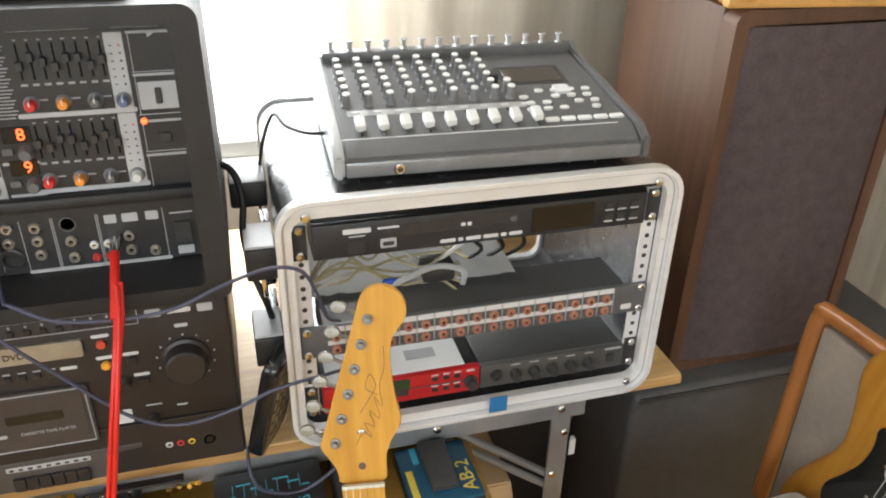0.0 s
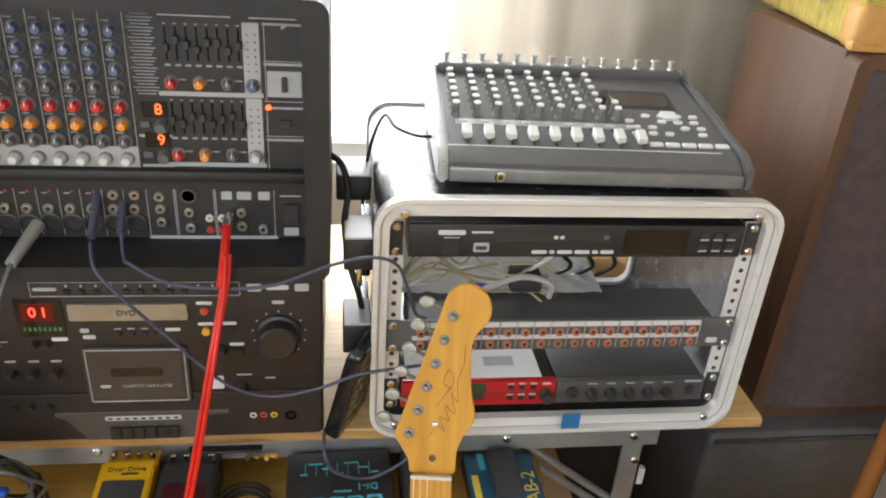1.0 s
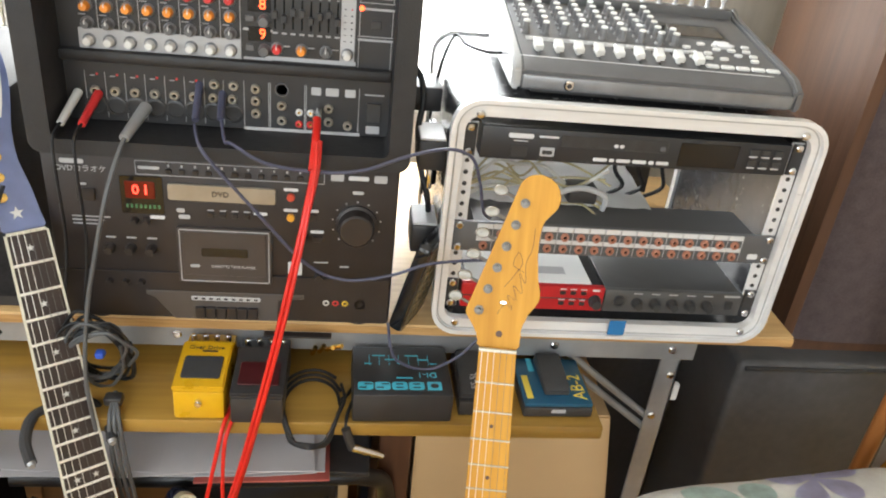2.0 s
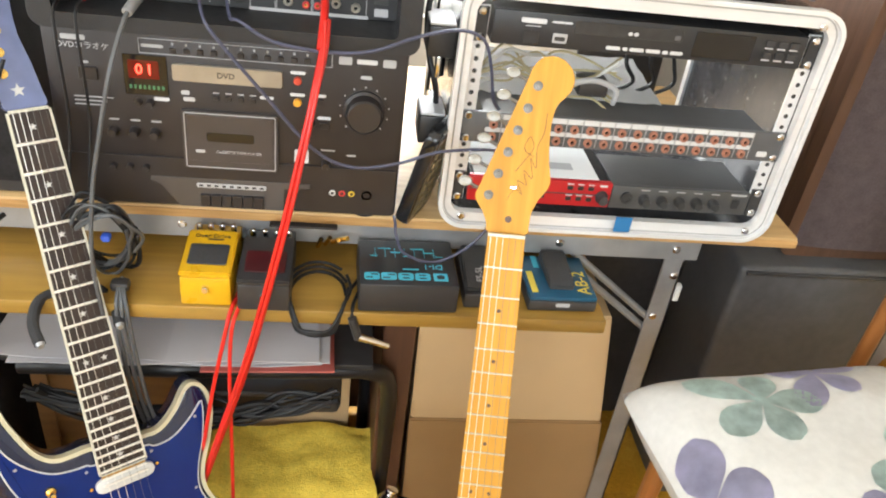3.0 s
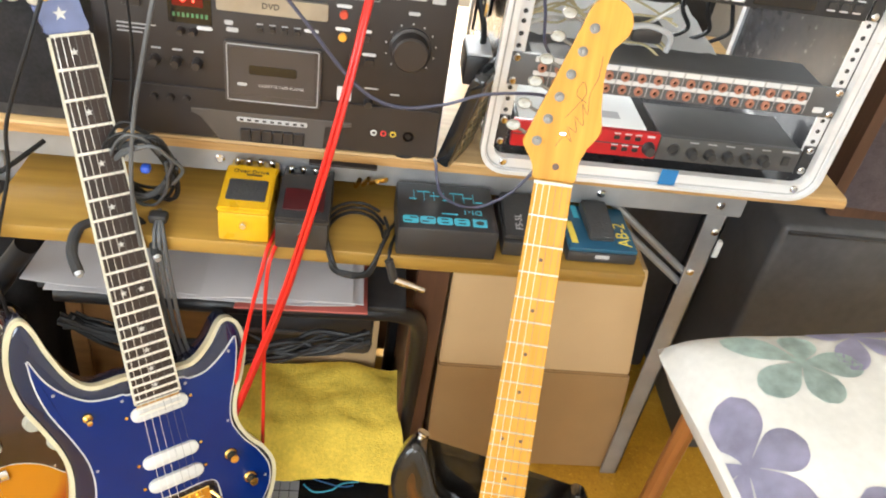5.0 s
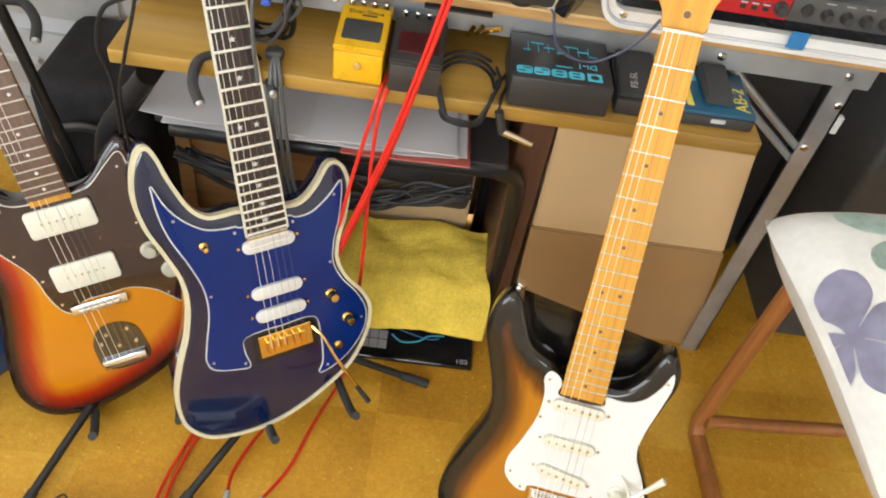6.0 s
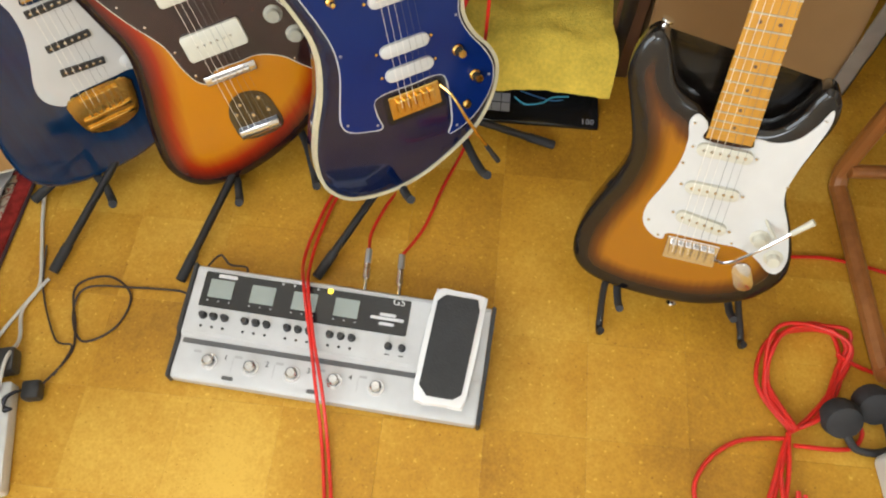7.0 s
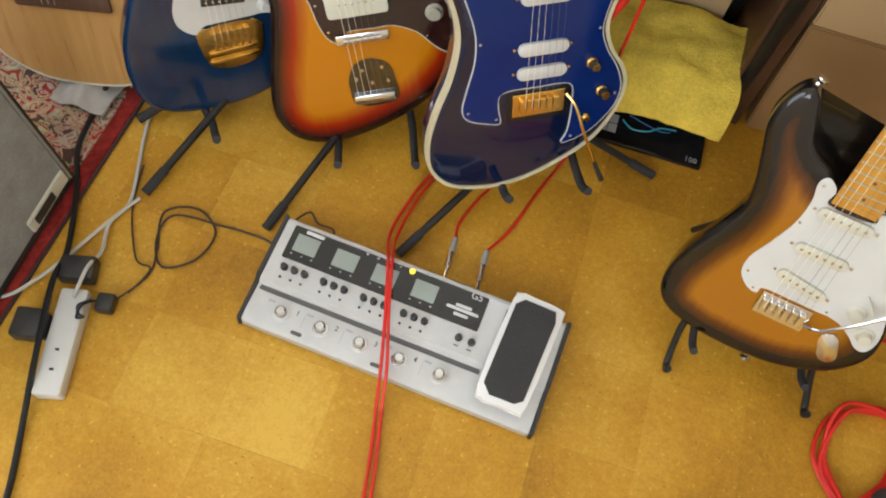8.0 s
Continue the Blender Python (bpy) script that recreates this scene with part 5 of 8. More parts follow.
def neck(g, frets, board, dots, edge=None, heel_y=0.185, back=MAPLE, dot_mat=WHITE, star_inlay=False):
    """Neck, fingerboard, frets, nut and position dots."""
    w0, w1 = 0.0425, 0.0565
    bm = B()
    rows = []
    for y, w, t in ((SCALE, w0, 0.017), (0.42, 0.049, 0.019), (heel_y + 0.03, w1, 0.021), (heel_y - 0.01, w1, 0.022)):
        rows.append([bm.verts.new((w / 2 * math.sin(a), y, 0.0075 - t * max(0.0, math.cos(a)) ** 0.8)) for a in np.linspace(-math.pi / 2, math.pi / 2, 11)])
    for a, b in zip(rows, rows[1:]):
        for k in range(10):
            bm.faces.new((a[k], a[k + 1], b[k + 1], b[k]))
        bm.faces.new((a[0], b[0], b[-1], a[-1]))
    bm.faces.new(rows[0])
    bm.faces.new(rows[-1][::-1])
    part("neck", bm, back, g, "lacquered maple neck")
    part("fingerboard", prism([(-w0 / 2, SCALE), (-w1 / 2, heel_y), (w1 / 2, heel_y), (w0 / 2, SCALE)], 0.0076, 0.0125, 0.001, 1), board, g)
    if edge:
        for s in (-1, 1):
            part("binding", prism([(s * w0 / 2, SCALE), (s * (w0 / 2 + 0.0026), SCALE), (s * (w1 / 2 + 0.0026), heel_y), (s * w1 / 2, heel_y)], 0.006, 0.0126), edge, g, "cream binding", smooth=False)
        part("binding", box(-w1 / 2, heel_y - 0.0018, 0.006, w1 / 2, heel_y, 0.0126), edge, g)
    for k in range(1, frets + 1):
        y = SCALE * 2 ** (-k / 12)
        w = w0 + (w1 - w0) * (SCALE - y) / (SCALE - heel_y)
        part("fret", rod((-w / 2, y, 0.0124), (w / 2, y, 0.0124), 0.0012 if not edge else 0.0018, n=6), FRET if edge else FRETD, g)
    part("nut", box(-w0 / 2, SCALE - 0.0005, 0.0076, w0 / 2, SCALE + 0.003, 0.0142, 0.0005, 1), CREAM, g)
    disc = mesh_of("inlay_dot", star(0.0046, 0, 0.0004), dot_mat) if star_inlay else mesh_of("inlay_dot", lathe([(0.0024, 0), (0.0023, 0.0004), (0, 0.0004)], 12), dot_mat)
    for k in ((1,) if star_inlay else ()) + (3, 5, 7, 9, 12, 15, 17, 19, 21):
        if k > frets:
            continue
        y = SCALE * (2 ** (-k / 12) + 2 ** (-(k - 1) / 12)) / 2
        for x in ((0,) if k != 12 else (-0.011, 0.011)):
            part("inlay_dot", disc, None, g, at=(x, y, 0.0124))


def star(r, z0, z1):
    """A five-pointed star plate."""
    return prism([(q * math.sin(math.pi * k / 5), q * math.cos(math.pi * k / 5)) for k in range(10) for q in ((r if k % 2 == 0 else r * 0.42),)], z0, z1)


def strings(g, y_end=-0.006, z=0.0165):
    for k in range(6):
        x0, x1 = -0.0175 + 0.007 * k, -0.026 + 0.0104 * k
        part("string", rod((x0, SCALE + 0.002, 0.0148), (x1, y_end, z), 0.00042 - 0.00005 * k, n=5), FRET if k < 3 else STRING, g)


def tuners(g, pts, side, button, head_z, post=CHROME):
    pm = mesh_of("tuner_post", lathe([(0.0055, 0), (0.0055, 0.0015), (0.003, 0.002), (0.0027, 0.009), (0, 0.0095)], 12), post)
    for (x, y) in pts:
        o = part("tuner", pm, None, g, at=(x, y, head_z))
        bt = B()
        rod((side[0] * 0.010, side[1] * 0.010, -0.010), (side[0] * 0.024, side[1] * 0.024, -0.010), 0.002, n=8, bm=bt)
        part("tuner_shaft", bt, post, o)
        b2 = lathe([(0.002, -0.004), (0.0065, -0.0035), (0.0075, 0), (0.0065, 0.0035), (0.002, 0.004)], 12)
        bmesh.ops.scale(b2, vec=(1.15, 0.85, 1), verts=b2.verts[:])
        moved(b2, Matrix.Translation((side[0] * 0.031, side[1] * 0.031, -0.010)))
        part("tuner_button", b2, button, o)


def single_coil(g, y, cover, slant=0.0, w=0.070, h=0.0175, z=0.0024, poles=True, screws=CHROME):
    m = Matrix.Translation((0, y, z)) @ Matrix.Rotation(radians(slant), 4, 'Z')
    p = part("pickup", prism(rounded(w, h, h / 2 - 0.0005, 6), 0, 0.0065, 0.0012, 2), cover, g, at=m)
    if poles:
        pm = mesh_of("pole_piece", lathe([(0.0024, 0), (0.0022, 0.0007), (0, 0.0007)], 10), CHROME)
        for k in range(6):
            part("pole_piece", pm, None, p, at=(-0.026 + 0.0104 * k, 0, 0.0065))
    sm = mesh_of("pickup_screw", lathe([(0.0028, 0), (0.0022, 0.0012), (0, 0.0014)], 8), screws)
    for s in (-1, 1):
        part("pickup_screw", sm, None, g, at=m @ Matrix.Translation((s * (w / 2 + 0.005), 0, 0.0002)))
    return p


def guard_screws(g, pts, m=CHROME, z=0.0024):
    sm = mesh_of("guard_screw", lathe([(0.0024, 0), (0.002, 0.0008), (0, 0.001)], 8), m)
    for x, y in pts:
        part("guard_screw", sm, None, g, at=(x, y, z))


def vintage_bridge(g, m, plate_m=None, w=0.072):
    br = part("bridge", box(-w / 2, -0.028, 0.0005, w / 2, 0.010, 0.0035, 0.001, 1), plate_m or m, g, "six-saddle tremolo bridge")
    for k in range(6):
        part("saddle", box(-0.0305 + 0.0104 * k, -0.018, 0.0035, -0.0215 + 0.0104 * k, 0.003, 0.0105, 0.001, 1), m, br)


def knobs(g, pts, m, r=0.0105, h=0.013, z=0.0024):
    km = mesh_of("control_knob", lathe([(r * 1.15, 0), (r * 1.1, 0.002), (r * 0.85, 0.004), (r * 0.78, h * 0.9), (r * 0.7, h), (0, h)], 20), m)
    for x, y in pts:
        part("control_knob", km, None, g, at=(x, y, z))


def strap_pin(g, x, y, d, m=CHROME):
    part("strap_button", moved(lathe([(0.004, 0), (0.0035, 0.006), (0.008, 0.010), (0.008, 0.0125), (0, 0.013)], 14), Matrix.Translation((x, y, -0.022)) @ Vector((d[0], d[1], 0)).to_track_quat('Z', 'Y').to_matrix().to_4x4()), m, g)


# -- sunburst guitar with maple neck --
STB = [(-0.028, 0.195), (-0.046, 0.210), (-0.066, 0.220), (-0.081, 0.235), (-0.092, 0.264), (-0.102, 0.287), (-0.115, 0.297), (-0.129, 0.287), (-0.140, 0.262), (-0.142, 0.234), (-0.132, 0.198), (-0.121, 0.160), (-0.116, 0.125), (-0.123, 0.090), (-0.141, 0.046), (-0.158, 0.0), (-0.164, -0.042), (-0.156, -0.076), (-0.132, -0.098),
       (-0.088, -0.110), (-0.028, -0.113), (0.030, -0.107), (0.082, -0.087), (0.112, -0.063), (0.132, -0.026), (0.130, 0.015), (0.115, 0.056), (0.098, 0.092), (0.091, 0.116), (0.095, 0.145), (0.105, 0.184), (0.114, 0.218), (0.1125, 0.243), (0.103, 0.259), (0.090, 0.262), (0.080, 0.247), (0.070, 0.221), (0.052, 0.200), (0.029, 0.193)]
g = thing("electric_guitar", between((-0.2085, -0.4414, 0.1887), (-0.1992, -0.1953, 0.788), -12.7), "sunburst electric guitar with maple neck and white pickguard on a stand", "guitar", "guitars on stands")
part("body", slab_body(STB, 0.045, BURST2, mat("black_lacquer", (0.012, 0.010, 0.009), 0.12, coat=0.5), 0.009), None, g, "two-tone sunburst body")
SPG = [(-0.0285, 0.186), (-0.035, 0.197), (-0.046, 0.202), (-0.053, 0.190), (-0.048, 0.165), (-0.050, 0.128), (-0.062, 0.088), (-0.076, 0.050), (-0.074, 0.022), (-0.056, 0.004), (-0.042, 0.002), (-0.039, 0.014), (0.0, 0.015), (0.038, 0.015), (0.050, 0.016), (0.070, 0.012), (0.090, 0.000),
       (0.106, -0.014), (0.120, -0.012), (0.124, 0.016), (0.108, 0.066), (0.089, 0.108), (0.091, 0.146), (0.100, 0.186), (0.107, 0.222), (0.103, 0.240), (0.092, 0.214), (0.074, 0.190), (0.051, 0.183), (0.030, 0.184), (0.0285, 0.168), (-0.0285, 0.168)]
part("pickguard", smooth_plate(SPG, 0.0004, 0.0024), WHITE, g, "white pickguard")
guard_screws(g, [(-0.046, 0.190), (-0.046, 0.13), (-0.068, 0.03), (0.100, 0.225), (0.088, 0.125), (0.112, 0.004), (0.048, 0.021), (-0.050, 0.008)])
neck(g, 21, MAPLE, None, dot_mat=ROSEB)
HS = [(-0.021, 0), (-0.024, 0.012), (-0.033, 0.028), (-0.040, 0.040), (-0.035, 0.056), (-0.022, 0.094), (-0.008, 0.134), (0.005, 0.172), (0.011, 0.189), (0.019, 0.198), (0.031, 0.201), (0.045, 0.197), (0.055, 0.185), (0.0565, 0.171), (0.051, 0.160), (0.043, 0.153), (0.038, 0.138), (0.0365, 0.115), (0.039, 0.085), (0.043, 0.062), (0.037, 0.050), (0.028, 0.036), (0.0235, 0.016), (0.021, 0)]
head = part("headstock", smooth_plate([(x, y + SCALE + 0.002) for x, y in HS], -0.012, 0.003, 0.001, 3), MAPLE, g, "maple headstock")
tp6 = [(-0.025 + 0.0085 * k, SCALE + 0.045 + 0.025 * k) for k in range(6)]
tuners(g, tp6, (-0.91, 0.41), mat("grey_pearl_button", (0.26, 0.235, 0.18), 0.3, 0, 0.2, 60, coat=0.3), 0.003, mat("worn_nickel_post", (0.20, 0.19, 0.175), 0.4, 0.5, 0.15, 80))
zs = SCALE + 0.002
part("signature", tube([(-0.004, zs + 0.040, 0.0032), (0.004, zs + 0.052, 0.0032), (0.012, zs + 0.047, 0.0032), (0.006, zs + 0.062, 0.0032), (0.016, zs + 0.058, 0.0032), (0.012, zs + 0.074, 0.0032), (0.022, zs + 0.066, 0.0032), (0.018, zs + 0.088, 0.0032), (0.025, zs + 0.078, 0.0032), (0.024, zs + 0.10, 0.0032), (0.030, zs + 0.118, 0.0032), (0.031, zs + 0.14, 0.0032)], 0.00028, 5), BROWNCABLE, g, "dark scribbled mark")
part("signature", tube([(0.002, zs + 0.072, 0.0032), (0.012, zs + 0.086, 0.0032), (0.020, zs + 0.10, 0.0032), (0.015, zs + 0.112, 0.0032), (0.010, zs + 0.098, 0.0032), (0.022, zs + 0.09, 0.0032)], 0.00028, 5), BROWNCABLE, g, "dark scribbled mark")
part("string_tree", box(-0.002, SCALE + 0.054, 0.003, 0.006, SCALE + 0.058, 0.007, 0.001, 1), CHROME, g)
part("truss_plug", lathe([(0.004, 0), (0, 0.0006)], 10), ROSEB, g, at=(0, SCALE + 0.019, 0.003))
strings(g)
for y, s in ((0.157, 0), (0.098, 0), (0.045, -9)):
    single_coil(g, y, CREAM, s)
vintage_bridge(g, CHROME)
knobs(g, [(0.080, 0.039), (0.106, 0.012)], CREAM, 0.0115)
part("selector", rod((0.078, 0.070, 0.002), (0.094, 0.055, 0.02), 0.0015, 0.0035, 8), CREAM, g)
part("tremolo_arm", tube([(0.034, -0.012, 0.006), (0.052, 0.002, 0.022), (0.082, 0.042, 0.03), (0.112, 0.080, 0.03)], 0.0024, 8), CHROME, g, "chrome tremolo arm")
part("arm_tip", rod((0.108, 0.075, 0.03), (0.128, 0.100, 0.03), 0.0034, 0.0048, 10), CREAM, g)
bm = prism(rounded(0.05, 0.026, 0.012, 6), 0, 0.004, 0.0015, 2)
part("jack_plate", moved(bm, Matrix.Translation((0.078, -0.032, 0.0002)) @ Matrix.Rotation(radians(-68), 4, 'Z')), CHROME, g, "chrome boat-shaped jack plate")
strap_pin(g, -0.113, 0.294, (0.35, 1))
strap_pin(g, 0.0, -0.119, (0, -1))

# -- blue bound guitar --
BLB = [(-0.032, 0.216), (-0.052, 0.216), (-0.075, 0.219), (-0.094, 0.239), (-0.110, 0.280), (-0.119, 0.314), (-0.128, 0.330), (-0.141, 0.326), (-0.154, 0.299), (-0.160, 0.262), (-0.155, 0.222), (-0.141, 0.182), (-0.128, 0.140), (-0.126, 0.100), (-0.138, 0.049), (-0.157, 0.004), (-0.172, -0.045), (-0.172, -0.093), (-0.153, -0.126),
       (-0.123, -0.144), (-0.070, -0.153), (-0.012, -0.146), (0.050, -0.121), (0.097, -0.091), (0.130, -0.046), (0.142, -0.002), (0.133, 0.031), (0.112, 0.062), (0.100, 0.097), (0.105, 0.130), (0.120, 0.165), (0.132, 0.207), (0.128, 0.239), (0.115, 0.253), (0.100, 0.249), (0.082, 0.226), (0.058, 0.207), (0.032, 0.206)]
g = thing("electric_guitar", between((-0.6167, -0.2505, 0.2337), (-0.7436, -0.0581, 0.8305), 31.9), "glossy navy electric guitar with cream binding and gold hardware", "guitar", "guitars on stands")
part("body", slab_body(BLB, 0.045, NAVY, NAVYD, 0.008), None, g, "navy gloss body")
part("binding", band(BLB, 0.0055, -0.012, 0.0012, 5, -0.0012), mat("aged_cream_binding", (0.60, 0.55, 0.38), 0.35), g, "cream body binding")
BPG = [(-0.031, 0.190), (-0.040, 0.1935), (-0.056, 0.1945), (-0.082, 0.201), (-0.107, 0.222), (-0.124, 0.247), (-0.134, 0.276), (-0.1345, 0.272), (-0.134, 0.240), (-0.127, 0.202), (-0.110, 0.155), (-0.099, 0.113), (-0.100, 0.072), (-0.112, 0.027), (-0.118, -0.002), (-0.109, -0.020), (-0.078, -0.031), (-0.060, -0.033), (-0.064, -0.008), (-0.058, 0.018), (0.0, 0.020),
       (0.048, 0.018), (0.056, -0.013), (0.053, -0.067), (0.045, -0.088), (0.088, -0.073), (0.122, -0.038), (0.132, -0.002), (0.121, 0.032), (0.101, 0.064), (0.090, 0.097), (0.095, 0.131), (0.108, 0.167), (0.117, 0.204), (0.1185, 0.220), (0.117, 0.221), (0.098, 0.203), (0.071, 0.186), (0.046, 0.184), (0.032, 0.190)]
part("pickguard", smooth_plate(BPG, 0.0004, 0.0026), NAVYG, g, "bright blue pickguard")
part("guard_edge", band(BPG, 0.0016, 0.0002, 0.0022, 4, -0.0018), WHITE, g, "white edge of the pickguard")
guard_screws(g, [(-0.118, 0.225), (-0.093, 0.1), (-0.110, -0.008), (-0.066, -0.026), (0.106, 0.205), (0.086, 0.1), (0.124, -0.012), (0.058, -0.078), (-0.043, 0.186), (0.04, 0.18)], STEEL)
neck(g, 24, ROSE, None, edge=CREAM, heel_y=0.178, star_inlay=True)
HB = [(-0.021, 0), (-0.024, 0.016), (-0.030, 0.03), (-0.030, 0.07), (-0.027, 0.12), (-0.023, 0.16), (0.002, 0.212), (0.014, 0.216), (0.020, 0.196), (0.019, 0.16), (0.009, 0.10), (0.017, 0.05), (0.021, 0.018), (0.021, 0)]
part("headstock", smooth_plate([(x, y + SCALE + 0.002) for x, y in HB], -0.013, 0.003, 0.001, 3), HEADB, g, "blue pointed headstock")
for k in range(6):
    part("pearl_disc", lathe([(0.0092, 0), (0.0085, 0.003), (0.006, 0.0045), (0, 0.005)], 20), PEARL, g, "white pearl tuner disc", at=(-0.026 + 0.002 * k, SCALE + 0.044 + 0.0235 * k, 0.0072))
part("headstock_inlay", smooth_plate([(x, y + SCALE) for x, y in ((-0.016, 0.165), (0.008, 0.206), (0.014, 0.206), (0.012, 0.17), (0.004, 0.135), (-0.002, 0.14), (0.002, 0.172), (-0.008, 0.16))], 0.003, 0.0036, 0, 2), WHITE, g, "white angular inlay shape")
part("headstock_inlay", star(0.008, 0, 0.0005), WHITE, g, "white star inlay", at=(-0.004, SCALE + 0.024, 0.003))
tuners(g, [(-0.015 + 0.002 * k, SCALE + 0.044 + 0.0235 * k) for k in range(6)], (-0.99, 0.12), CREAM, 0.003, GOLD)
strings(g)
for y, s in ((0.160, 0), (0.084, 0), (0.046, 0)):
    single_coil(g, y, WHITE, s, 0.076, 0.019, 0.0026, False, GOLD)
vintage_bridge(g, GOLD, w=0.082)
part("bridge_recess", prism(rounded(0.098, 0.05, 0.006, 4), 0.0002, 0.0005), GLOSSB, g, at=(0, -0.012, 0))
knobs(g, [(0.080, 0.046), (0.101, -0.004)], GOLD, 0.0085, 0.018, 0.0026)
knobs(g, [(0.080, -0.048)], GOLD, 0.007, 0.006, 0.0026)
part("selector", lathe([(0.007, 0), (0.006, 0.004), (0.003, 0.006), (0.0035, 0.018), (0, 0.019)], 12), GOLD, g, at=(-0.088, 0.180, 0.0026))
part("tremolo_arm", tube([(0.04, 0.006, 0.010), (0.052, -0.012, 0.022), (0.064, -0.05, 0.032), (0.094, -0.125, 0.034)], 0.0026, 8), GOLD, g, "gold tremolo arm")
part("arm_tip", rod((0.089, -0.113, 0.034), (0.106, -0.152, 0.034), 0.0036, 0.0046, 10), BLACK, g)

# -- offset sunburst guitar --
JZB = [(-0.032, 0.187), (-0.06, 0.196), (-0.088, 0.23), (-0.116, 0.256), (-0.146, 0.25), (-0.155, 0.21), (-0.14, 0.14), (-0.128, 0.08), (-0.14, 0.02), (-0.162, -0.05), (-0.172, -0.12), (-0.146, -0.168), (-0.09, -0.185),
       (-0.01, -0.172), (0.075, -0.135), (0.14, -0.08), (0.162, -0.02), (0.15, 0.04), (0.12, 0.09), (0.112, 0.14), (0.125, 0.19), (0.132, 0.222), (0.112, 0.24), (0.085, 0.222), (0.058, 0.196), (0.032, 0.187)]
g = thing("electric_guitar", between((-0.908, -0.227, 0.220), (-1.111, -0.052, 0.81), 19), "three-tone sunburst offset guitar with tortoiseshell pickguard on a stand", "guitar", "guitars on stands")
part("body", slab_body(JZB, 0.044, BURST3, mat("dark_cherry_lacquer", (0.014, 0.007, 0.006), 0.12, coat=0.5), 0.009), None, g, "three-tone sunburst body")
JPG = [(-0.032, 0.178), (-0.062, 0.186), (-0.088, 0.215), (-0.114, 0.235), (-0.128, 0.222), (-0.122, 0.18), (-0.098, 0.125), (-0.07, 0.075), (-0.062, 0.03), (-0.05, 0.002), (-0.03, -0.006), (-0.022, 0.012), (0.022, 0.012), (0.05, 0.012), (0.085, -0.005), (0.115, -0.038),
       (0.14, -0.048), (0.148, -0.02), (0.138, 0.03), (0.108, 0.085), (0.10, 0.14), (0.112, 0.195), (0.108, 0.22), (0.084, 0.205), (0.056, 0.183), (0.032, 0.178)]
part("pickguard", smooth_plate(JPG, 0.0004, 0.0026), TORT, g, "brown tortoiseshell pickguard")
part("guard_edge", band(JPG, 0.0013, 0.0002, 0.0022, 4, -0.0014), CREAM, g)
guard_screws(g, [(-0.115, 0.222), (-0.09, 0.205), (-0.105, 0.185), (-0.1, 0.15), (-0.07, 0.18), (-0.08, 0.11), (-0.06, 0.06), (-0.05, 0.015), (0.1, 0.2), (0.095, 0.11), (0.13, 0.0), (0.1, -0.015)])
neck(g, 21, ROSEB, None)
part("headstock", smooth_plate([(x, y + SCALE + 0.002) for x, y in HS], -0.012, 0.003, 0.001, 3), MAPLE, g, "maple headstock")
tuners(g, tp6, (-0.91, 0.41), CHROME, 0.003)
strings(g, -0.102, 0.010)
for y in (0.148, 0.058):
    p = part("pickup", prism(rounded(0.094, 0.042, 0.006, 4), 0, 0.0075, 0.0015, 2), CREAM, g, "wide cream pickup", at=(0.002, y, 0.0026))
    pm = mesh_of("pole_piece", lathe([(0.002, 0), (0.0018, 0.0006), (0, 0.0006)], 8), CHROME)
    for k in range(6):
        part("pole_piece", pm, None, p, at=(-0.026 + 0.0104 * k, 0, 0.0075))
br = part("bridge", box(-0.042, -0.008, 0.003, 0.042, 0.008, 0.007, 0.002), CHROME, g)
for k in range(6):
    part("saddle", rod((-0.030 + 0.0104 * k, 0, 0.010), (-0.0215 + 0.0104 * k, 0, 0.010), 0.0035, n=10), CHROME, br)
tail = part("tailpiece", smooth_plate([(-0.034, -0.062), (-0.02, -0.043), (0.005, -0.038), (0.03, -0.05), (0.038, -0.075), (0.034, -0.118), (-0.03, -0.118), (-0.038, -0.085)], 0.0004, 0.002), mat("smoked_chrome", (0.12, 0.12, 0.125), 0.1, 1.0), g, "chrome floating tailpiece")
part("tail_bar", box(-0.034, -0.114, 0.002, 0.034, -0.098, 0.010, 0.002), CHROME, tail)
for x, y in ((-0.024, -0.07), (0.02, -0.055), (0.0, -0.08), (0.026, -0.08), (-0.012, -0.056)):
    part("screw", lathe([(0.004, 0), (0.003, 0.002), (0, 0.002)], 10), CHROME, tail, at=(x, y, 0.002))
knobs(g, [(0.098, 0.062), (0.116, 0.022)], mat("aged_ivory", (0.42, 0.40, 0.32), 0.4, 0, 0.15, 60), 0.0125, 0.012, 0.0026)
strap_pin(g, -0.14, 0.252, (-0.3, 1))

# -- translucent blue guitar --
g = thing("electric_guitar", between((-1.112, -0.265, 0.19), (-1.20, -0.155, 0.822), 40), "translucent blue electric guitar with white pickguard and gold bridge", "guitar", "guitars on stands")
part("body", slab_body([(x * 1.03, y * (1.32 if y < 0 else 1.0)) for x, y in STB], 0.045, TEAL, mat("deep_blue_side", (0.006, 0.02, 0.07), 0.12, coat=0.5), 0.009), None, g, "translucent blue gloss body")
part("pickguard", smooth_plate(SPG, 0.0004, 0.0024), WHITE, g, "white pickguard")
neck(g, 22, ROSEB, None)
part("headstock", smooth_plate([(x, y + SCALE + 0.002) for x, y in HS], -0.012, 0.003, 0.001, 3), MAPLE, g, "maple headstock")
tuners(g, tp6, (-0.91, 0.41), GOLD, 0.003)
strings(g)
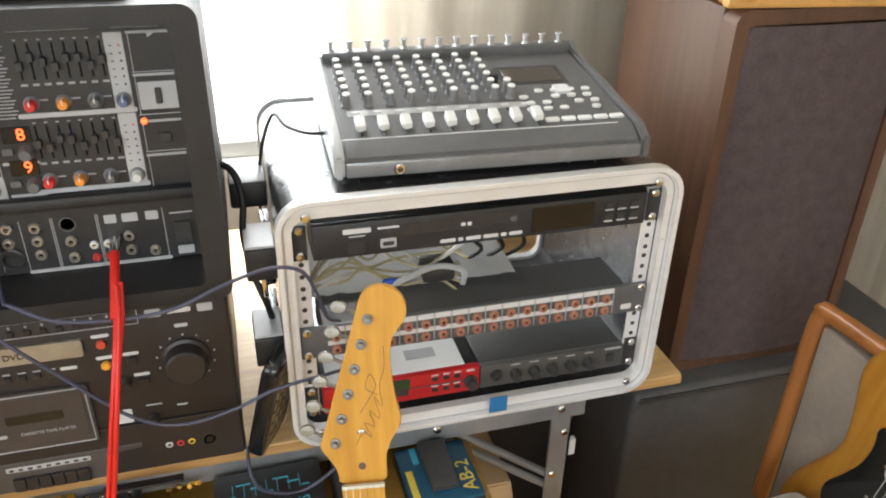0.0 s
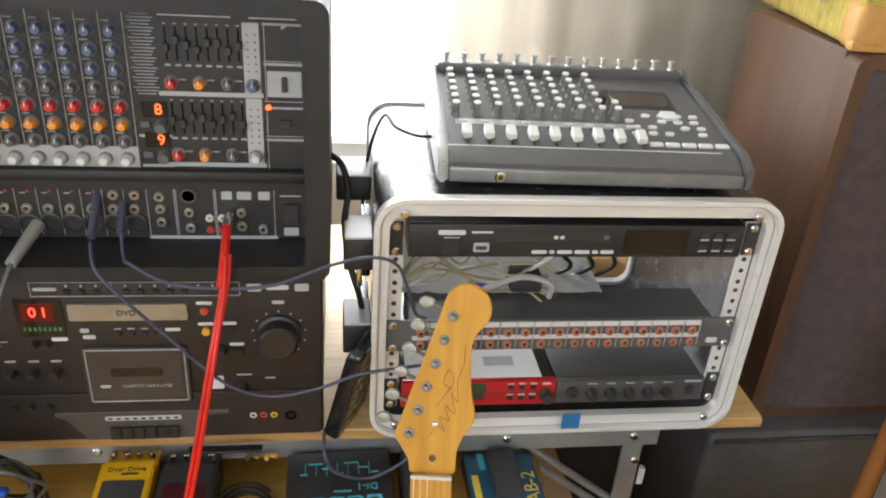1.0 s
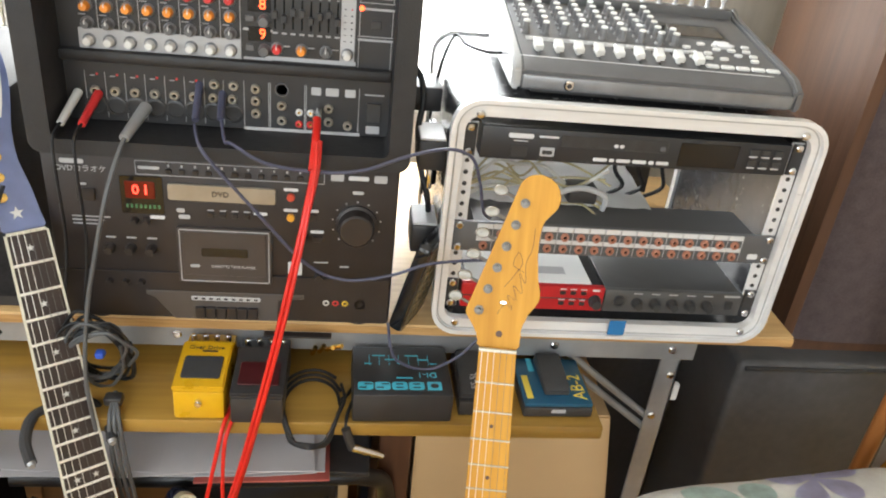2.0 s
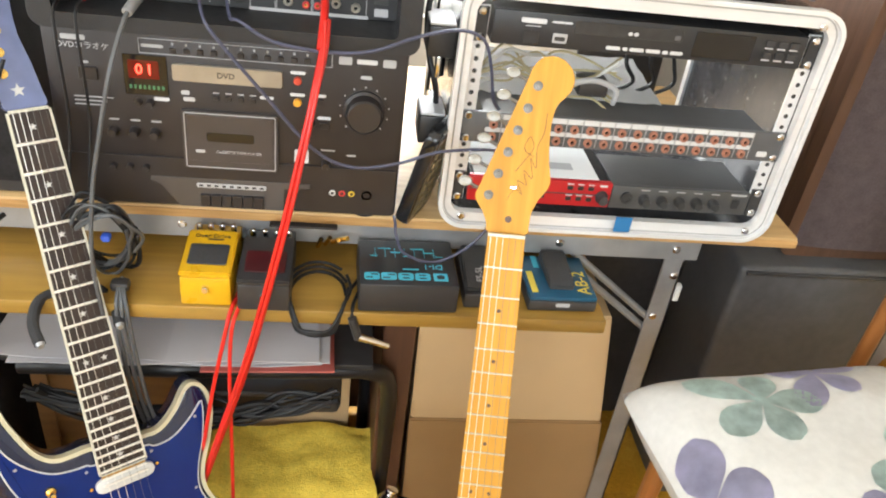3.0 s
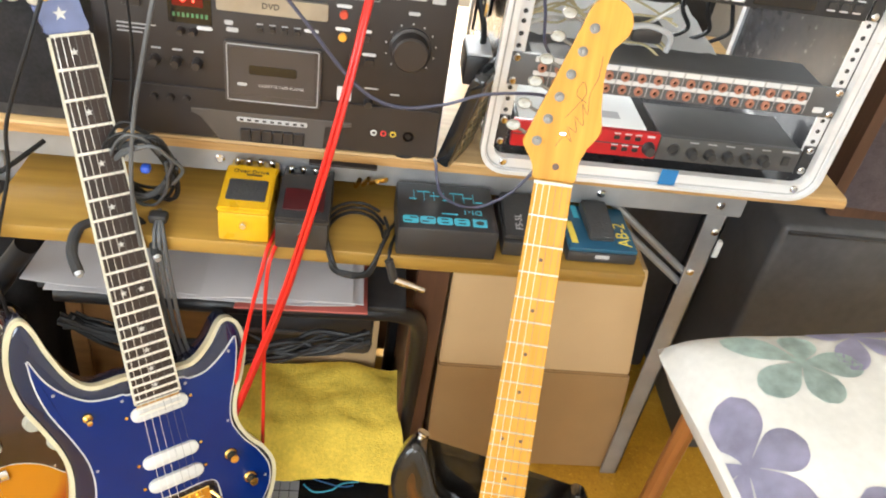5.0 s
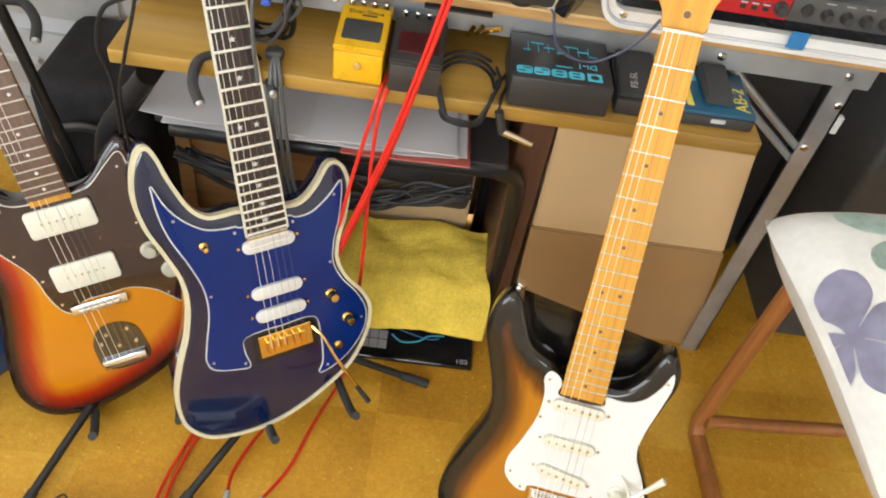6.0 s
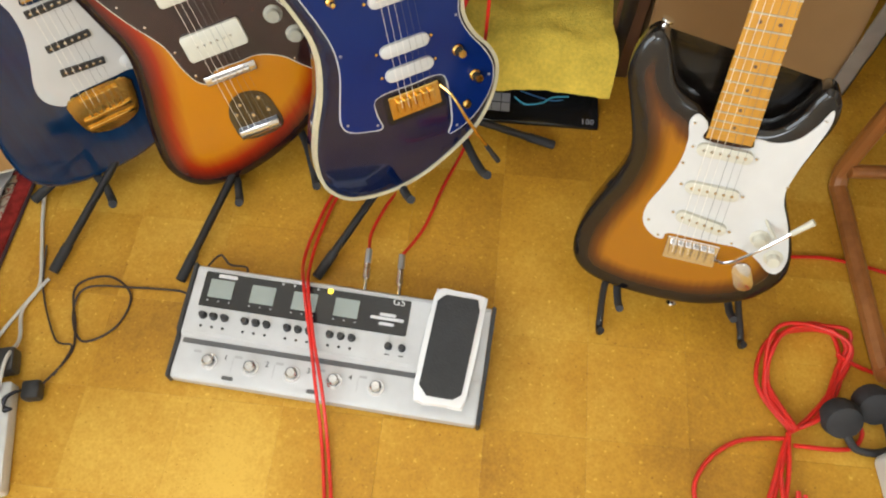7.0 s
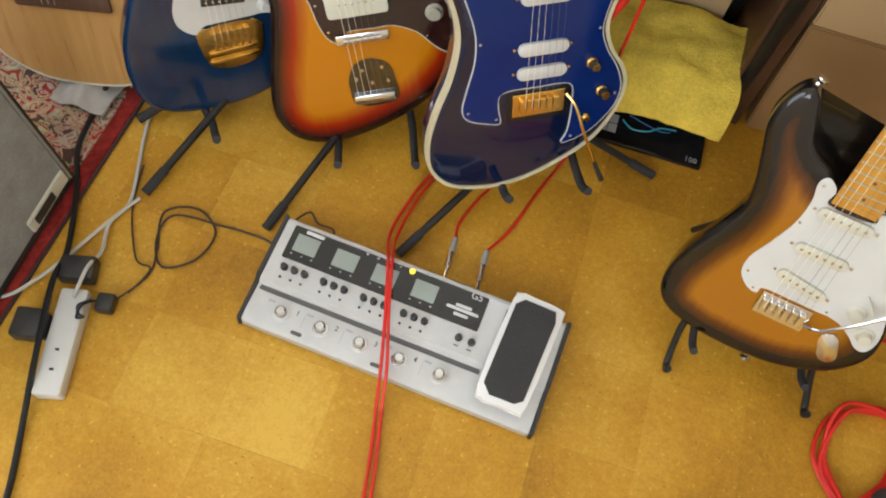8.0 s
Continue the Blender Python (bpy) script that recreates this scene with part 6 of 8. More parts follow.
for y, s in ((0.157, 0), (0.098, 0), (0.052, -6)):
    p = part("pickup", prism(rounded(0.066, 0.012, 0.002, 3), 0, 0.004, 0.0008, 1), BLACK, g, "black bladed pickup", at=Matrix.Translation((0, y, 0.0024)) @ Matrix.Rotation(radians(s), 4, 'Z'))
    for k in range(6):
        part("pole_piece", lathe([(0.0022, 0), (0, 0.0006)], 8), CHROME, p, at=(-0.026 + 0.0104 * k, 0, 0.004))
vintage_bridge(g, GOLD, w=0.082)
part("bridge_cover", smooth_plate([(-0.046, 0.008), (0.046, 0.008), (0.048, -0.03), (0.04, -0.06), (0.0, -0.072), (-0.04, -0.06), (-0.048, -0.03)], 0.0005, 0.0045, 0.0015, 3), GOLD, g, "gold plated bridge plate")
for yy in (-0.034, -0.05):
    part("bridge_bar", box(-0.04, yy - 0.003, 0.0045, 0.04, yy + 0.003, 0.0085, 0.0015), GOLD, g)
for k in range(6):
    part("saddle_screw", rod((-0.026 + 0.0104 * k, -0.03, 0.0065), (-0.026 + 0.0104 * k, -0.018, 0.0065), 0.0016, n=8), BRASS, g)
knobs(g, [(0.062, 0.03), (0.084, -0.008), (0.098, -0.04)], WHITE, 0.0105)

# -- natural acoustic guitar --
g = thing("acoustic_guitar", between((-1.385, -0.305, 0.190), (-1.475, -0.115, 0.790), 8), "natural spruce acoustic guitar standing by the wall", "guitar", "guitars on stands")
ACB = [(-0.03, 0.32), (-0.08, 0.315), (-0.125, 0.27), (-0.135, 0.21), (-0.115, 0.15), (-0.125, 0.09), (-0.175, 0.03), (-0.195, -0.04), (-0.165, -0.11), (-0.09, -0.15), (0.0, -0.158), (0.09, -0.15), (0.165, -0.11), (0.195, -0.04), (0.175, 0.03), (0.125, 0.09), (0.115, 0.15), (0.135, 0.21), (0.125, 0.27), (0.08, 0.315), (0.03, 0.32)]
ACB = [(x * 0.86, y) for x, y in ACB]
part("body", slab_body(ACB, 0.10, SPRUCE, ROSEB, 0.003), None, g, "spruce topped body")
part("binding", band(ACB, 0.003, -0.004, 0.0008, 5, -0.0006), CREAM, g)
part("sound_hole", lathe([(0.05, 0.0003), (0.0495, 0.0008), (0, 0.0008)], 32), GLOSSB, g, at=(0, 0.165, 0))
part("rosette", band([(0.055 * math.cos(a), 0.165 + 0.055 * math.sin(a)) for a in np.linspace(0, 2 * math.pi, 16, endpoint=False)], 0.004, 0.0003, 0.0009, 3), BLACK, g)
part("bridge", box(-0.08, -0.018, 0.0004, 0.08, 0.012, 0.008, 0.003), ROSEB, g)
neck(g, 20, ROSEB, None, heel_y=0.235)
strings(g)
part("headstock", smooth_plate([(-0.021, SCALE), (-0.035, SCALE + 0.03), (-0.036, SCALE + 0.18), (0.036, SCALE + 0.18), (0.035, SCALE + 0.03), (0.021, SCALE)], -0.012, 0.003, 0.001, 2), ROSEB, g)
# ---- guitar stands ----
FOAM = mat("black_foam", (0.028, 0.028, 0.03), 0.75, 0, 0.2, 100, 0.3, 500)
TUBE = mat("black_tube", (0.014, 0.014, 0.016), 0.4, 0.1, 0.15, 60)


def stand(hub, tip_front, tip_right, tip_left, yoke, cradle, face):
    """A tripod stand: three tubes, an upright with a padded yoke, and a padded fork under the body."""
    s = thing("guitar_stand", (hub[0], hub[1], 0.0), "black tubular tripod guitar stand with foam pads", "guitar stand", "guitar stands")
    o = Vector((hub[0], hub[1], 0))
    h = Vector(hub) - o
    for t in (tip_front, tip_right, tip_left):
        p = Vector(t) - o
        leg = part("leg", rod(h, p, 0.0068, n=12), TUBE, s)
        d = (p - h).normalized()
        part("rubber_foot", rod(p - d * 0.05, p, 0.0082, n=12), FOAM, leg)
    y = Vector(yoke) - o
    part("upright", rod(h, y, 0.008, n=12), TUBE, s)
    part("hub", rod(h - Vector((0, 0, 0.025)), h + Vector((0, 0, 0.025)), 0.016, n=16), BLACK, s)
    f = Vector(face).normalized()
    r = Vector((-f.y, f.x, 0))
    for q in (-1, 1):
        part("yoke_arm", tube([y, y + r * q * 0.032 + f * 0.008, y + r * q * 0.047 + f * 0.036 - Vector((0, 0, 0.012)), y + r * q * 0.046 + f * 0.07 - Vector((0, 0, 0.02))], 0.007, 10, 6), FOAM, s)
        part("yoke_tip", rod(y + r * q * 0.046 + f * 0.069 - Vector((0, 0, 0.02)), y + r * q * 0.0455 + f * 0.075 - Vector((0, 0, 0.0212)), 0.006, 0.004, 10), STEEL, s)
    c = Vector(cradle) - o
    for q in (-1, 1):
        part("cradle_arm", tube([h, c - f * 0.07 + r * q * 0.06, c + r * q * 0.065 - Vector((0, 0, 0.008)), c + f * 0.035 + r * q * 0.065, c + f * 0.055 + r * q * 0.065 + Vector((0, 0, 0.018))], 0.007, 10, 6), FOAM, s)
    return s


stand((-0.60, -0.15, 0.09), (-0.763, -0.453, 0.009), (-0.389, -0.147, 0.009), (-0.78, 0.05, 0.009), (-0.728, -0.085, 0.605), (-0.585, -0.27, 0.088), (0.45, -0.88, 0))
stand((-0.89, -0.12, 0.062), (-0.981, -0.482, 0.009), (-0.75, 0.06, 0.009), (-1.02, 0.08, 0.009), (-1.045, -0.03, 0.60), (-0.865, -0.275, 0.03), (0.35, -0.93, 0))
stand((-1.085, -0.15, 0.085), (-1.191, -0.489, 0.009), (-0.95, 0.02, 0.009), (-1.27, -0.36, 0.009), (-1.175, -0.125, 0.58), (-1.085, -0.30, 0.045), (0.6, -0.8, 0))

# low folding stand of the maple-necked guitar
s = thing("guitar_stand", (-0.20, -0.36, 0.0), "black low folding guitar stand with hooked feet", "guitar stand", "guitar stands")
for x in (-1, 1):
    part("leg", tube([(x * 0.06, 0.02, 0.30), (x * 0.085, -0.02, 0.17), (x * 0.10 - 0.005, -0.075, 0.075), (x * 0.11 + 0.006, -0.118, 0.012), (x * 0.11 + 0.006, -0.138, 0.009), (x * 0.11 + 0.006, -0.142, 0.022)], 0.0055, 10, 6), TUBE, s)
    part("support_arm", tube([(x * 0.085, -0.005, 0.13), (x * 0.085, -0.06, 0.062), (x * 0.085, -0.10, 0.056), (x * 0.085, -0.125, 0.072)], 0.006, 10, 6), FOAM, s)
    part("rear_leg", rod((x * 0.06, 0.02, 0.30), (x * 0.10, 0.13, 0.006), 0.0055, n=10), TUBE, s)
part("crossbar", rod((-0.06, 0.02, 0.30), (0.06, 0.02, 0.30), 0.006, n=10), TUBE, s)
# ---- multi-effect pedal on the floor ----
GW, GD = 0.464, 0.176
fxp = thing("effects_pedalboard", pose(-0.7125, -0.5715, 0.0, 0, 0, -3.2), "silver multi-effects floor pedal with small screens and a treadle", "effects pedal")
part("chassis", wedge(-GW / 2, GW / 2, [(-GD / 2, 0.004), (-GD / 2, 0.024), (-GD / 2 + 0.012, 0.029), (-0.026, 0.033), (-0.020, 0.041), (GD / 2 - 0.006, 0.056), (GD / 2, 0.052), (GD / 2, 0.004)], 0.002), SILVER, fxp, "silver painted chassis")
for s in (-1, 1):
    xs = sorted((s * (GW / 2 + 0.0005), s * (GW / 2 + 0.007)))
    ck = part("side_cheek", wedge(xs[0], xs[1], [(-GD / 2 - 0.001, 0.002), (-GD / 2 - 0.001, 0.027), (-0.024, 0.036), (-0.018, 0.044), (GD / 2 + 0.001, 0.059), (GD / 2 + 0.001, 0.002)], 0.0015), BLACK, fxp, "black side cheek")
    for y in (-0.06, 0.02, 0.07):
        part("side_screw", lathe([(0.003, 0), (0.0025, s * 0.001), (0, s * 0.0012)], 8, 'X'), CHROME, ck, at=(xs[1] if s > 0 else xs[0], y, 0.02))
gslope = math.atan2(0.015, GD / 2 - 0.006 + 0.020)
def gt(x, y):
    """A place on the sloping rear deck."""
    return Matrix.Translation((x, y, 0.041 + (y + 0.020) * math.tan(gslope) + 0.0003)) @ Matrix.Rotation(gslope, 4, 'X')
fslope = math.atan2(0.004, GD / 2 - 0.038)
def gf(x, y):
    return Matrix.Translation((x, y, 0.029 + (y + GD / 2 - 0.012) * math.tan(fslope) + 0.0003)) @ Matrix.Rotation(fslope, 4, 'X')
def gp(name, m, w, h, d, material, r=0.0015, lab=""):
    return part(name, prism(rounded(w, h, min(r, w / 2.01, h / 2.01), 3), 0, d, min(0.0004, d / 3), 1), material, fxp, lab, at=m)
def gx(f):
    return -GW / 2 + f * GW
gp("display_panel", gt(gx(0.385), 0.050), 0.325, 0.056, 0.0012, GLOSSB, 0.003, "glossy black display panel")
foots = mesh_of("foot_switch", lathe([(0.012, 0), (0.012, 0.0015), (0.0085, 0.002), (0.008, 0.009), (0.0085, 0.010), (0.0085, 0.013), (0.006, 0.0155), (0, 0.016)], 18), mat("polished_nickel", (0.62, 0.62, 0.62), 0.2, 0.95))
smallk = mesh_of("knob", lathe([(0.006, 0), (0.006, 0.003), (0.0048, 0.0045), (0.0044, 0.012), (0, 0.0125)], 14), BLACK)
dot = mesh_of("button", lathe([(0.0022, 0), (0.002, 0.0015), (0, 0.0016)], 10), BLACK)
for k in range(4):
    x = gx(0.098 + 0.1425 * k)
    gp("screen", gt(x, 0.052) @ Matrix.Translation((0, 0, 0.0012)), 0.038, 0.029, 0.0006, LCD, 0.001, "grey liquid crystal screen")
    for j in range(3):
        part("knob", smallk, None, fxp, at=gt(x - 0.017 + 0.017 * j, 0.008))
        part("button", dot, None, fxp, at=gt(x - 0.017 + 0.017 * j, -0.008))
        gp("print_bar", gt(x - 0.017 + 0.017 * j, 0.0325) @ Matrix.Translation((0, 0, 0.0012)), 0.003, 0.002, 0.0003, GREY)
for x in (0.685, 0.73):
    part("knob", smallk, None, fxp, at=gt(gx(x), 0.004))
    gp("print_bar", gt(gx(x), -0.008), 0.008, 0.002, 0.0003, MGREY)
gp("groove", gf(gx(0.40), -0.031) @ Matrix.Translation((0, 0, 0.0004)), 0.36, 0.008, 0.001, MGREY)
for k in range(5):
    x = gx(0.118 + 0.138 * k)
    part("foot_switch", foots, None, fxp, "chrome foot switch", at=gf(x, -0.058))
    gp("switch_ring", gf(x, -0.058), 0.028, 0.028, 0.0005, LGREY, 0.0139)
    part("hex_nut", lathe([(0.0098, 0.0004), (0.0098, 0.004), (0.009, 0.0046), (0.0078, 0.0046)], 6), STEEL, fxp, "steel hexagon nut", at=gf(x, -0.058), smooth=False)
    if k < 4:
        words("switch_number", str(k + 1), 0.012, BLACK, fxp, gf(x + 0.023, -0.049) @ Matrix.Translation((0, 0, 0.0004)))
        gp("divider", gf(x + 0.035, -0.058), 0.0008, 0.022, 0.0004, GREY)
    gp("print_bar", gf(x - 0.022, -0.045), 0.012, 0.004, 0.0003, GREY)
for x in (0.19, 0.47):
    gp("pill", gf(gx(x), -0.079), 0.018, 0.006, 0.001, MGREY, 0.003)
gp("logo_bar", gt(gx(0.112), 0.0725) @ Matrix.Translation((0, 0, 0.0012)), 0.03, 0.006, 0.0004, LGREY)
words("model_mark", "G5", 0.016, LGREY, fxp, gt(gx(0.695), 0.073) @ Matrix.Translation((0, 0, 0.0015)))
for k, (w, dy) in enumerate(((0.026, 0.006), (0.052, 0.0), (0.024, -0.008))):
    gp("emblem", gt(gx(0.665), 0.045 + dy) @ Matrix.Translation((0, 0, 0.0012)), w, 0.005, 0.0004, LGREY, 0.0025)
part("lamp", lathe([(0.0045, 0), (0.004, 0.002), (0, 0.003)], 12), LEDYELLOW, fxp, "lit yellow lamp", at=gt(gx(0.462), 0.0745) @ Matrix.Translation((0, 0, 0.0012)))
for k in range(5):
    gp("print_bar", gt(gx(0.30 + 0.04 * k), 0.0745) @ Matrix.Translation((0, 0, 0.0012)), 0.004, 0.004, 0.0004, GREY, 0.002)
trd = [(gx(0.872) + x, y) for x, y in ((-0.036, -0.062), (-0.020, -0.078), (0.026, -0.078), (0.040, -0.068), (0.050, 0.078), (0.044, 0.097), (-0.016, 0.099), (-0.030, 0.086))]
tr = part("treadle", prism([(p[0], p[1]) for p in spline([(x, y, 0) for x, y in trd], 3, True)], 0.058, 0.070, 0.003, 2), mat("bright_white_plastic", (0.82, 0.82, 0.82), 0.4, 0, 0.04, 25), fxp, "white treadle")
part("treadle_pad", prism([((x - gx(0.872) - 0.004) * 0.82 + gx(0.872) + 0.004, (y - 0.01) * 0.91 + 0.01) for x, y in trd], 0.070, 0.0725, 0.001, 1), RUBBER, tr, "black rubber pad")
part("treadle_base", box(gx(0.80), -0.06, 0.030, gx(0.95), 0.07, 0.058), BLACK, fxp)

# ---- pedals on the low shelf ----
def compact(name, at, w, d, h, body, pad_m, label, rot=0.0):
    """A compact pedal: base, sloping treadle with a rubber pad, thumb screw and small knobs at the back."""
    o = thing(name, pose(*at, 0, 0, rot), label, "effects pedal")
    part("base", box(-w / 2, -d / 2, 0.0015, w / 2, d / 2, h * 0.72, 0.003), body, o)
    t = part("treadle", wedge(-w / 2 - 0.0005, w / 2 + 0.0005, [(-d / 2 - 0.001, h * 0.725), (-d / 2 - 0.001, h * 0.85), (d * 0.22, h), (d * 0.22, h * 0.725)], 0.002), body, o)
    a = math.atan2(h * 0.15, d * 0.72)
    m = Matrix.Translation((0, -d * 0.205, h * 0.912)) @ Matrix.Rotation(a, 4, 'X')
    part("rubber_pad", prism(rounded(w * 0.78, d * 0.34, 0.003, 3), 0, 0.0016, 0.0005, 1), pad_m, t, "black rubber pad", at=m)
    part("thumb_screw", lathe([(0.005, 0), (0.005, -0.004), (0.004, -0.006), (0, -0.006)], 14, 'Y'), CHROME, o, at=(0, -d / 2, h * 0.46))
    part("rear_deck", box(-w / 2, d * 0.22 + 0.001, h * 0.5, w / 2, d / 2, h * 0.8, 0.002), body, o)
    km = mesh_of("knob", lathe([(0.0042, 0), (0.004, 0.009), (0.003, 0.011), (0, 0.011)], 12), CHROME)
    for k in range(4):
        part("knob", km, None, o, at=(-w * 0.36 + w * 0.24 * k, d * 0.36, h * 0.8))
    return o, t, m
od, odt, odm = compact("overdrive_pedal", (-0.551, -0.048, SH), 0.063, 0.12, 0.062, YELLOWP, RUBBER, "bright yellow overdrive pedal with a black rubber pad on the shelf")
words("pedal_words", "Over Drive", 0.0098, BLACK, odt, odm @ Matrix.Translation((0, 0.0375, 0.0004)))
part("print_bar", prism(rounded(0.02, 0.003, 0.001, 2), 0, 0.0004), BLACK, odt, at=odm @ Matrix.Translation((0.005, 0.0305, 0.0004)))
# black pedal; the pad's dark red is a reflection put into its colour
rp, _, _ = compact("dark_red_pedal", (-0.478, -0.053, SH), 0.066, 0.125, 0.058, BLACK, mat("red_reflection_pad", (0.055, 0.006, 0.008), 0.3), "black effects pedal with a red reflection painted on its pad, behind the red cables")
di = thing("direct_box", pose(-0.292, -0.054, SH, 0, 0, 1.5), "black metal direct box with pale blue lettering on the shelf", "direct box")
part("housing", box(-0.066, -0.053, 0.001, 0.066, 0.055, 0.046, 0.003), PANEL, di)
top = Matrix.Translation((0, 0, 0.0462)) @ Matrix.Rotation(math.pi, 4, 'Z')
for k in range(4):
    part("logo_block", prism(rounded(0.0205, 0.016, 0.004, 3), 0, 0.0005), CYANP, di, "pale blue logo block", at=top @ Matrix.Translation((-0.018 + 0.0225 * k, 0.034, 0)))
    for q in (-1, 1):
        part("logo_gap", prism(rounded(0.010, 0.0026, 0.001, 2), 0.0005, 0.0007), PANEL, di, at=top @ Matrix.Translation((-0.018 + 0.0225 * k + 0.0035 * q * (1 if k > 1 else 0), 0.034 + 0.0036 * q, 0)))
part("logo_block", prism(rounded(0.019, 0.017, 0.001, 3), 0, 0.0005), CYANP, di, at=top @ Matrix.Translation((-0.042, 0.034, 0)))
part("logo_gap", prism(rounded(0.011, 0.009, 0.004, 3), 0.0005, 0.0007), PANEL, di, at=top @ Matrix.Translation((-0.042, 0.034, 0)))
words("model_mark", "DI-1", 0.015, CYANP, di, top @ Matrix.Translation((-0.034, 0.010, 0)))
part("print_bar", prism(rounded(0.022, 0.0025, 0.001, 2), 0, 0.0004), CYANP, di, at=top @ Matrix.Translation((-0.003, 0.017, 0)))
for k in range(7):
    part("print_bar", prism(rounded(0.01 + 0.004 * (k % 3), 0.0022, 0.001, 2), 0, 0.0004), CYANP, di, at=top @ Matrix.Translation((-0.045 + 0.015 * k, -0.014 - 0.009 * (k % 3), 0)))
    part("print_line", prism(rounded(0.0008, 0.022, 0.0003, 2), 0, 0.0004), CYANP, di, at=top @ Matrix.Translation((-0.038 + 0.0135 * k, -0.022, 0)))
fs = thing("foot_switch_unit", pose(-0.186, -0.036, SH, 0, 0, 0), "small black latching foot switch on the shelf", "foot switch")
part("base", box(-0.028, -0.056, 0.001, 0.028, 0.058, 0.024, 0.003), BLACK, fs)
part("treadle", wedge(-0.026, 0.026, [(-0.05, 0.0245), (-0.05, 0.030), (0.04, 0.042), (0.04, 0.0245)], 0.002), RUBBER, fs)
words("model_mark", "FS-5L", 0.014, GREY, fs, Matrix.Translation((-0.005, -0.022, 0.0348)) @ Matrix.Rotation(math.atan2(0.012, 0.09), 4, 'X') @ Matrix.Rotation(radians(90), 4, 'Z'))
ab = thing("selector_pedal", pose(-0.076, -0.040, SH, 0, 0, 1), "flat blue selector pedal with a black foot plate", "effects pedal")
part("base", box(-0.049, -0.052, 0.001, 0.049, 0.052, 0.018, 0.003), BLACK, ab)
part("top_plate", box(-0.048, -0.051, 0.0181, 0.048, 0.051, 0.024, 0.0015), BLUEP, ab, "dark teal blue top")
part("foot_plate", wedge(-0.018, 0.018, [(-0.034, 0.0242), (-0.034, 0.030), (-0.022, 0.037), (0.042, 0.042), (0.046, 0.0242)], 0.002), RUBBER, ab, "black rubber foot plate")
words("model_mark", "AB-2", 0.027, YELP, ab, Matrix.Translation((0.034, -0.014, 0.0242)) @ Matrix.Rotation(radians(90), 4, 'Z'))
part("stripe", box(-0.043, -0.04, 0.0241, -0.034, 0.01, 0.0246), YELP, ab)
part("print_bar", box(-0.029, 0.02, 0.0241, -0.021, 0.05, 0.0246), CYANP, ab)
part("name_plate", plate(0.02, 0.006, 0.0006), GREY, ab, at=(0.0, -0.0522, 0.012))
# ---- cardboard box, towel, papers and cart under the table ----
cb = thing("cardboard_box", (-0.075, 0.17, 0.0), "tall plain brown cardboard box on the floor under the shelf", "box")
def carton(z0, z1, l0, l1, r0, r1, y0, y1):
    """A carton whose breadth changes from its foot to its top."""
    bm = box(0, y0, z0, 1, y1, z1)
    for v in bm.verts:
        low = v.co.z < (z0 + z1) / 2
        v.co.x = (l0 if low else l1) if v.co.x < 0.5 else (r0 if low else r1)
    bmesh.ops.bevel(bm, geom=bm.edges[:], offset=0.003, segments=2, affect='EDGES')
    return bm
part("side", carton(0.262, 0.50, -0.172, -0.176, 0.172, 0.136, -0.135, 0.12), CARD, cb)
# lower part in a darker brown than the sides above it
part("flap", carton(0.0, 0.262, -0.166, -0.1735, 0.206, 0.174, -0.1375, 0.1215), CARDD, cb, "folded lower part of the box, in darker brown")
crt = thing("folding_cart", (-0.58, 0.10, 0.0), "black tubular folding cart with a flat tray under the shelf", "cart")
part("tray", box(-0.27, -0.15, 0.448, 0.255, 0.16, 0.458, 0.003), BLACK, crt)
part("tube_frame", tube([(0.292, -0.06, 0.0), (0.292, -0.065, 0.20), (0.286, -0.085, 0.36), (0.25, -0.12, 0.42), (0.18, -0.135, 0.434), (0.0, -0.14, 0.434), (-0.25, -0.14, 0.434)], 0.014, 12, 8), TUBE, crt)
part("tube_frame", tube([(0.262, 0.15, 0.0), (0.262, 0.15, 0.35), (0.25, 0.15, 0.42), (0.1, 0.15, 0.435), (-0.25, 0.15, 0.435)], 0.012, 12, 8), TUBE, crt)
part("tube_frame", tube([(-0.268, -0.155, 0.530), (-0.282, -0.155, 0.51), (-0.31, -0.155, 0.47), (-0.35, -0.155, 0.39), (-0.37, -0.15, 0.2), (-0.37, -0.14, 0.0)], 0.016, 12, 8), TUBE, crt)
part("lower_shelf", box(-0.05, -0.06, 0.330, 0.21, 0.15, 0.342, 0.003), BLACK, crt)
gb = thing("black_gear_box", (-0.56, 0.10, 0.342), "black boxy audio gear lying on the cart", "audio gear")
part("body", box(-0.045, -0.14, 0.0, 0.19, 0.04, 0.084, 0.012), PANEL, gb)
part("ridge", box(-0.035, -0.1425, 0.04, 0.17, -0.139, 0.048, 0.001), MGREY, gb)
wb = thing("wooden_crate", (-0.755, 0.11, 0.0), "brown wooden crate of broad boards on the floor", "crate")
CRATE = wood("mid_brown_wood", (0.26, 0.13, 0.048), (0.17, 0.08, 0.028), 0.5, 7)
for z0, z1 in ((0.0, 0.118), (0.121, 0.238), (0.241, 0.352)):
    part("board", box(-0.122, -0.034, z0, 0.12, -0.022, z1, 0.002), CRATE, wb)
part("carcass", box(-0.116, -0.0215, 0.0, 0.114, 0.04, 0.345, 0.002), DARKWOOD, wb)
part("batten", box(-0.116, -0.042, 0.02, -0.092, -0.0342, 0.335, 0.002), CRATE, wb)
lbx = thing("flat_cardboard_box", (-0.49, 0.205, 0.0), "flat pale brown cardboard box on the floor", "box")
part("carton", box(-0.14, -0.05, 0.0, 0.14, 0.04, 0.300, 0.003), CARD, lbx)
random.seed(11)
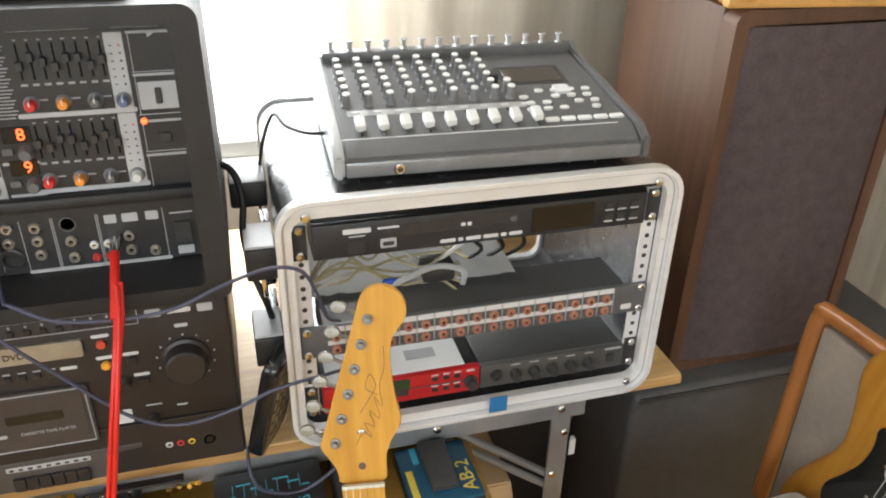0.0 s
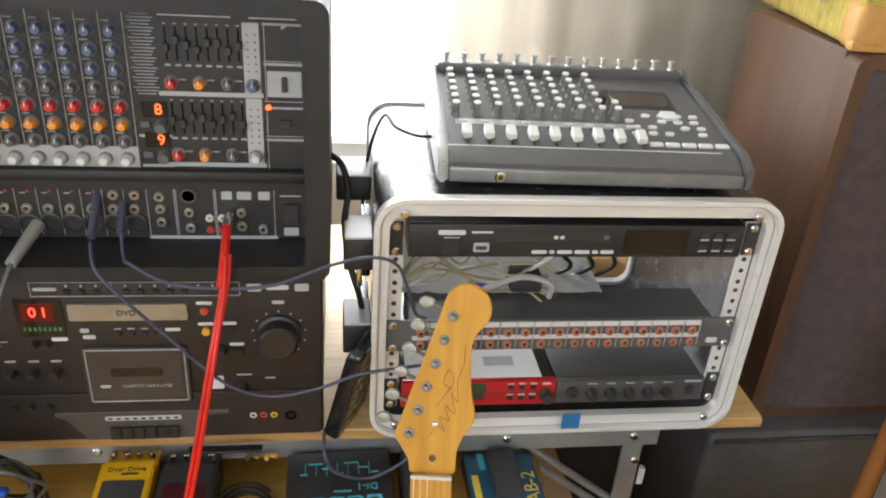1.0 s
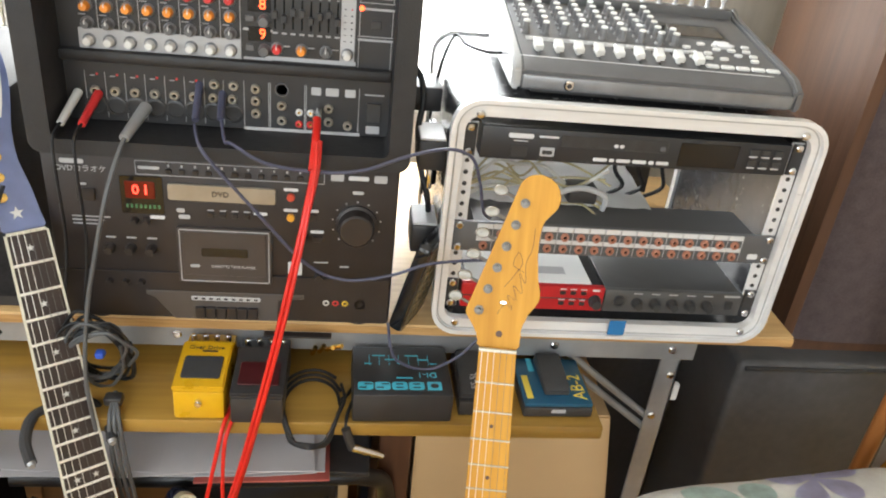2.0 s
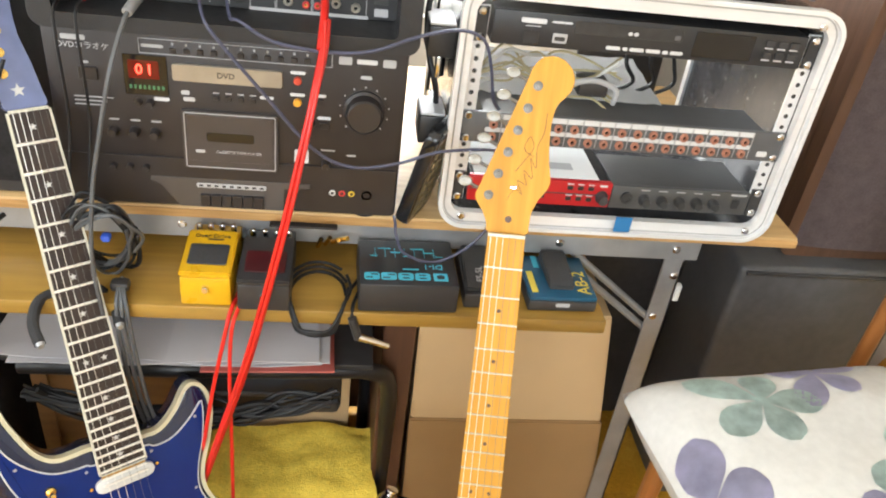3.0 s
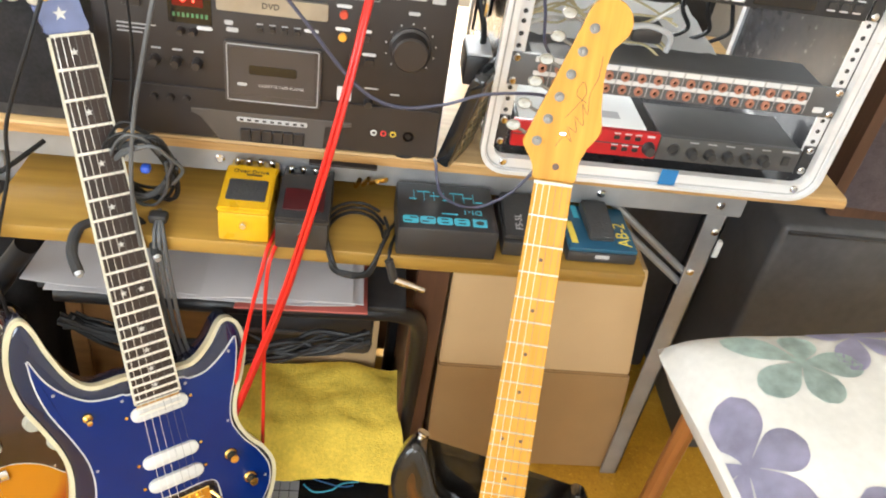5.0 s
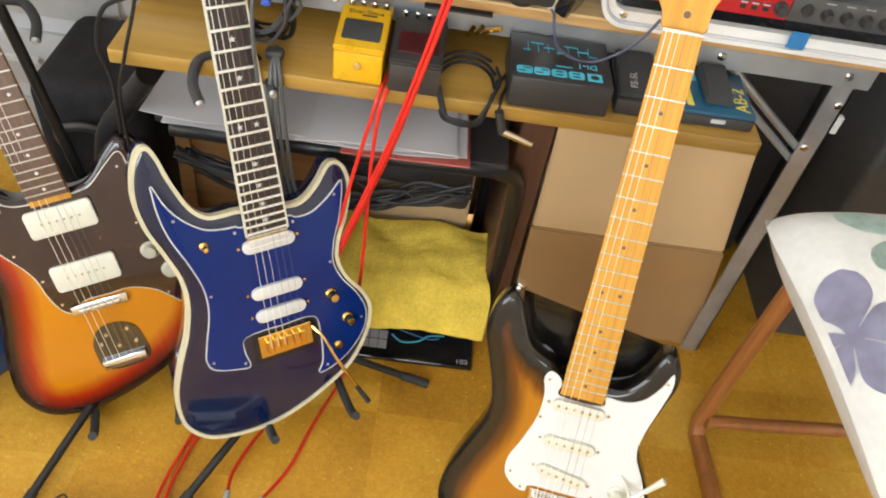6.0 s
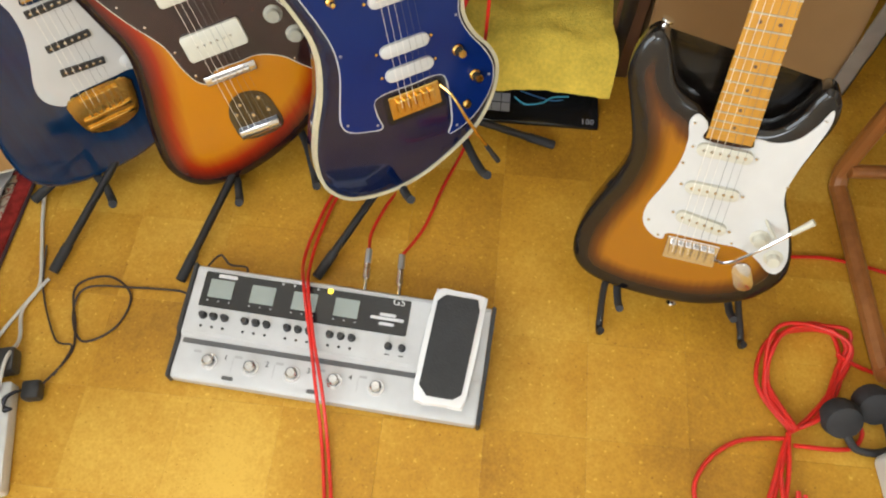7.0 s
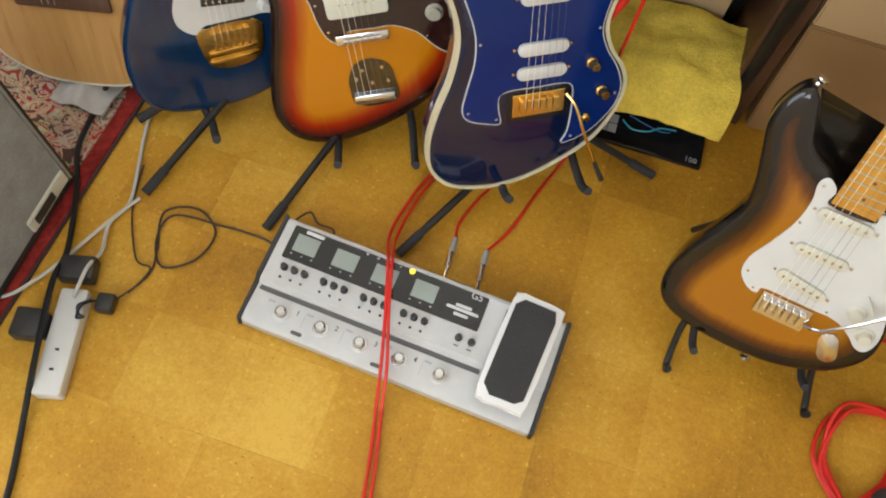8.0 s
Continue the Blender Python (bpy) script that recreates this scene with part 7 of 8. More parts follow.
nest = thing("black_cable_nest", (-0.49, 0.140, 0.302), "tangle of thin black cables on the gear", "cable")
for k in range(5):
    c = (random.uniform(-0.08, 0.08), random.uniform(-0.02, 0.05))
    pts = [(c[0] + 0.045 * math.cos(a + k) * random.uniform(0.6, 1.1), c[1] + 0.03 * math.sin(a + k) * random.uniform(0.6, 1.1), 0.003 + 0.012 * random.random()) for a in np.linspace(0, 7.5, 10)]
    part("loop", tube(pts, 0.0022, 6, 5), BLACKCABLE, nest)
bun = thing("black_cable_bundle", (-0.56, -0.085, 0.40), "tangled bundle of black cables hanging under the tray", "cable")
random.seed(17)
for k in range(16):
    pts = [(-0.24 + 0.06 * i + random.uniform(-0.012, 0.012), random.uniform(-0.012, 0.012), 0.034 - 0.001 * k - (0.03 + 0.035 * random.random()) * math.sin(math.pi * i / 7.0) + random.uniform(-0.012, 0.012)) for i in range(8)]
    part("strand", tube(pts, random.choice((0.0022, 0.003, 0.0042)), 7, 6), BLACKCABLE, bun)
sbx = thing("cardboard_box", (-0.755, 0.205, 0.0), "small brown cardboard box on the floor under the cart", "box")
part("carton", box(-0.10, -0.05, 0.0, 0.10, 0.05, 0.285, 0.003), CARD, sbx)
part("tape", box(-0.015, -0.0512, 0.05, 0.015, -0.0502, 0.284), CARDD, sbx, "strip of brown tape")
# bag-shaped block added in place of dark clutter, hides the bright floor
bag = thing("black_bag", (-1.0, 0.16, 0.0), "black soft block added for dark clutter under the table", "bag")
part("bag", box(-0.11, -0.10, 0.0, 0.095, 0.14, 0.40, 0.035, 4), BLKCLOTH, bag)
part("handle", tube([(-0.06, -0.102, 0.28), (-0.05, -0.125, 0.33), (0.0, -0.13, 0.35), (0.05, -0.125, 0.33), (0.06, -0.102, 0.28)], 0.008, 8, 6), BLACK, bag)
du = thing("drawer_unit", (-1.30, 0.52, 0.0), "low pale grey drawer unit standing behind the guitars", "drawers")
part("carcass", box(-0.27, -0.20, 0.0, 0.27, 0.20, 0.50, 0.006), LGREY, du)
for z in (0.04, 0.20, 0.36):
    d = part("drawer_front", box(-0.262, -0.212, z, 0.262, -0.2005, z + 0.125, 0.004), mat("pale_grey_laminate", (0.50, 0.50, 0.49), 0.45, 0, 0.06, 30) if z < 0.05 else bpy.data.materials["pale_grey_laminate"], du)
    part("pull", box(-0.09, -0.222, z + 0.058, 0.09, -0.2122, z + 0.070, 0.003), WHITE, d)
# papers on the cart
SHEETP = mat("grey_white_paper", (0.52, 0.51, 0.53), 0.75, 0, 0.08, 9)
pp = thing("paper_stack", (-0.61, -0.01, 0.459), "loose stack of white printed sheets with a red booklet", "paper")
random.seed(5)
for k in range(5):
    a = random.uniform(-3, 3)
    bm = B()
    w, d = 0.297, 0.20
    n = 8
    off = (-0.10 if k % 2 else 0.045) + random.uniform(-0.03, 0.03)
    V = [[bm.verts.new((off - w / 2 + w * i / n, -0.055 + d * j / 4 - 0.004 * k, 0.004 + 0.0045 * k + 0.003 * math.sin(i * 0.9 + k) + (0.004 * (i / n) ** 2))) for j in range(5)] for i in range(n + 1)]
    for i in range(n):
        for j in range(4):
            bm.faces.new((V[i][j], V[i + 1][j], V[i + 1][j + 1], V[i][j + 1]))
    bmesh.ops.rotate(bm, cent=(0, 0, 0), matrix=Matrix.Rotation(radians(a), 3, 'Z'), verts=bm.verts[:])
    bmesh.ops.solidify(bm, geom=bm.faces[:], thickness=0.0012)
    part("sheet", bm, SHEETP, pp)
bk1 = thing("red_booklet", pose(-0.475, 0.0, 0.4585, 0, 0, 2), "thin red and white booklet under the sheets", "booklet")
part("cover", box(-0.10, -0.072, 0.0, 0.09, 0.13, 0.003, 0.0006, 1), mat("faded_red_paper", (0.42, 0.10, 0.08), 0.6), bk1)
# towel
def heap(name, nx, ny, fn, t, material, parent, per=True):
    bm = B()
    V = [[bm.verts.new(fn(i / nx, j / ny)) for j in range(ny + 1)] for i in range(nx + 1)]
    for i in range(nx):
        for j in range(ny):
            bm.faces.new((V[i][j], V[i + 1][j], V[i + 1][j + 1], V[i][j + 1]))
    bmesh.ops.recalc_face_normals(bm, faces=bm.faces[:])
    bmesh.ops.solidify(bm, geom=bm.faces[:], thickness=t)
    return part(name, bm, material, parent, label="")
pd = thing("padded_bag", (-0.45, 0.04, 0.0), "dark low bag on the floor holding a yellow towel", "bag")
part("bag", box(-0.15, -0.045, 0.0, 0.13, 0.105, 0.10, 0.03, 4), BLKCLOTH, pd)
tw = thing("towel", (-0.45, 0.0, 0.0), "bright yellow terry towel draped over a dark bag", "towel")
def tow(u, v):
    x = -0.155 + 0.305 * u + 0.006 * math.sin(v * 9) + (0.008 * noise.noise(Vector((v * 4, u * 9, 5))) if u in (0.0, 1.0) else 0)
    y = -0.062 + 0.195 * v + 0.006 * math.sin(u * 11 + 1)
    z = 0.055 + 0.068 * min(1.0, v * 3.2) ** 0.6 + 0.012 * v + 0.010 * noise.noise(Vector((u * 4, v * 4, 2))) + 0.004 * noise.noise(Vector((u * 15, v * 15, 7)))
    return (x, y, z)
heap("cloth", 34, 24, tow, -0.006, TOWEL, tw)
mg = thing("magazine", pose(-0.415, -0.035, 0.0, 0, 0, 0.5), "black glossy magazine with a blue swirl on the floor", "magazine")
part("cover", box(-0.115, -0.066, 0.0, 0.105, 0.07, 0.009, 0.001, 1), GLOSSB, mg)
for k in range(6):
    part("cover_block", box(-0.108 + 0.017 * (k % 3), -0.045 + 0.022 * (k // 3), 0.009, -0.092 + 0.017 * (k % 3), -0.025 + 0.022 * (k // 3), 0.0094), GREY, mg)
part("cover_swirl", tube([(-0.05, -0.01, 0.0095), (-0.03, -0.025, 0.0095), (0.0, -0.02, 0.0095), (0.02, -0.005, 0.0095), (0.05, 0.0, 0.0095)], 0.0016, 5), CYANP, mg, "pale blue swirl")
part("cover_swirl", tube([(-0.04, 0.005, 0.0095), (-0.01, -0.005, 0.0095), (0.02, -0.012, 0.0095), (0.04, -0.008, 0.0095)], 0.0012, 5), BLUESTK, mg)
words("cover_number", "100", 0.016, GREY, mg, Matrix.Translation((0.085, -0.055, 0.0093)))

# ---- black loudspeaker box on the table, beside the deck ----
lb = thing("small_loudspeaker", (-0.90, 0.15, TOP), "small black loudspeaker box standing on the table", "loudspeaker")
part("cabinet", box(-0.15, -0.14, 0.0, 0.13, 0.14, 0.30, 0.006), MATTE, lb)
part("grille", box(-0.14, -0.146, 0.02, 0.12, -0.139, 0.28, 0.003), BLKCLOTH, lb)
part("logo_bar", box(0.02, -0.1475, 0.155, 0.06, -0.146, 0.17, 0.0005, 1), mat("green_print", (0.12, 0.25, 0.15), 0.5), lb)

# ---- small black device leaning between deck and rack ----
ph = thing("wireless_receiver", pose(-0.297, 0.015, TOP + 0.003, 14, 0, 62), "small black handheld device with a gold keypad leaning on the table", "handheld device")
part("body", moved(prism(rounded(0.075, 0.15, 0.012, 5), 0, 0.018, 0.004, 2), FRONT @ Matrix.Translation((0, 0.076, 0))), GLOSSB, ph)
part("face", moved(prism(rounded(0.063, 0.128, 0.004, 3), 0.018, 0.0195, 0.0004, 1), FRONT @ Matrix.Translation((0, 0.076, 0))), mat("bronze_face", (0.12, 0.085, 0.045), 0.35, 0.4), ph, "bronze keypad face")
for i in range(4):
    for j in range(6):
        part("key", moved(prism(rounded(0.009, 0.011, 0.002, 2), 0.0195, 0.0215), FRONT @ Matrix.Translation((-0.021 + 0.014 * i, 0.028 + 0.018 * j, 0))), mat("key_brass", (0.25, 0.19, 0.10), 0.4, 0.3) if (i + j) == 0 else bpy.data.materials["key_brass"], ph)

# ---- wooden chair with flowered cushion ----
stl = thing("wooden_chair", pose(0.315, -0.335, 0.0, 0, 0, 4), "reddish bent beech chair with runner legs and taupe back", "chair")
for x in (-0.2, 0.2):
    f = part("side_frame", tube([(x, 0.175, 0.43), (x, 0.182, 0.10), (x, 0.17, 0.022), (x, 0.12, 0.015), (x, -0.14, 0.015), (x, -0.185, 0.03), (x, -0.19, 0.10), (x, -0.18, 0.43)], 0.015, 10, 8), BENT, stl, "bent wooden runner")
for y in (-0.18, 0.17):
    part("rail", rod((-0.2, y, 0.40), (0.2, y, 0.40), 0.014, n=12), BENT, stl)
part("floor_rail", rod((-0.2, 0.165, 0.06), (0.2, 0.165, 0.06), 0.012, n=12), BENT, stl)
part("seat", box(-0.215, -0.2, 0.432, 0.215, 0.19, 0.455, 0.008), BENT, stl)
FABRIC = mat("white_cotton", (0.64, 0.63, 0.60), 0.9, 0, 0.05, 90, 0.3, 800, spec=0.15)
PURP = mat("violet_print", (0.48, 0.46, 0.62), 0.9, 0, 0.2, 30, spec=0.1)
MINT = mat("mint_print", (0.56, 0.69, 0.645), 0.9, 0, 0.2, 60, spec=0.1)
CU = thing("cushion", pose(0.248, -0.352, 0.457, 2, -2, 6), "white cushion printed with violet and mint flowers on the chair", "cushion")
CS = 0.222
def cush(u, v, s):
    """Pillow surface: u, v from -1 to 1, s +1 above, -1 below."""
    e = max(0.0, (1 - u ** 4) * (1 - v ** 4)) ** 0.5
    pinch = 1 - 0.07 * (1 - v * v) * abs(u) ** 3
    pin2 = 1 - 0.07 * (1 - u * u) * abs(v) ** 3
    wr = 0.003 * noise.noise(Vector((u * 3, v * 3, s))) * e
    rc_ = 1 - 0.045 * (u * v) ** 8
    return Vector((CS * u * pinch * rc_, CS * v * pin2 * rc_, 0.066 + s * (0.072 * e) + wr))
bm = B()
n = 26
for s in (1, -1):
    V = [[bm.verts.new(cush(-1 + 2 * i / n, -1 + 2 * j / n, s)) for j in range(n + 1)] for i in range(n + 1)]
    for i in range(n):
        for j in range(n):
            bm.faces.new((V[i][j], V[i + 1][j], V[i + 1][j + 1], V[i][j + 1]))
bmesh.ops.remove_doubles(bm, verts=bm.verts[:], dist=0.0005)
part("cover", bm, FABRIC, CU)
def petal(cx, cy, ang, length, width, m):
    bm = B()
    a = radians(ang)
    V = []
    for i in range(15):
        t = i / 14
        w = width * (0.12 + 0.88 * math.sin(math.pi / 2 * min(1.0, t / 0.62)) ** 1.6) * (1.0 if t < 0.62 else math.sqrt(max(0.004, 1 - ((t - 0.62) / 0.38) ** 2)))
        row = []
        for j in range(5):
            q = (j / 4 - 0.5) * w
            u, v = cx + (t * length) * math.cos(a) - q * math.sin(a), cy + (t * length) * math.sin(a) + q * math.cos(a)
            p = cush(max(-0.99, min(0.99, u)), max(-0.99, min(0.99, v)), 1)
            row.append(bm.verts.new(p + Vector((0, 0, 0.0012))))
        V.append(row)
    for i in range(14):
        for j in range(4):
            bm.faces.new((V[i][j], V[i + 1][j], V[i + 1][j + 1], V[i][j + 1]))
    bmesh.ops.solidify(bm, geom=bm.faces[:], thickness=0.0006)
    part("printed_petal", bm, m, CU)
for cx, cy, r0, ln, wd, m in ((-0.93, -0.02, 6, 0.46, 0.25, PURP), (-0.34, 0.54, -5, 0.42, 0.22, MINT), (0.16, 0.80, 20, 0.36, 0.20, PURP), (0.42, -0.05, 40, 0.42, 0.25, MINT), (-0.16, -0.52, 5, 0.40, 0.24, PURP), (0.78, -0.62, 15, 0.3, 0.2, PURP), (0.80, 0.36, 30, 0.3, 0.18, PURP)):
    for k in range(5):
        petal(cx, cy, r0 + 72 * k, ln * (0.9 + 0.2 * math.sin(k * 2.1 + cx * 9)), wd, m)

# ---- back of the chair and natural guitar leaning on it ----
back = Matrix.Translation((0.163, 0.07, 0.0)) @ Matrix.Rotation(radians(-92), 4, 'Z')
part("back_frame", moved(tube([(-0.222, 0.0, 0.44), (-0.218, 0.0, 0.62), (-0.214, 0.0, 0.75), (-0.208, 0.0, 0.792), (-0.188, 0.0, 0.802), (0.0, 0.0, 0.806), (0.188, 0.0, 0.802), (0.208, 0.0, 0.792), (0.214, 0.0, 0.75), (0.222, 0.0, 0.44)], 0.0125, 12, 8), back), BENT, stl, "bent beech back frame")
part("back_pad", moved(box(-0.198, -0.006, 0.46, 0.198, 0.012, 0.782, 0.006), back), mat("taupe_fabric", (0.27, 0.22, 0.18), 0.9, 0, 0.08, 90, 0.3, 600), stl, "taupe fabric back")
g = thing("electric_guitar", between((0.432, -0.243, 0.531), (0.455, -0.329, 1.173), -90), "natural honey coloured guitar with black pickguard on the chair", "guitar")
HONEY = wood("honey_lacquer", (0.40, 0.185, 0.026), (0.31, 0.13, 0.017), 0.2, 6, axis=1, coat=0.4)
part("body", slab_body([(x * 0.95, y * 0.95) for x, y in STB], 0.04, HONEY, HONEY, 0.007), None, g, "honey coloured body")
part("pickguard", smooth_plate([(x * 1.06 - 0.016, y * 0.95) for x, y in SPG], 0.0004, 0.0024), GLOSSB, g, "black pickguard")
neck(g, 21, MAPLE, None, dot_mat=BLACK)
part("headstock", smooth_plate([(x, y + SCALE + 0.002) for x, y in HS], -0.012, 0.003, 0.001, 3), MAPLE, g)
strings(g)
vintage_bridge(g, CHROME)
for y in (0.15, 0.09, 0.045):
    single_coil(g, y, WHITE)

# ---- floor things at the left: rug, amplifier, power strip ----
RUGR = mat("rug_red", (0.30, 0.03, 0.025), 0.95, 0, 0.3, 90, 0.7, 500, spec=0.1)
def rug_pattern(name):
    """Woven oriental pattern: curling red and dark motifs on cream."""
    m = bpy.data.materials.new(name)
    m.use_nodes = True
    N, L = m.node_tree.nodes, m.node_tree.links
    p = N["Principled BSDF"]
    tc = N.new("ShaderNodeTexCoord")
    wv = N.new("ShaderNodeTexNoise")
    wv.inputs["Scale"].default_value, wv.inputs["Detail"].default_value, wv.inputs["Distortion"].default_value = 26.0, 1.5, 2.2
    vo = N.new("ShaderNodeTexVoronoi")
    vo.inputs["Scale"].default_value = 34.0
    fine = N.new("ShaderNodeTexNoise")
    fine.inputs["Scale"].default_value = 420.0
    for n in (wv, vo, fine):
        L.new(tc.outputs["Object"], n.inputs["Vector"])
    r = N.new("ShaderNodeValToRGB")
    r.color_ramp.interpolation = 'CONSTANT'
    e = r.color_ramp.elements
    e[0].position, e[0].color = 0.0, (0.10, 0.05, 0.045, 1)
    e[1].position, e[1].color = 0.40, (0.50, 0.40, 0.27, 1)
    for pos, c in ((0.46, (0.33, 0.03, 0.02, 1)), (0.50, (0.52, 0.43, 0.30, 1)), (0.56, (0.26, 0.16, 0.11, 1)), (0.585, (0.50, 0.36, 0.24, 1)), (0.64, (0.36, 0.035, 0.025, 1))):
        k = e.new(pos)
        k.color = c
    L.new(wv.outputs["Fac"], r.inputs[0])
    mx = N.new("ShaderNodeMix")
    mx.data_type = 'RGBA'
    mx.inputs[0].default_value = 0.25
    L.new(r.outputs[0], mx.inputs[6])
    L.new(vo.outputs["Color"], mx.inputs[7])
    mx.blend_type = 'MULTIPLY'
    L.new(mx.outputs[2], p.inputs["Base Color"])
    p.inputs["Roughness"].default_value = 0.95
    bp = N.new("ShaderNodeBump")
    bp.inputs["Strength"].default_value, bp.inputs["Distance"].default_value = 0.6, 0.002
    L.new(fine.outputs["Fac"], bp.inputs["Height"])
    L.new(bp.outputs[0], p.inputs["Normal"])
    return m


RUGC = rug_pattern("rug_pattern")
rug = thing("rug", (-1.70, -0.75, 0.0), "red and cream patterned oriental rug with fringeless border", "rug")
part("field", box(-0.75, -0.9, 0.001, 0.385, 0.72, 0.007, 0.002, 1), RUGC, rug)
part("border", box(0.3852, -0.93, 0.001, 0.412, 0.75, 0.0074, 0.002, 1), RUGR, rug, "deep red border band")
part("edge_line", box(0.4122, -0.93, 0.001, 0.418, 0.75, 0.007, 0.002, 1), mat("rug_dark_edge", (0.06, 0.03, 0.03), 0.95), rug)
la = thing("practice_amplifier", pose(-1.306, -0.498, 0.008, 0, 0, 92), "grey cloth fronted amplifier with black edges standing on the rug", "amplifier")
part("cabinet", wedge(-0.46, 0.0, [(0.0, 0.0), (0.05, 0.40), (0.22, 0.40), (0.22, 0.0)], 0.006), BLACK, la, "black vinyl cabinet")
part("grille", wedge(-0.44, -0.017, [(-0.001, 0.022), (0.0435, 0.375), (0.053, 0.375), (0.009, 0.022)], 0.002), mat("grey_grille_cloth", (0.30, 0.305, 0.295), 0.9, 0, 0.12, 250, 0.5, 800), la, "grey grille cloth")
part("edge_bead", wedge(-0.0165, -0.012, [(-0.003, 0.018), (0.0425, 0.38), (0.05, 0.38), (0.006, 0.018)], 0.001), SGREY, la)
bdg = part("name_plate", wedge(-0.125, -0.022, [(-0.005, 0.026), (-0.002, 0.050), (0.004, 0.050), (0.001, 0.026)], 0.001), CREAM, la, "cream name plate")
part("plate_insert", wedge(-0.112, -0.060, [(-0.0062, 0.031), (-0.0042, 0.046), (0.001, 0.046), (-0.001, 0.031)], 0.0005), BLACK, bdg)
gc = thing("grey_cloth", (-1.378, -0.325, 0.008), "crumpled pale grey cloth lying on the rug", "cloth")
heap("cloth", 14, 12, lambda u, v: (-0.045 + 0.10 * u, -0.055 + 0.12 * v, 0.009 + 0.012 * (1 - (2 * u - 1) ** 2) * (1 - (2 * v - 1) ** 2) + 0.010 * noise.noise(Vector((u * 3, v * 3, 9)))), -0.004, mat("pale_grey_cloth", (0.42, 0.40, 0.38), 0.95, 0, 0.12, 60, 0.4, 400), gc)
ps = thing("power_strip", pose(-1.177, -0.764, 0.0, 0, 0, 15), "white plastic power strip lying on the floor", "power strip")
part("housing", prism([p for p in rounded(0.041, 0.165, 0.005, 4)], 0.002, 0.028, 0.003, 2), WHITE, ps, "white housing")
for y in (-0.045, -0.015):
    part("outlet", box(-0.003, y - 0.002, 0.028, 0.003, y + 0.002, 0.0285), BLACK, ps)
ad2 = thing("power_adapter", pose(-1.215, -0.652, 0.0, 0, 0, 16), "black mains adapter plugged at the power strip", "adapter")
part("body", box(-0.026, -0.02, 0.003, 0.028, 0.02, 0.032, 0.005), BLACK, ad2)
ad3 = thing("power_adapter", pose(-1.231, -0.757, 0.0, 0, 0, 12), "black mains adapter beside the power strip", "adapter")
part("body", box(-0.022, -0.022, 0.008, 0.02, 0.024, 0.038, 0.005), BLACK, ad3)
part("cap", box(0.0205, -0.017, 0.010, 0.026, 0.019, 0.034, 0.002), PANEL, ad3)
pgs = thing("plug_cluster", pose(-1.158, -0.690, 0.0, 0, 0, 12), "black moulded plug in the end of the power strip", "plug")
part("body", box(-0.006, -0.014, 0.002, 0.022, 0.016, 0.026, 0.006), BLACK, pgs)
for k in range(3):
    part("lead", tube([(-0.004 - 0.004 * k, 0.0, 0.024), (-0.016 - 0.003 * k, -0.014, 0.036), (-0.020, -0.034 + 0.004 * k, 0.034), (-0.010, -0.030, 0.030)], 0.0016, 6, 5), (BLACKCABLE, GREYCABLE, BLACKCABLE)[k], pgs)
hp = thing("headphones", (0.07, -0.595, 0.0), "black round padded headphones lying on the floor", "headphones")
for x, y in ((-0.024, -0.012), (0.026, 0.014)):
    part("ear_pad", moved(lathe([(0.012, -0.018), (0.026, -0.016), (0.03, 0.0), (0.026, 0.014), (0.014, 0.018), (0, 0.016)], 18), Matrix.Translation((x, y, 0.03)) @ Matrix.Rotation(radians(50), 4, 'X')), FOAM, hp)
part("headband", tube([(-0.024, -0.012, 0.03), (0.0, -0.05, 0.012), (0.05, -0.045, 0.01), (0.045, 0.0, 0.02)], 0.006, 8, 6), BLACK, hp)
wbx = thing("white_box", pose(0.235, -0.735, 0.0, 0, 0, 7), "white plastic storage box on the floor", "box")
part("box", box(-0.13, -0.10, 0.0, 0.16, 0.10, 0.11, 0.012, 3), WHITE, wbx)
# ---- cables ----
rc = thing("red_cable_bundle", (-0.418, 0.03, 0.0), "bundle of glossy red cables hanging from the powered mixer", "cable", "red cables")
def rel(pts, o=(-0.418, 0.03, 0.0)):
    return [tuple(a - b for a, b in zip(p, o)) for p in pts]
part("plug", rod((0.001, 0.004, 0.986), (0.002, -0.03, 0.980), 0.0055, 0.0055, 12), CHROME, rc, "chrome jack plug")
part("plug_sleeve", tube([(0.002, -0.028, 0.981), (0.003, -0.05, 0.975), (0.0025, -0.075, 0.96), (0.001, -0.095, 0.942)], 0.0048, 10, 6), REDCABLE, rc)
main = [(-0.416, -0.04, 0.968), (-0.417, -0.066, 0.94), (-0.424, -0.09, 0.90), (-0.434, -0.108, 0.845), (-0.452, -0.125, 0.75), (-0.478, -0.135, 0.63), (-0.505, -0.138, 0.52), (-0.545, -0.14, 0.385), (-0.578, -0.14, 0.27), (-0.62, -0.15, 0.12), (-0.68, -0.20, 0.03), (-0.755, -0.275, 0.007), (-0.78, -0.36, 0.007), (-0.785, -0.43, 0.02), (-0.765, -0.50, 0.072), (-0.742, -0.58, 0.068), (-0.722, -0.655, 0.048), (-0.708, -0.715, 0.008), (-0.688, -0.80, 0.006), (-0.66, -0.95, 0.006), (-0.60, -1.15, 0.006)]
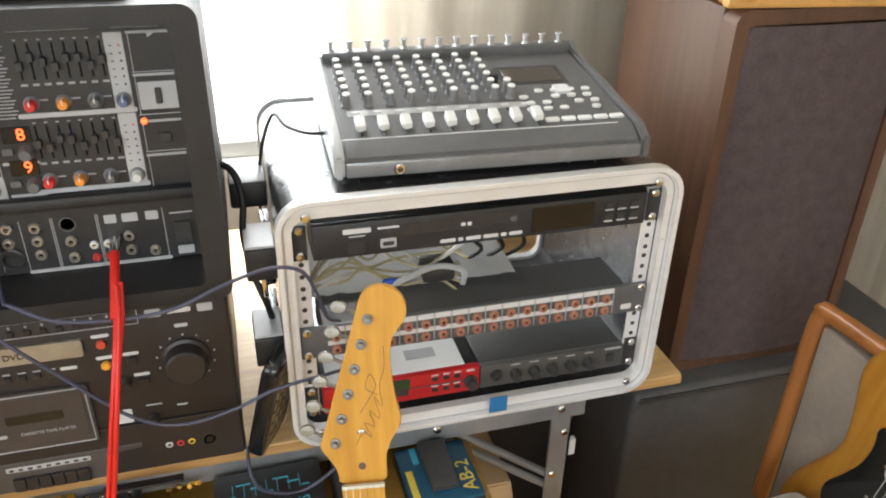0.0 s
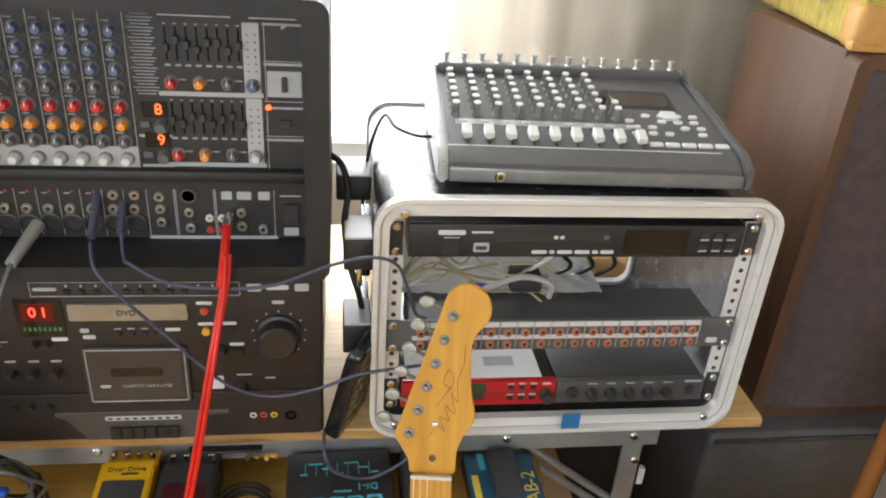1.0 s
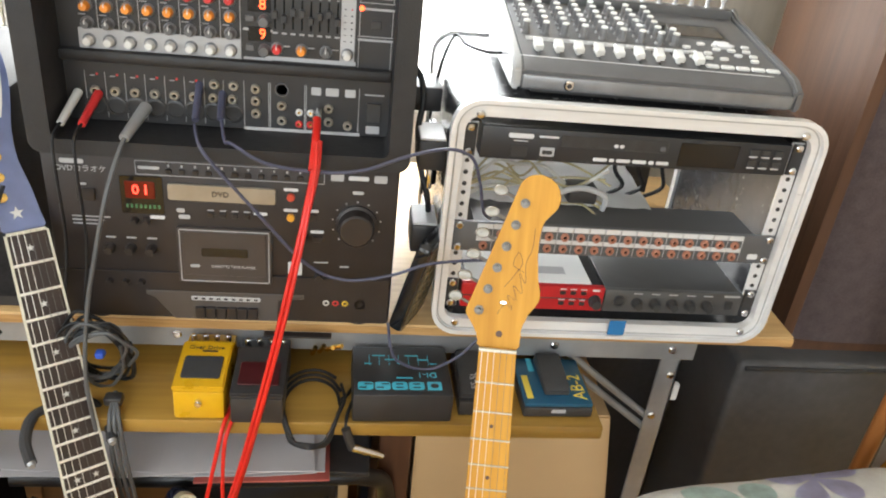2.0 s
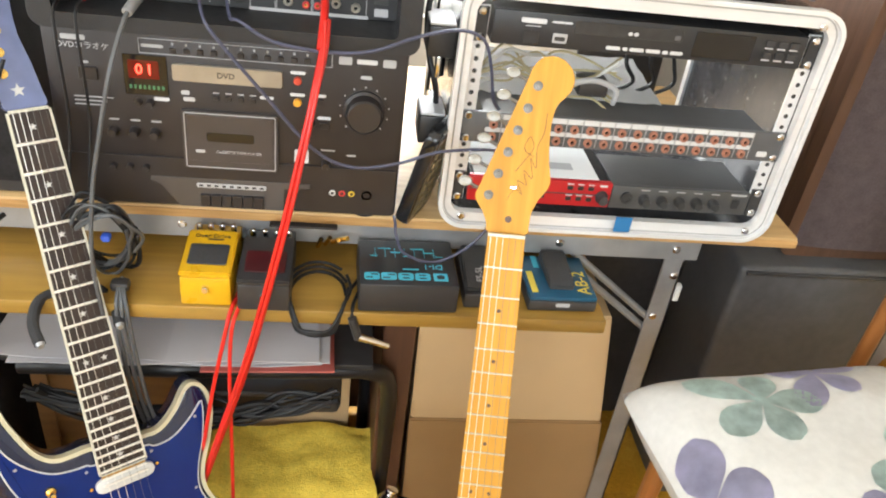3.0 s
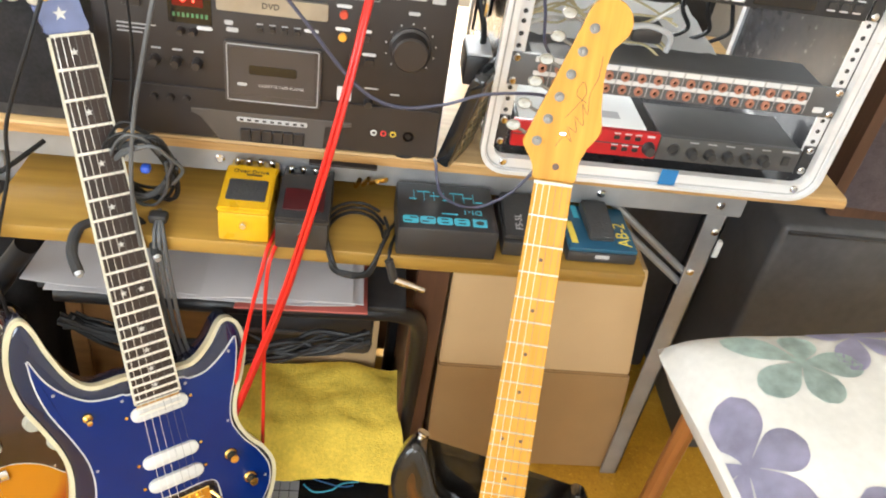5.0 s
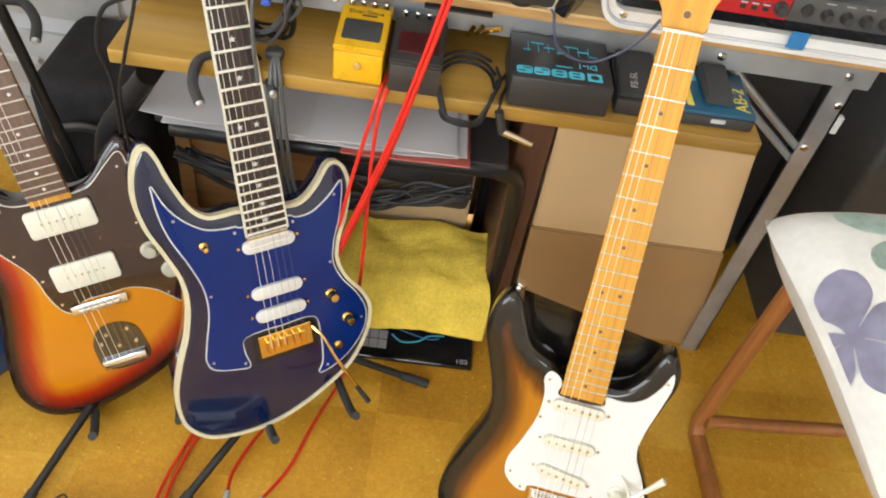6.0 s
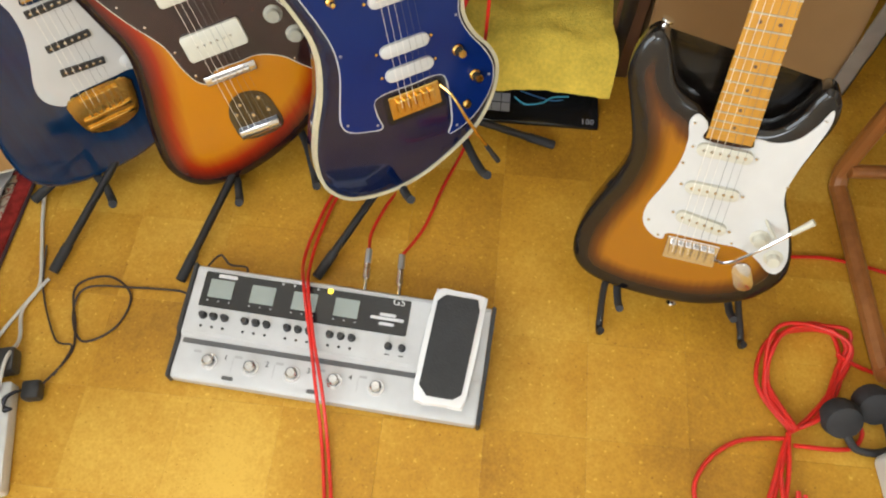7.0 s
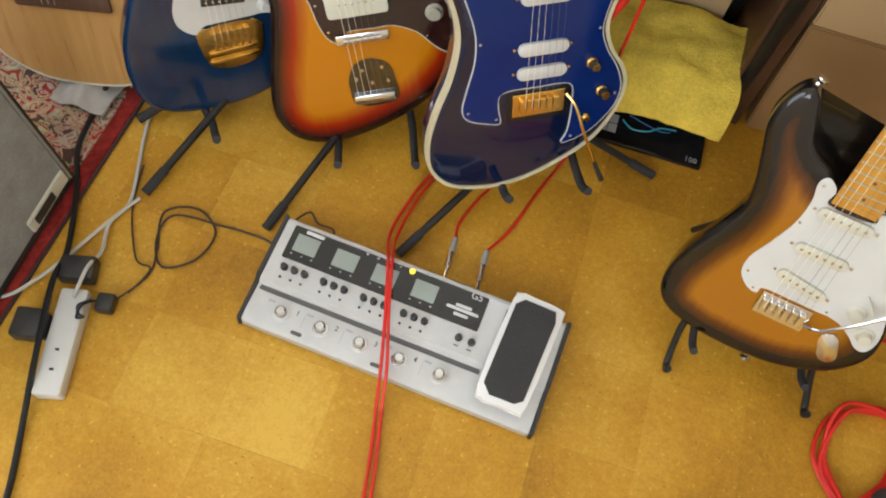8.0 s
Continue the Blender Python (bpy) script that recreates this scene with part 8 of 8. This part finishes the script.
for k, (dx, dy) in enumerate(((0, 0), (0.0053, 0.001), (0.002, 0.005), (0.004, -0.0045))):
    p = []
    for i, (x, y, z) in enumerate(main):
        tw_ = math.sin(i * 0.9 + k * 1.7) * 0.0012 + (0.005 * k if z < 0.06 else 0.0)
        p.append((x + dx + tw_, y + dy * (1 if z > 0.02 else 0), z + (0.003 if z < 0.1 else 0) * k * 0.3))
    if k >= 2:
        p = p[:10] if k == 2 else p[:12]
    part("cable", tube(rel(p), 0.0027, 8, 7), REDCABLE, rc)
for nm, pts in (("a", [(-0.505, 0.0, SH + 0.004), (-0.512, -0.07, SH + 0.005), (-0.520, -0.117, SH - 0.002), (-0.526, -0.13, 0.575), (-0.536, -0.132, 0.525), (-0.548, -0.133, 0.461), (-0.57, -0.137, 0.321), (-0.60, -0.16, 0.12), (-0.645, -0.245, 0.006), (-0.668, -0.30, 0.005), (-0.685, -0.36, 0.012), (-0.6815, -0.405, 0.033)]),
                ("b", [(-0.492, 0.0, SH + 0.004), (-0.50, -0.07, SH + 0.005), (-0.512, -0.117, SH - 0.002), (-0.518, -0.13, 0.575), (-0.522, -0.13, 0.506), (-0.523, -0.13, 0.419), (-0.526, -0.13, 0.223), (-0.532, -0.135, 0.10), (-0.545, -0.16, 0.008), (-0.575, -0.25, 0.005), (-0.60, -0.34, 0.006), (-0.627, -0.41, 0.033)])):
    c = thing("red_cable", (0, 0, 0), "thin red instrument cable running to the floor pedal", "cable", "red cables")
    part("cable", tube(pts, 0.0028, 8, 7), REDCABLE, c)
    e = Vector(pts[-1])
    d = Vector((0.004, -0.075, 0.002))
    part("plug_collar", rod(e, e + d * 0.36, 0.0050, 0.0056, 12), STEEL, c, "grey ribbed collar")
    part("plug", rod(e + d * 0.36, e + d * 0.72, 0.0060, 0.0064, 12), CHROME, c, "chrome jack plug")
    part("plug_tip", rod(e + d * 0.72, e + d, 0.003, 0.003, 10), CHROME, c)
# coil of red cable on the floor
co = thing("red_cable_coil", (-0.02, -0.62, 0.0), "loose tied coil of red instrument cable on the floor", "cable", "red cables")
O = (-0.02, -0.62, 0.0)
random.seed(3)
for k in range(5):
    j = lambda s=0.012: random.uniform(-s, s)
    loop = [(-0.02, -0.63, 0.01 + 0.005 * k), (-0.058 + j(), -0.56 + j(), 0.008), (-0.035 + j(), -0.485 + j(), 0.006 + 0.005 * k), (0.027 + j(), -0.448 + j(), 0.006 + 0.004 * k), (0.075 + j(), -0.475 + j(), 0.006 + 0.005 * k), (0.07 + j(), -0.53 + j(), 0.008), (0.02 + j(), -0.595 + j(), 0.008 + 0.004 * k), (-0.015, -0.625, 0.014)]
    low = [(-0.025, -0.632, 0.012), (-0.04 + j(), -0.70 + j(), 0.008 + 0.003 * k), (-0.06 + j(0.03), -0.78 + j(), 0.006 + 0.003 * k), (-0.03 + j(0.03), -0.80 + j(), 0.006), (-0.02 + j(), -0.72 + j(), 0.01)]
    part("loop", tube(rel(loop + low, O), 0.0034, 8, 6), REDCABLE, co)
part("loop", tube(rel([(-0.03, -0.64, 0.012), (-0.10, -0.65, 0.006), (-0.15, -0.69, 0.005), (-0.165, -0.74, 0.005), (-0.12, -0.80, 0.005)], O), 0.0034, 8, 7), REDCABLE, co)
part("loop", tube(rel([(-0.03, -0.635, 0.018), (0.02, -0.605, 0.012), (0.07, -0.60, 0.008), (0.085, -0.62, 0.007), (0.06, -0.645, 0.006), (-0.02, -0.65, 0.014)], O), 0.0034, 8, 7), REDCABLE, co)
part("tail", tube(rel([(0.06, -0.50, 0.016), (0.10, -0.515, 0.006), (0.14, -0.52, 0.005), (0.22, -0.50, 0.005)], O), 0.0034, 8, 7), REDCABLE, co)
part("tail", tube(rel([(0.005, -0.33, 0.005), (0.06, -0.325, 0.005), (0.11, -0.33, 0.005), (0.20, -0.35, 0.005)], O), 0.003, 8, 7), REDCABLE, co)

# blue-grey patch cables
def loose(name, label, pts, r, m, ends=()):
    c = thing(name, pts[0], label, "cable")
    q = [tuple(a - b for a, b in zip(p, pts[0])) for p in pts]
    part("cable", tube(q, r, 8, 8), m, c)
    for (a, b, rr, mm) in ends:
        part("plug", rod(Vector(a) - Vector(pts[0]), Vector(b) - Vector(pts[0]), rr, rr * 0.8, 12), mm, c)
    return c
loose("blue_grey_cable", "slack blue-grey cable from the mixer past the rack", [(-0.555, -0.02, 0.972), (-0.545, -0.05, 0.958), (-0.525, -0.06, 0.935), (-0.484, -0.062, 0.887), (-0.423, -0.062, 0.817), (-0.374, -0.062, 0.795), (-0.318, -0.06, 0.803), (-0.27, -0.06, 0.822), (-0.206, -0.05, 0.825), (-0.17, -0.01, 0.80)], 0.0021, GREYCABLE, [((-0.558, 0.046, 1.01), (-0.555, -0.015, 0.975), 0.0052, GREYCABLE)])
loose("blue_grey_cable", "slack blue-grey cable reaching into the rack", [(-0.528, 0.0, 0.975), (-0.52, -0.03, 0.958), (-0.508, -0.05, 0.962), (-0.47, -0.06, 0.945), (-0.412, -0.06, 0.938), (-0.36, -0.06, 0.943), (-0.309, -0.06, 0.964), (-0.264, -0.06, 0.976), (-0.233, -0.058, 0.967), (-0.218, -0.05, 0.932), (-0.206, -0.03, 0.887), (-0.19, 0.0, 0.86)], 0.0021, GREYCABLE, [((-0.532, 0.046, 1.0), (-0.528, -0.005, 0.975), 0.0052, GREYCABLE)])
loose("blue_grey_cable", "blue-grey cable sagging below the table edge", [(-0.312, 0.0, 0.69), (-0.312, -0.03, 0.70), (-0.31, -0.05, 0.69), (-0.298, -0.052, 0.665), (-0.258, -0.05, 0.65), (-0.218, -0.05, 0.672), (-0.194, -0.048, 0.70), (-0.18, -0.04, 0.72)], 0.0021, GREYCABLE)
loose("grey_microphone_cable", "thick grey microphone cable hanging from the mixer", [(-0.627, -0.035, 0.962), (-0.633, -0.055, 0.945), (-0.645, -0.078, 0.90), (-0.660, -0.092, 0.83), (-0.674, -0.10, 0.76), (-0.68, -0.115, 0.68), (-0.676, -0.12, 0.60), (-0.668, -0.12, 0.50), (-0.655, -0.11, 0.38), (-0.62, -0.08, 0.2), (-0.60, -0.05, 0.02)], 0.0027, DGREYCABLE, [((-0.616, 0.012, 0.978), (-0.629, -0.042, 0.958), 0.0075, STEEL)])
for x, m, l in ((-0.703, WHITE, "white"), (-0.680, REDCAP, "red")):
    loose("phono_lead", "thin black phono lead with a " + l + " plug", [(x, -0.02, 0.965), (x - 0.002, -0.046, 0.955), (x, -0.056, 0.92), (x, -0.055, 0.83), (x - 0.01, -0.06, 0.74), (x - 0.02, -0.02, TOP + 0.004)], 0.0018, BLACKCABLE, [((x + 0.006, 0.03, 0.985), (x, -0.022, 0.964), 0.0055, m)])
loose("black_cable", "black power cable between mixer and rack", [(-0.305, 0.10, 1.03), (-0.29, 0.09, 1.02), (-0.283, 0.08, 0.99), (-0.287, 0.07, 0.95), (-0.28, 0.06, 0.90), (-0.268, 0.05, 0.86), (-0.262, 0.08, 0.80), (-0.265, 0.12, TOP + 0.005)], 0.0042, BLACKCABLE)
loose("thin_black_cable", "thin black cable looping over the rack case", [(-0.13, 0.115, RT + 0.03), (-0.175, 0.12, RT + 0.026), (-0.20, 0.135, RT + 0.022), (-0.222, 0.165, RT + 0.022), (-0.235, 0.20, RT + 0.025), (-0.254, 0.17, RT - 0.01), (-0.262, 0.18, 0.93), (-0.262, 0.2, 0.80)], 0.0022, BLACKCABLE)
loose("thin_black_cable", "thin black lead hanging down before the table edge", [(-0.76, -0.06, 0.90), (-0.775, -0.085, 0.85), (-0.814, -0.10, 0.747), (-0.824, -0.105, 0.678), (-0.845, -0.118, 0.60), (-0.86, -0.12, 0.534), (-0.87, -0.10, 0.40), (-0.88, -0.06, 0.20), (-0.885, -0.03, 0.01)], 0.0024, BLACKCABLE)
loose("thin_black_cable", "thin black lead looping off the table edge", [(-0.80, -0.05, TOP + 0.004), (-0.83, -0.098, TOP - 0.01), (-0.868, -0.10, 0.655), (-0.885, -0.10, 0.60), (-0.875, -0.10, 0.545), (-0.89, -0.08, 0.42)], 0.0032, BLACKCABLE)
# black coil and plug on the shelf
bc = thing("black_cable_coil", (-0.41, -0.06, SH), "coiled black cable with a chrome jack plug hanging over the shelf", "cable")
for k in range(3):
    pts = [(0.0 + (0.037 + 0.003 * k) * math.cos(a), -0.02 + (0.052 + 0.003 * k) * math.sin(a), 0.006 + 0.006 * k - (0.03 if math.sin(a) < -0.55 else 0.0)) for a in np.linspace(0.4 * k, 0.4 * k + 6.0, 12)]
    part("loop", tube(pts, 0.0023, 8, 5), BLACKCABLE, bc)
part("lead", tube([(0.037, -0.02, 0.006), (0.06, 0.03, 0.006), (0.075, 0.06, 0.006), (0.064, 0.02, 0.006), (0.048, -0.035, 0.006), (0.046, -0.052, -0.008)], 0.0025, 8, 6), BLACKCABLE, bc)
part("plug", rod((0.046, -0.054, -0.006), (0.056, -0.056, -0.038), 0.006, 0.006, 12), BLACK, bc)
part("plug_tip", rod((0.056, -0.056, -0.036), (0.098, -0.057, -0.050), 0.0058, 0.004, 12), CHROME, bc, "chrome jack tip")
for k in range(4):
    part("phono_tip", rod((-0.005 + 0.01 * k, 0.06, 0.03 + 0.004 * k), (0.0 + 0.012 * k, 0.05, 0.048 + 0.003 * (k % 2)), 0.0035, n=8), GOLD, bc, "gold phono tip")
# grey coil behind the navy guitar
gcl = thing("grey_cable_coil", (-0.69, -0.03, SH), "bundle of grey and black cables coiled on the shelf edge", "cable")
random.seed(9)
for k in range(12):
    a0 = random.uniform(-1.2, 1.2)
    w, h, lean = random.uniform(0.028, 0.048), random.uniform(0.055, 0.078), random.uniform(-0.010, 0.020)
    pts = [(0.012 + w * math.cos(a) * random.uniform(0.85, 1.1) + lean * math.sin(a), -0.045 + 0.005 * (k % 4) - 0.03 * math.sin(a), 0.072 + h * math.sin(a) * random.uniform(0.9, 1.06)) for a in np.linspace(a0, a0 + 6.1, 11)]
    part("loop", tube(pts, 0.0023, 7, 5), (DGREYCABLE, BLACKCABLE, DGREYCABLE, BLACKCABLE)[k % 4], gcl)
part("tie", box(0.018, -0.075, 0.088, 0.030, -0.062, 0.098, 0.004), bpy.data.materials["blue_tie_plastic"], gcl, "blue plastic tie")
for k in range(3):
    part("lead", tube([(0.03, -0.05, 0.02), (0.030 + 0.006 * k, -0.085, 0.0), (0.032 + 0.008 * k, -0.09, -0.08), (0.045 + 0.008 * k, -0.085, -0.2), (0.075 + 0.01 * k, -0.05, -0.35)], 0.0028, 7, 6), DGREYCABLE, gcl)
part("tie", box(0.018, -0.068, 0.008, 0.042, -0.050, 0.022, 0.005), BLACK, gcl, "black cable strap")
# thin leads and mains cables on the floor
loose("thin_brown_lead", "thin dark power lead looping across the floor", [(-1.15, -0.70, 0.02), (-1.12, -0.625, 0.004), (-1.125, -0.58, 0.004), (-1.148, -0.51, 0.004), (-1.10, -0.485, 0.004), (-1.055, -0.515, 0.004), (-1.062, -0.57, 0.005), (-1.105, -0.60, 0.006), (-1.135, -0.56, 0.006), (-1.13, -0.51, 0.006), (-1.05, -0.50, 0.004), (-0.985, -0.498, 0.004), (-0.955, -0.50, 0.004), (-0.945, -0.46, 0.01), (-0.92, -0.44, 0.03), (-0.90, -0.455, 0.03), (-0.872, -0.458, 0.03), (-0.868, -0.485, 0.035)], 0.0019, BROWNCABLE)
loose("thin_brown_lead", "thin dark lead beside the power strip", [(-1.22, -0.44, 0.006), (-1.198, -0.52, 0.005), (-1.15, -0.60, 0.006), (-1.12, -0.61, 0.006), (-1.13, -0.66, 0.01)], 0.0016, BROWNCABLE)
loose("white_mains_cable", "white mains cable running to the power strip", [(-1.262, -0.33, 0.006), (-1.245, -0.39, 0.006), (-1.225, -0.45, 0.006), (-1.206, -0.514, 0.006), (-1.216, -0.56, 0.009), (-1.20, -0.61, 0.014), (-1.195, -0.65, 0.036), (-1.19, -0.70, 0.034)], 0.0030, WHITECABLE)
loose("white_mains_cable", "white mains cable crossing the rug", [(-1.195, -0.50, 0.006), (-1.21, -0.533, 0.007), (-1.233, -0.591, 0.007), (-1.247, -0.634, 0.008), (-1.272, -0.69, 0.010), (-1.304, -0.731, 0.012), (-1.40, -0.77, 0.012), (-1.55, -0.80, 0.012)], 0.0030, WHITECABLE)
loose("black_mains_cable", "thick black cable running over the rug to the floor", [(-1.40, -0.15, 0.30), (-1.35, -0.24, 0.16), (-1.335, -0.30, 0.06), (-1.348, -0.35, 0.013), (-1.339, -0.418, 0.013), (-1.329, -0.457, 0.013), (-1.290, -0.529, 0.013), (-1.250, -0.625, 0.014), (-1.228, -0.690, 0.040), (-1.190, -0.80, 0.040), (-1.166, -0.90, 0.008), (-1.138, -0.982, 0.006), (-1.11, -1.1, 0.006)], 0.0046, BLACKCABLE)
# ---- floor of cork tiles ----
floor = tagged(part("floor", box(X0 - 0.1, Y0 - 0.1, -0.1, X1 + 0.1, Y1 + 0.1, -0.004), FLOORM, smooth=False), "worn ochre cork tile floor", "floor", kind="structure")
TS = 0.152
tile = mesh_of("tile", box(-TS / 2 + 0.00012, -TS / 2 + 0.00012, -0.0039, TS / 2 - 0.00012, TS / 2 - 0.00012, 0.0), FLOORM, smooth=False)
rest = B()
nx, ny = int((X1 - X0) / TS) + 1, int((Y1 - Y0) / TS) + 1
for i in range(nx):
    for j in range(ny):
        x, y = X0 + TS * (i + 0.5), Y0 + TS * (j + 0.5)
        w = min(x + TS / 2, X1) - (x - TS / 2)
        if -1.75 < x < 0.7 and -1.15 < y < 0.62:
            part("tile", tile, None, floor, at=(x, y, 0))
        elif w > 0.01:
            box(x - TS / 2 + 0.0002, y - TS / 2 + 0.0002, -0.0039, min(x + TS / 2, X1) - 0.0002, min(y + TS / 2, Y1) - 0.0002, -0.0001, bm=rest)
tagged(part("far_tiles", rest, FLOORM, floor, smooth=False), kind="stuff")
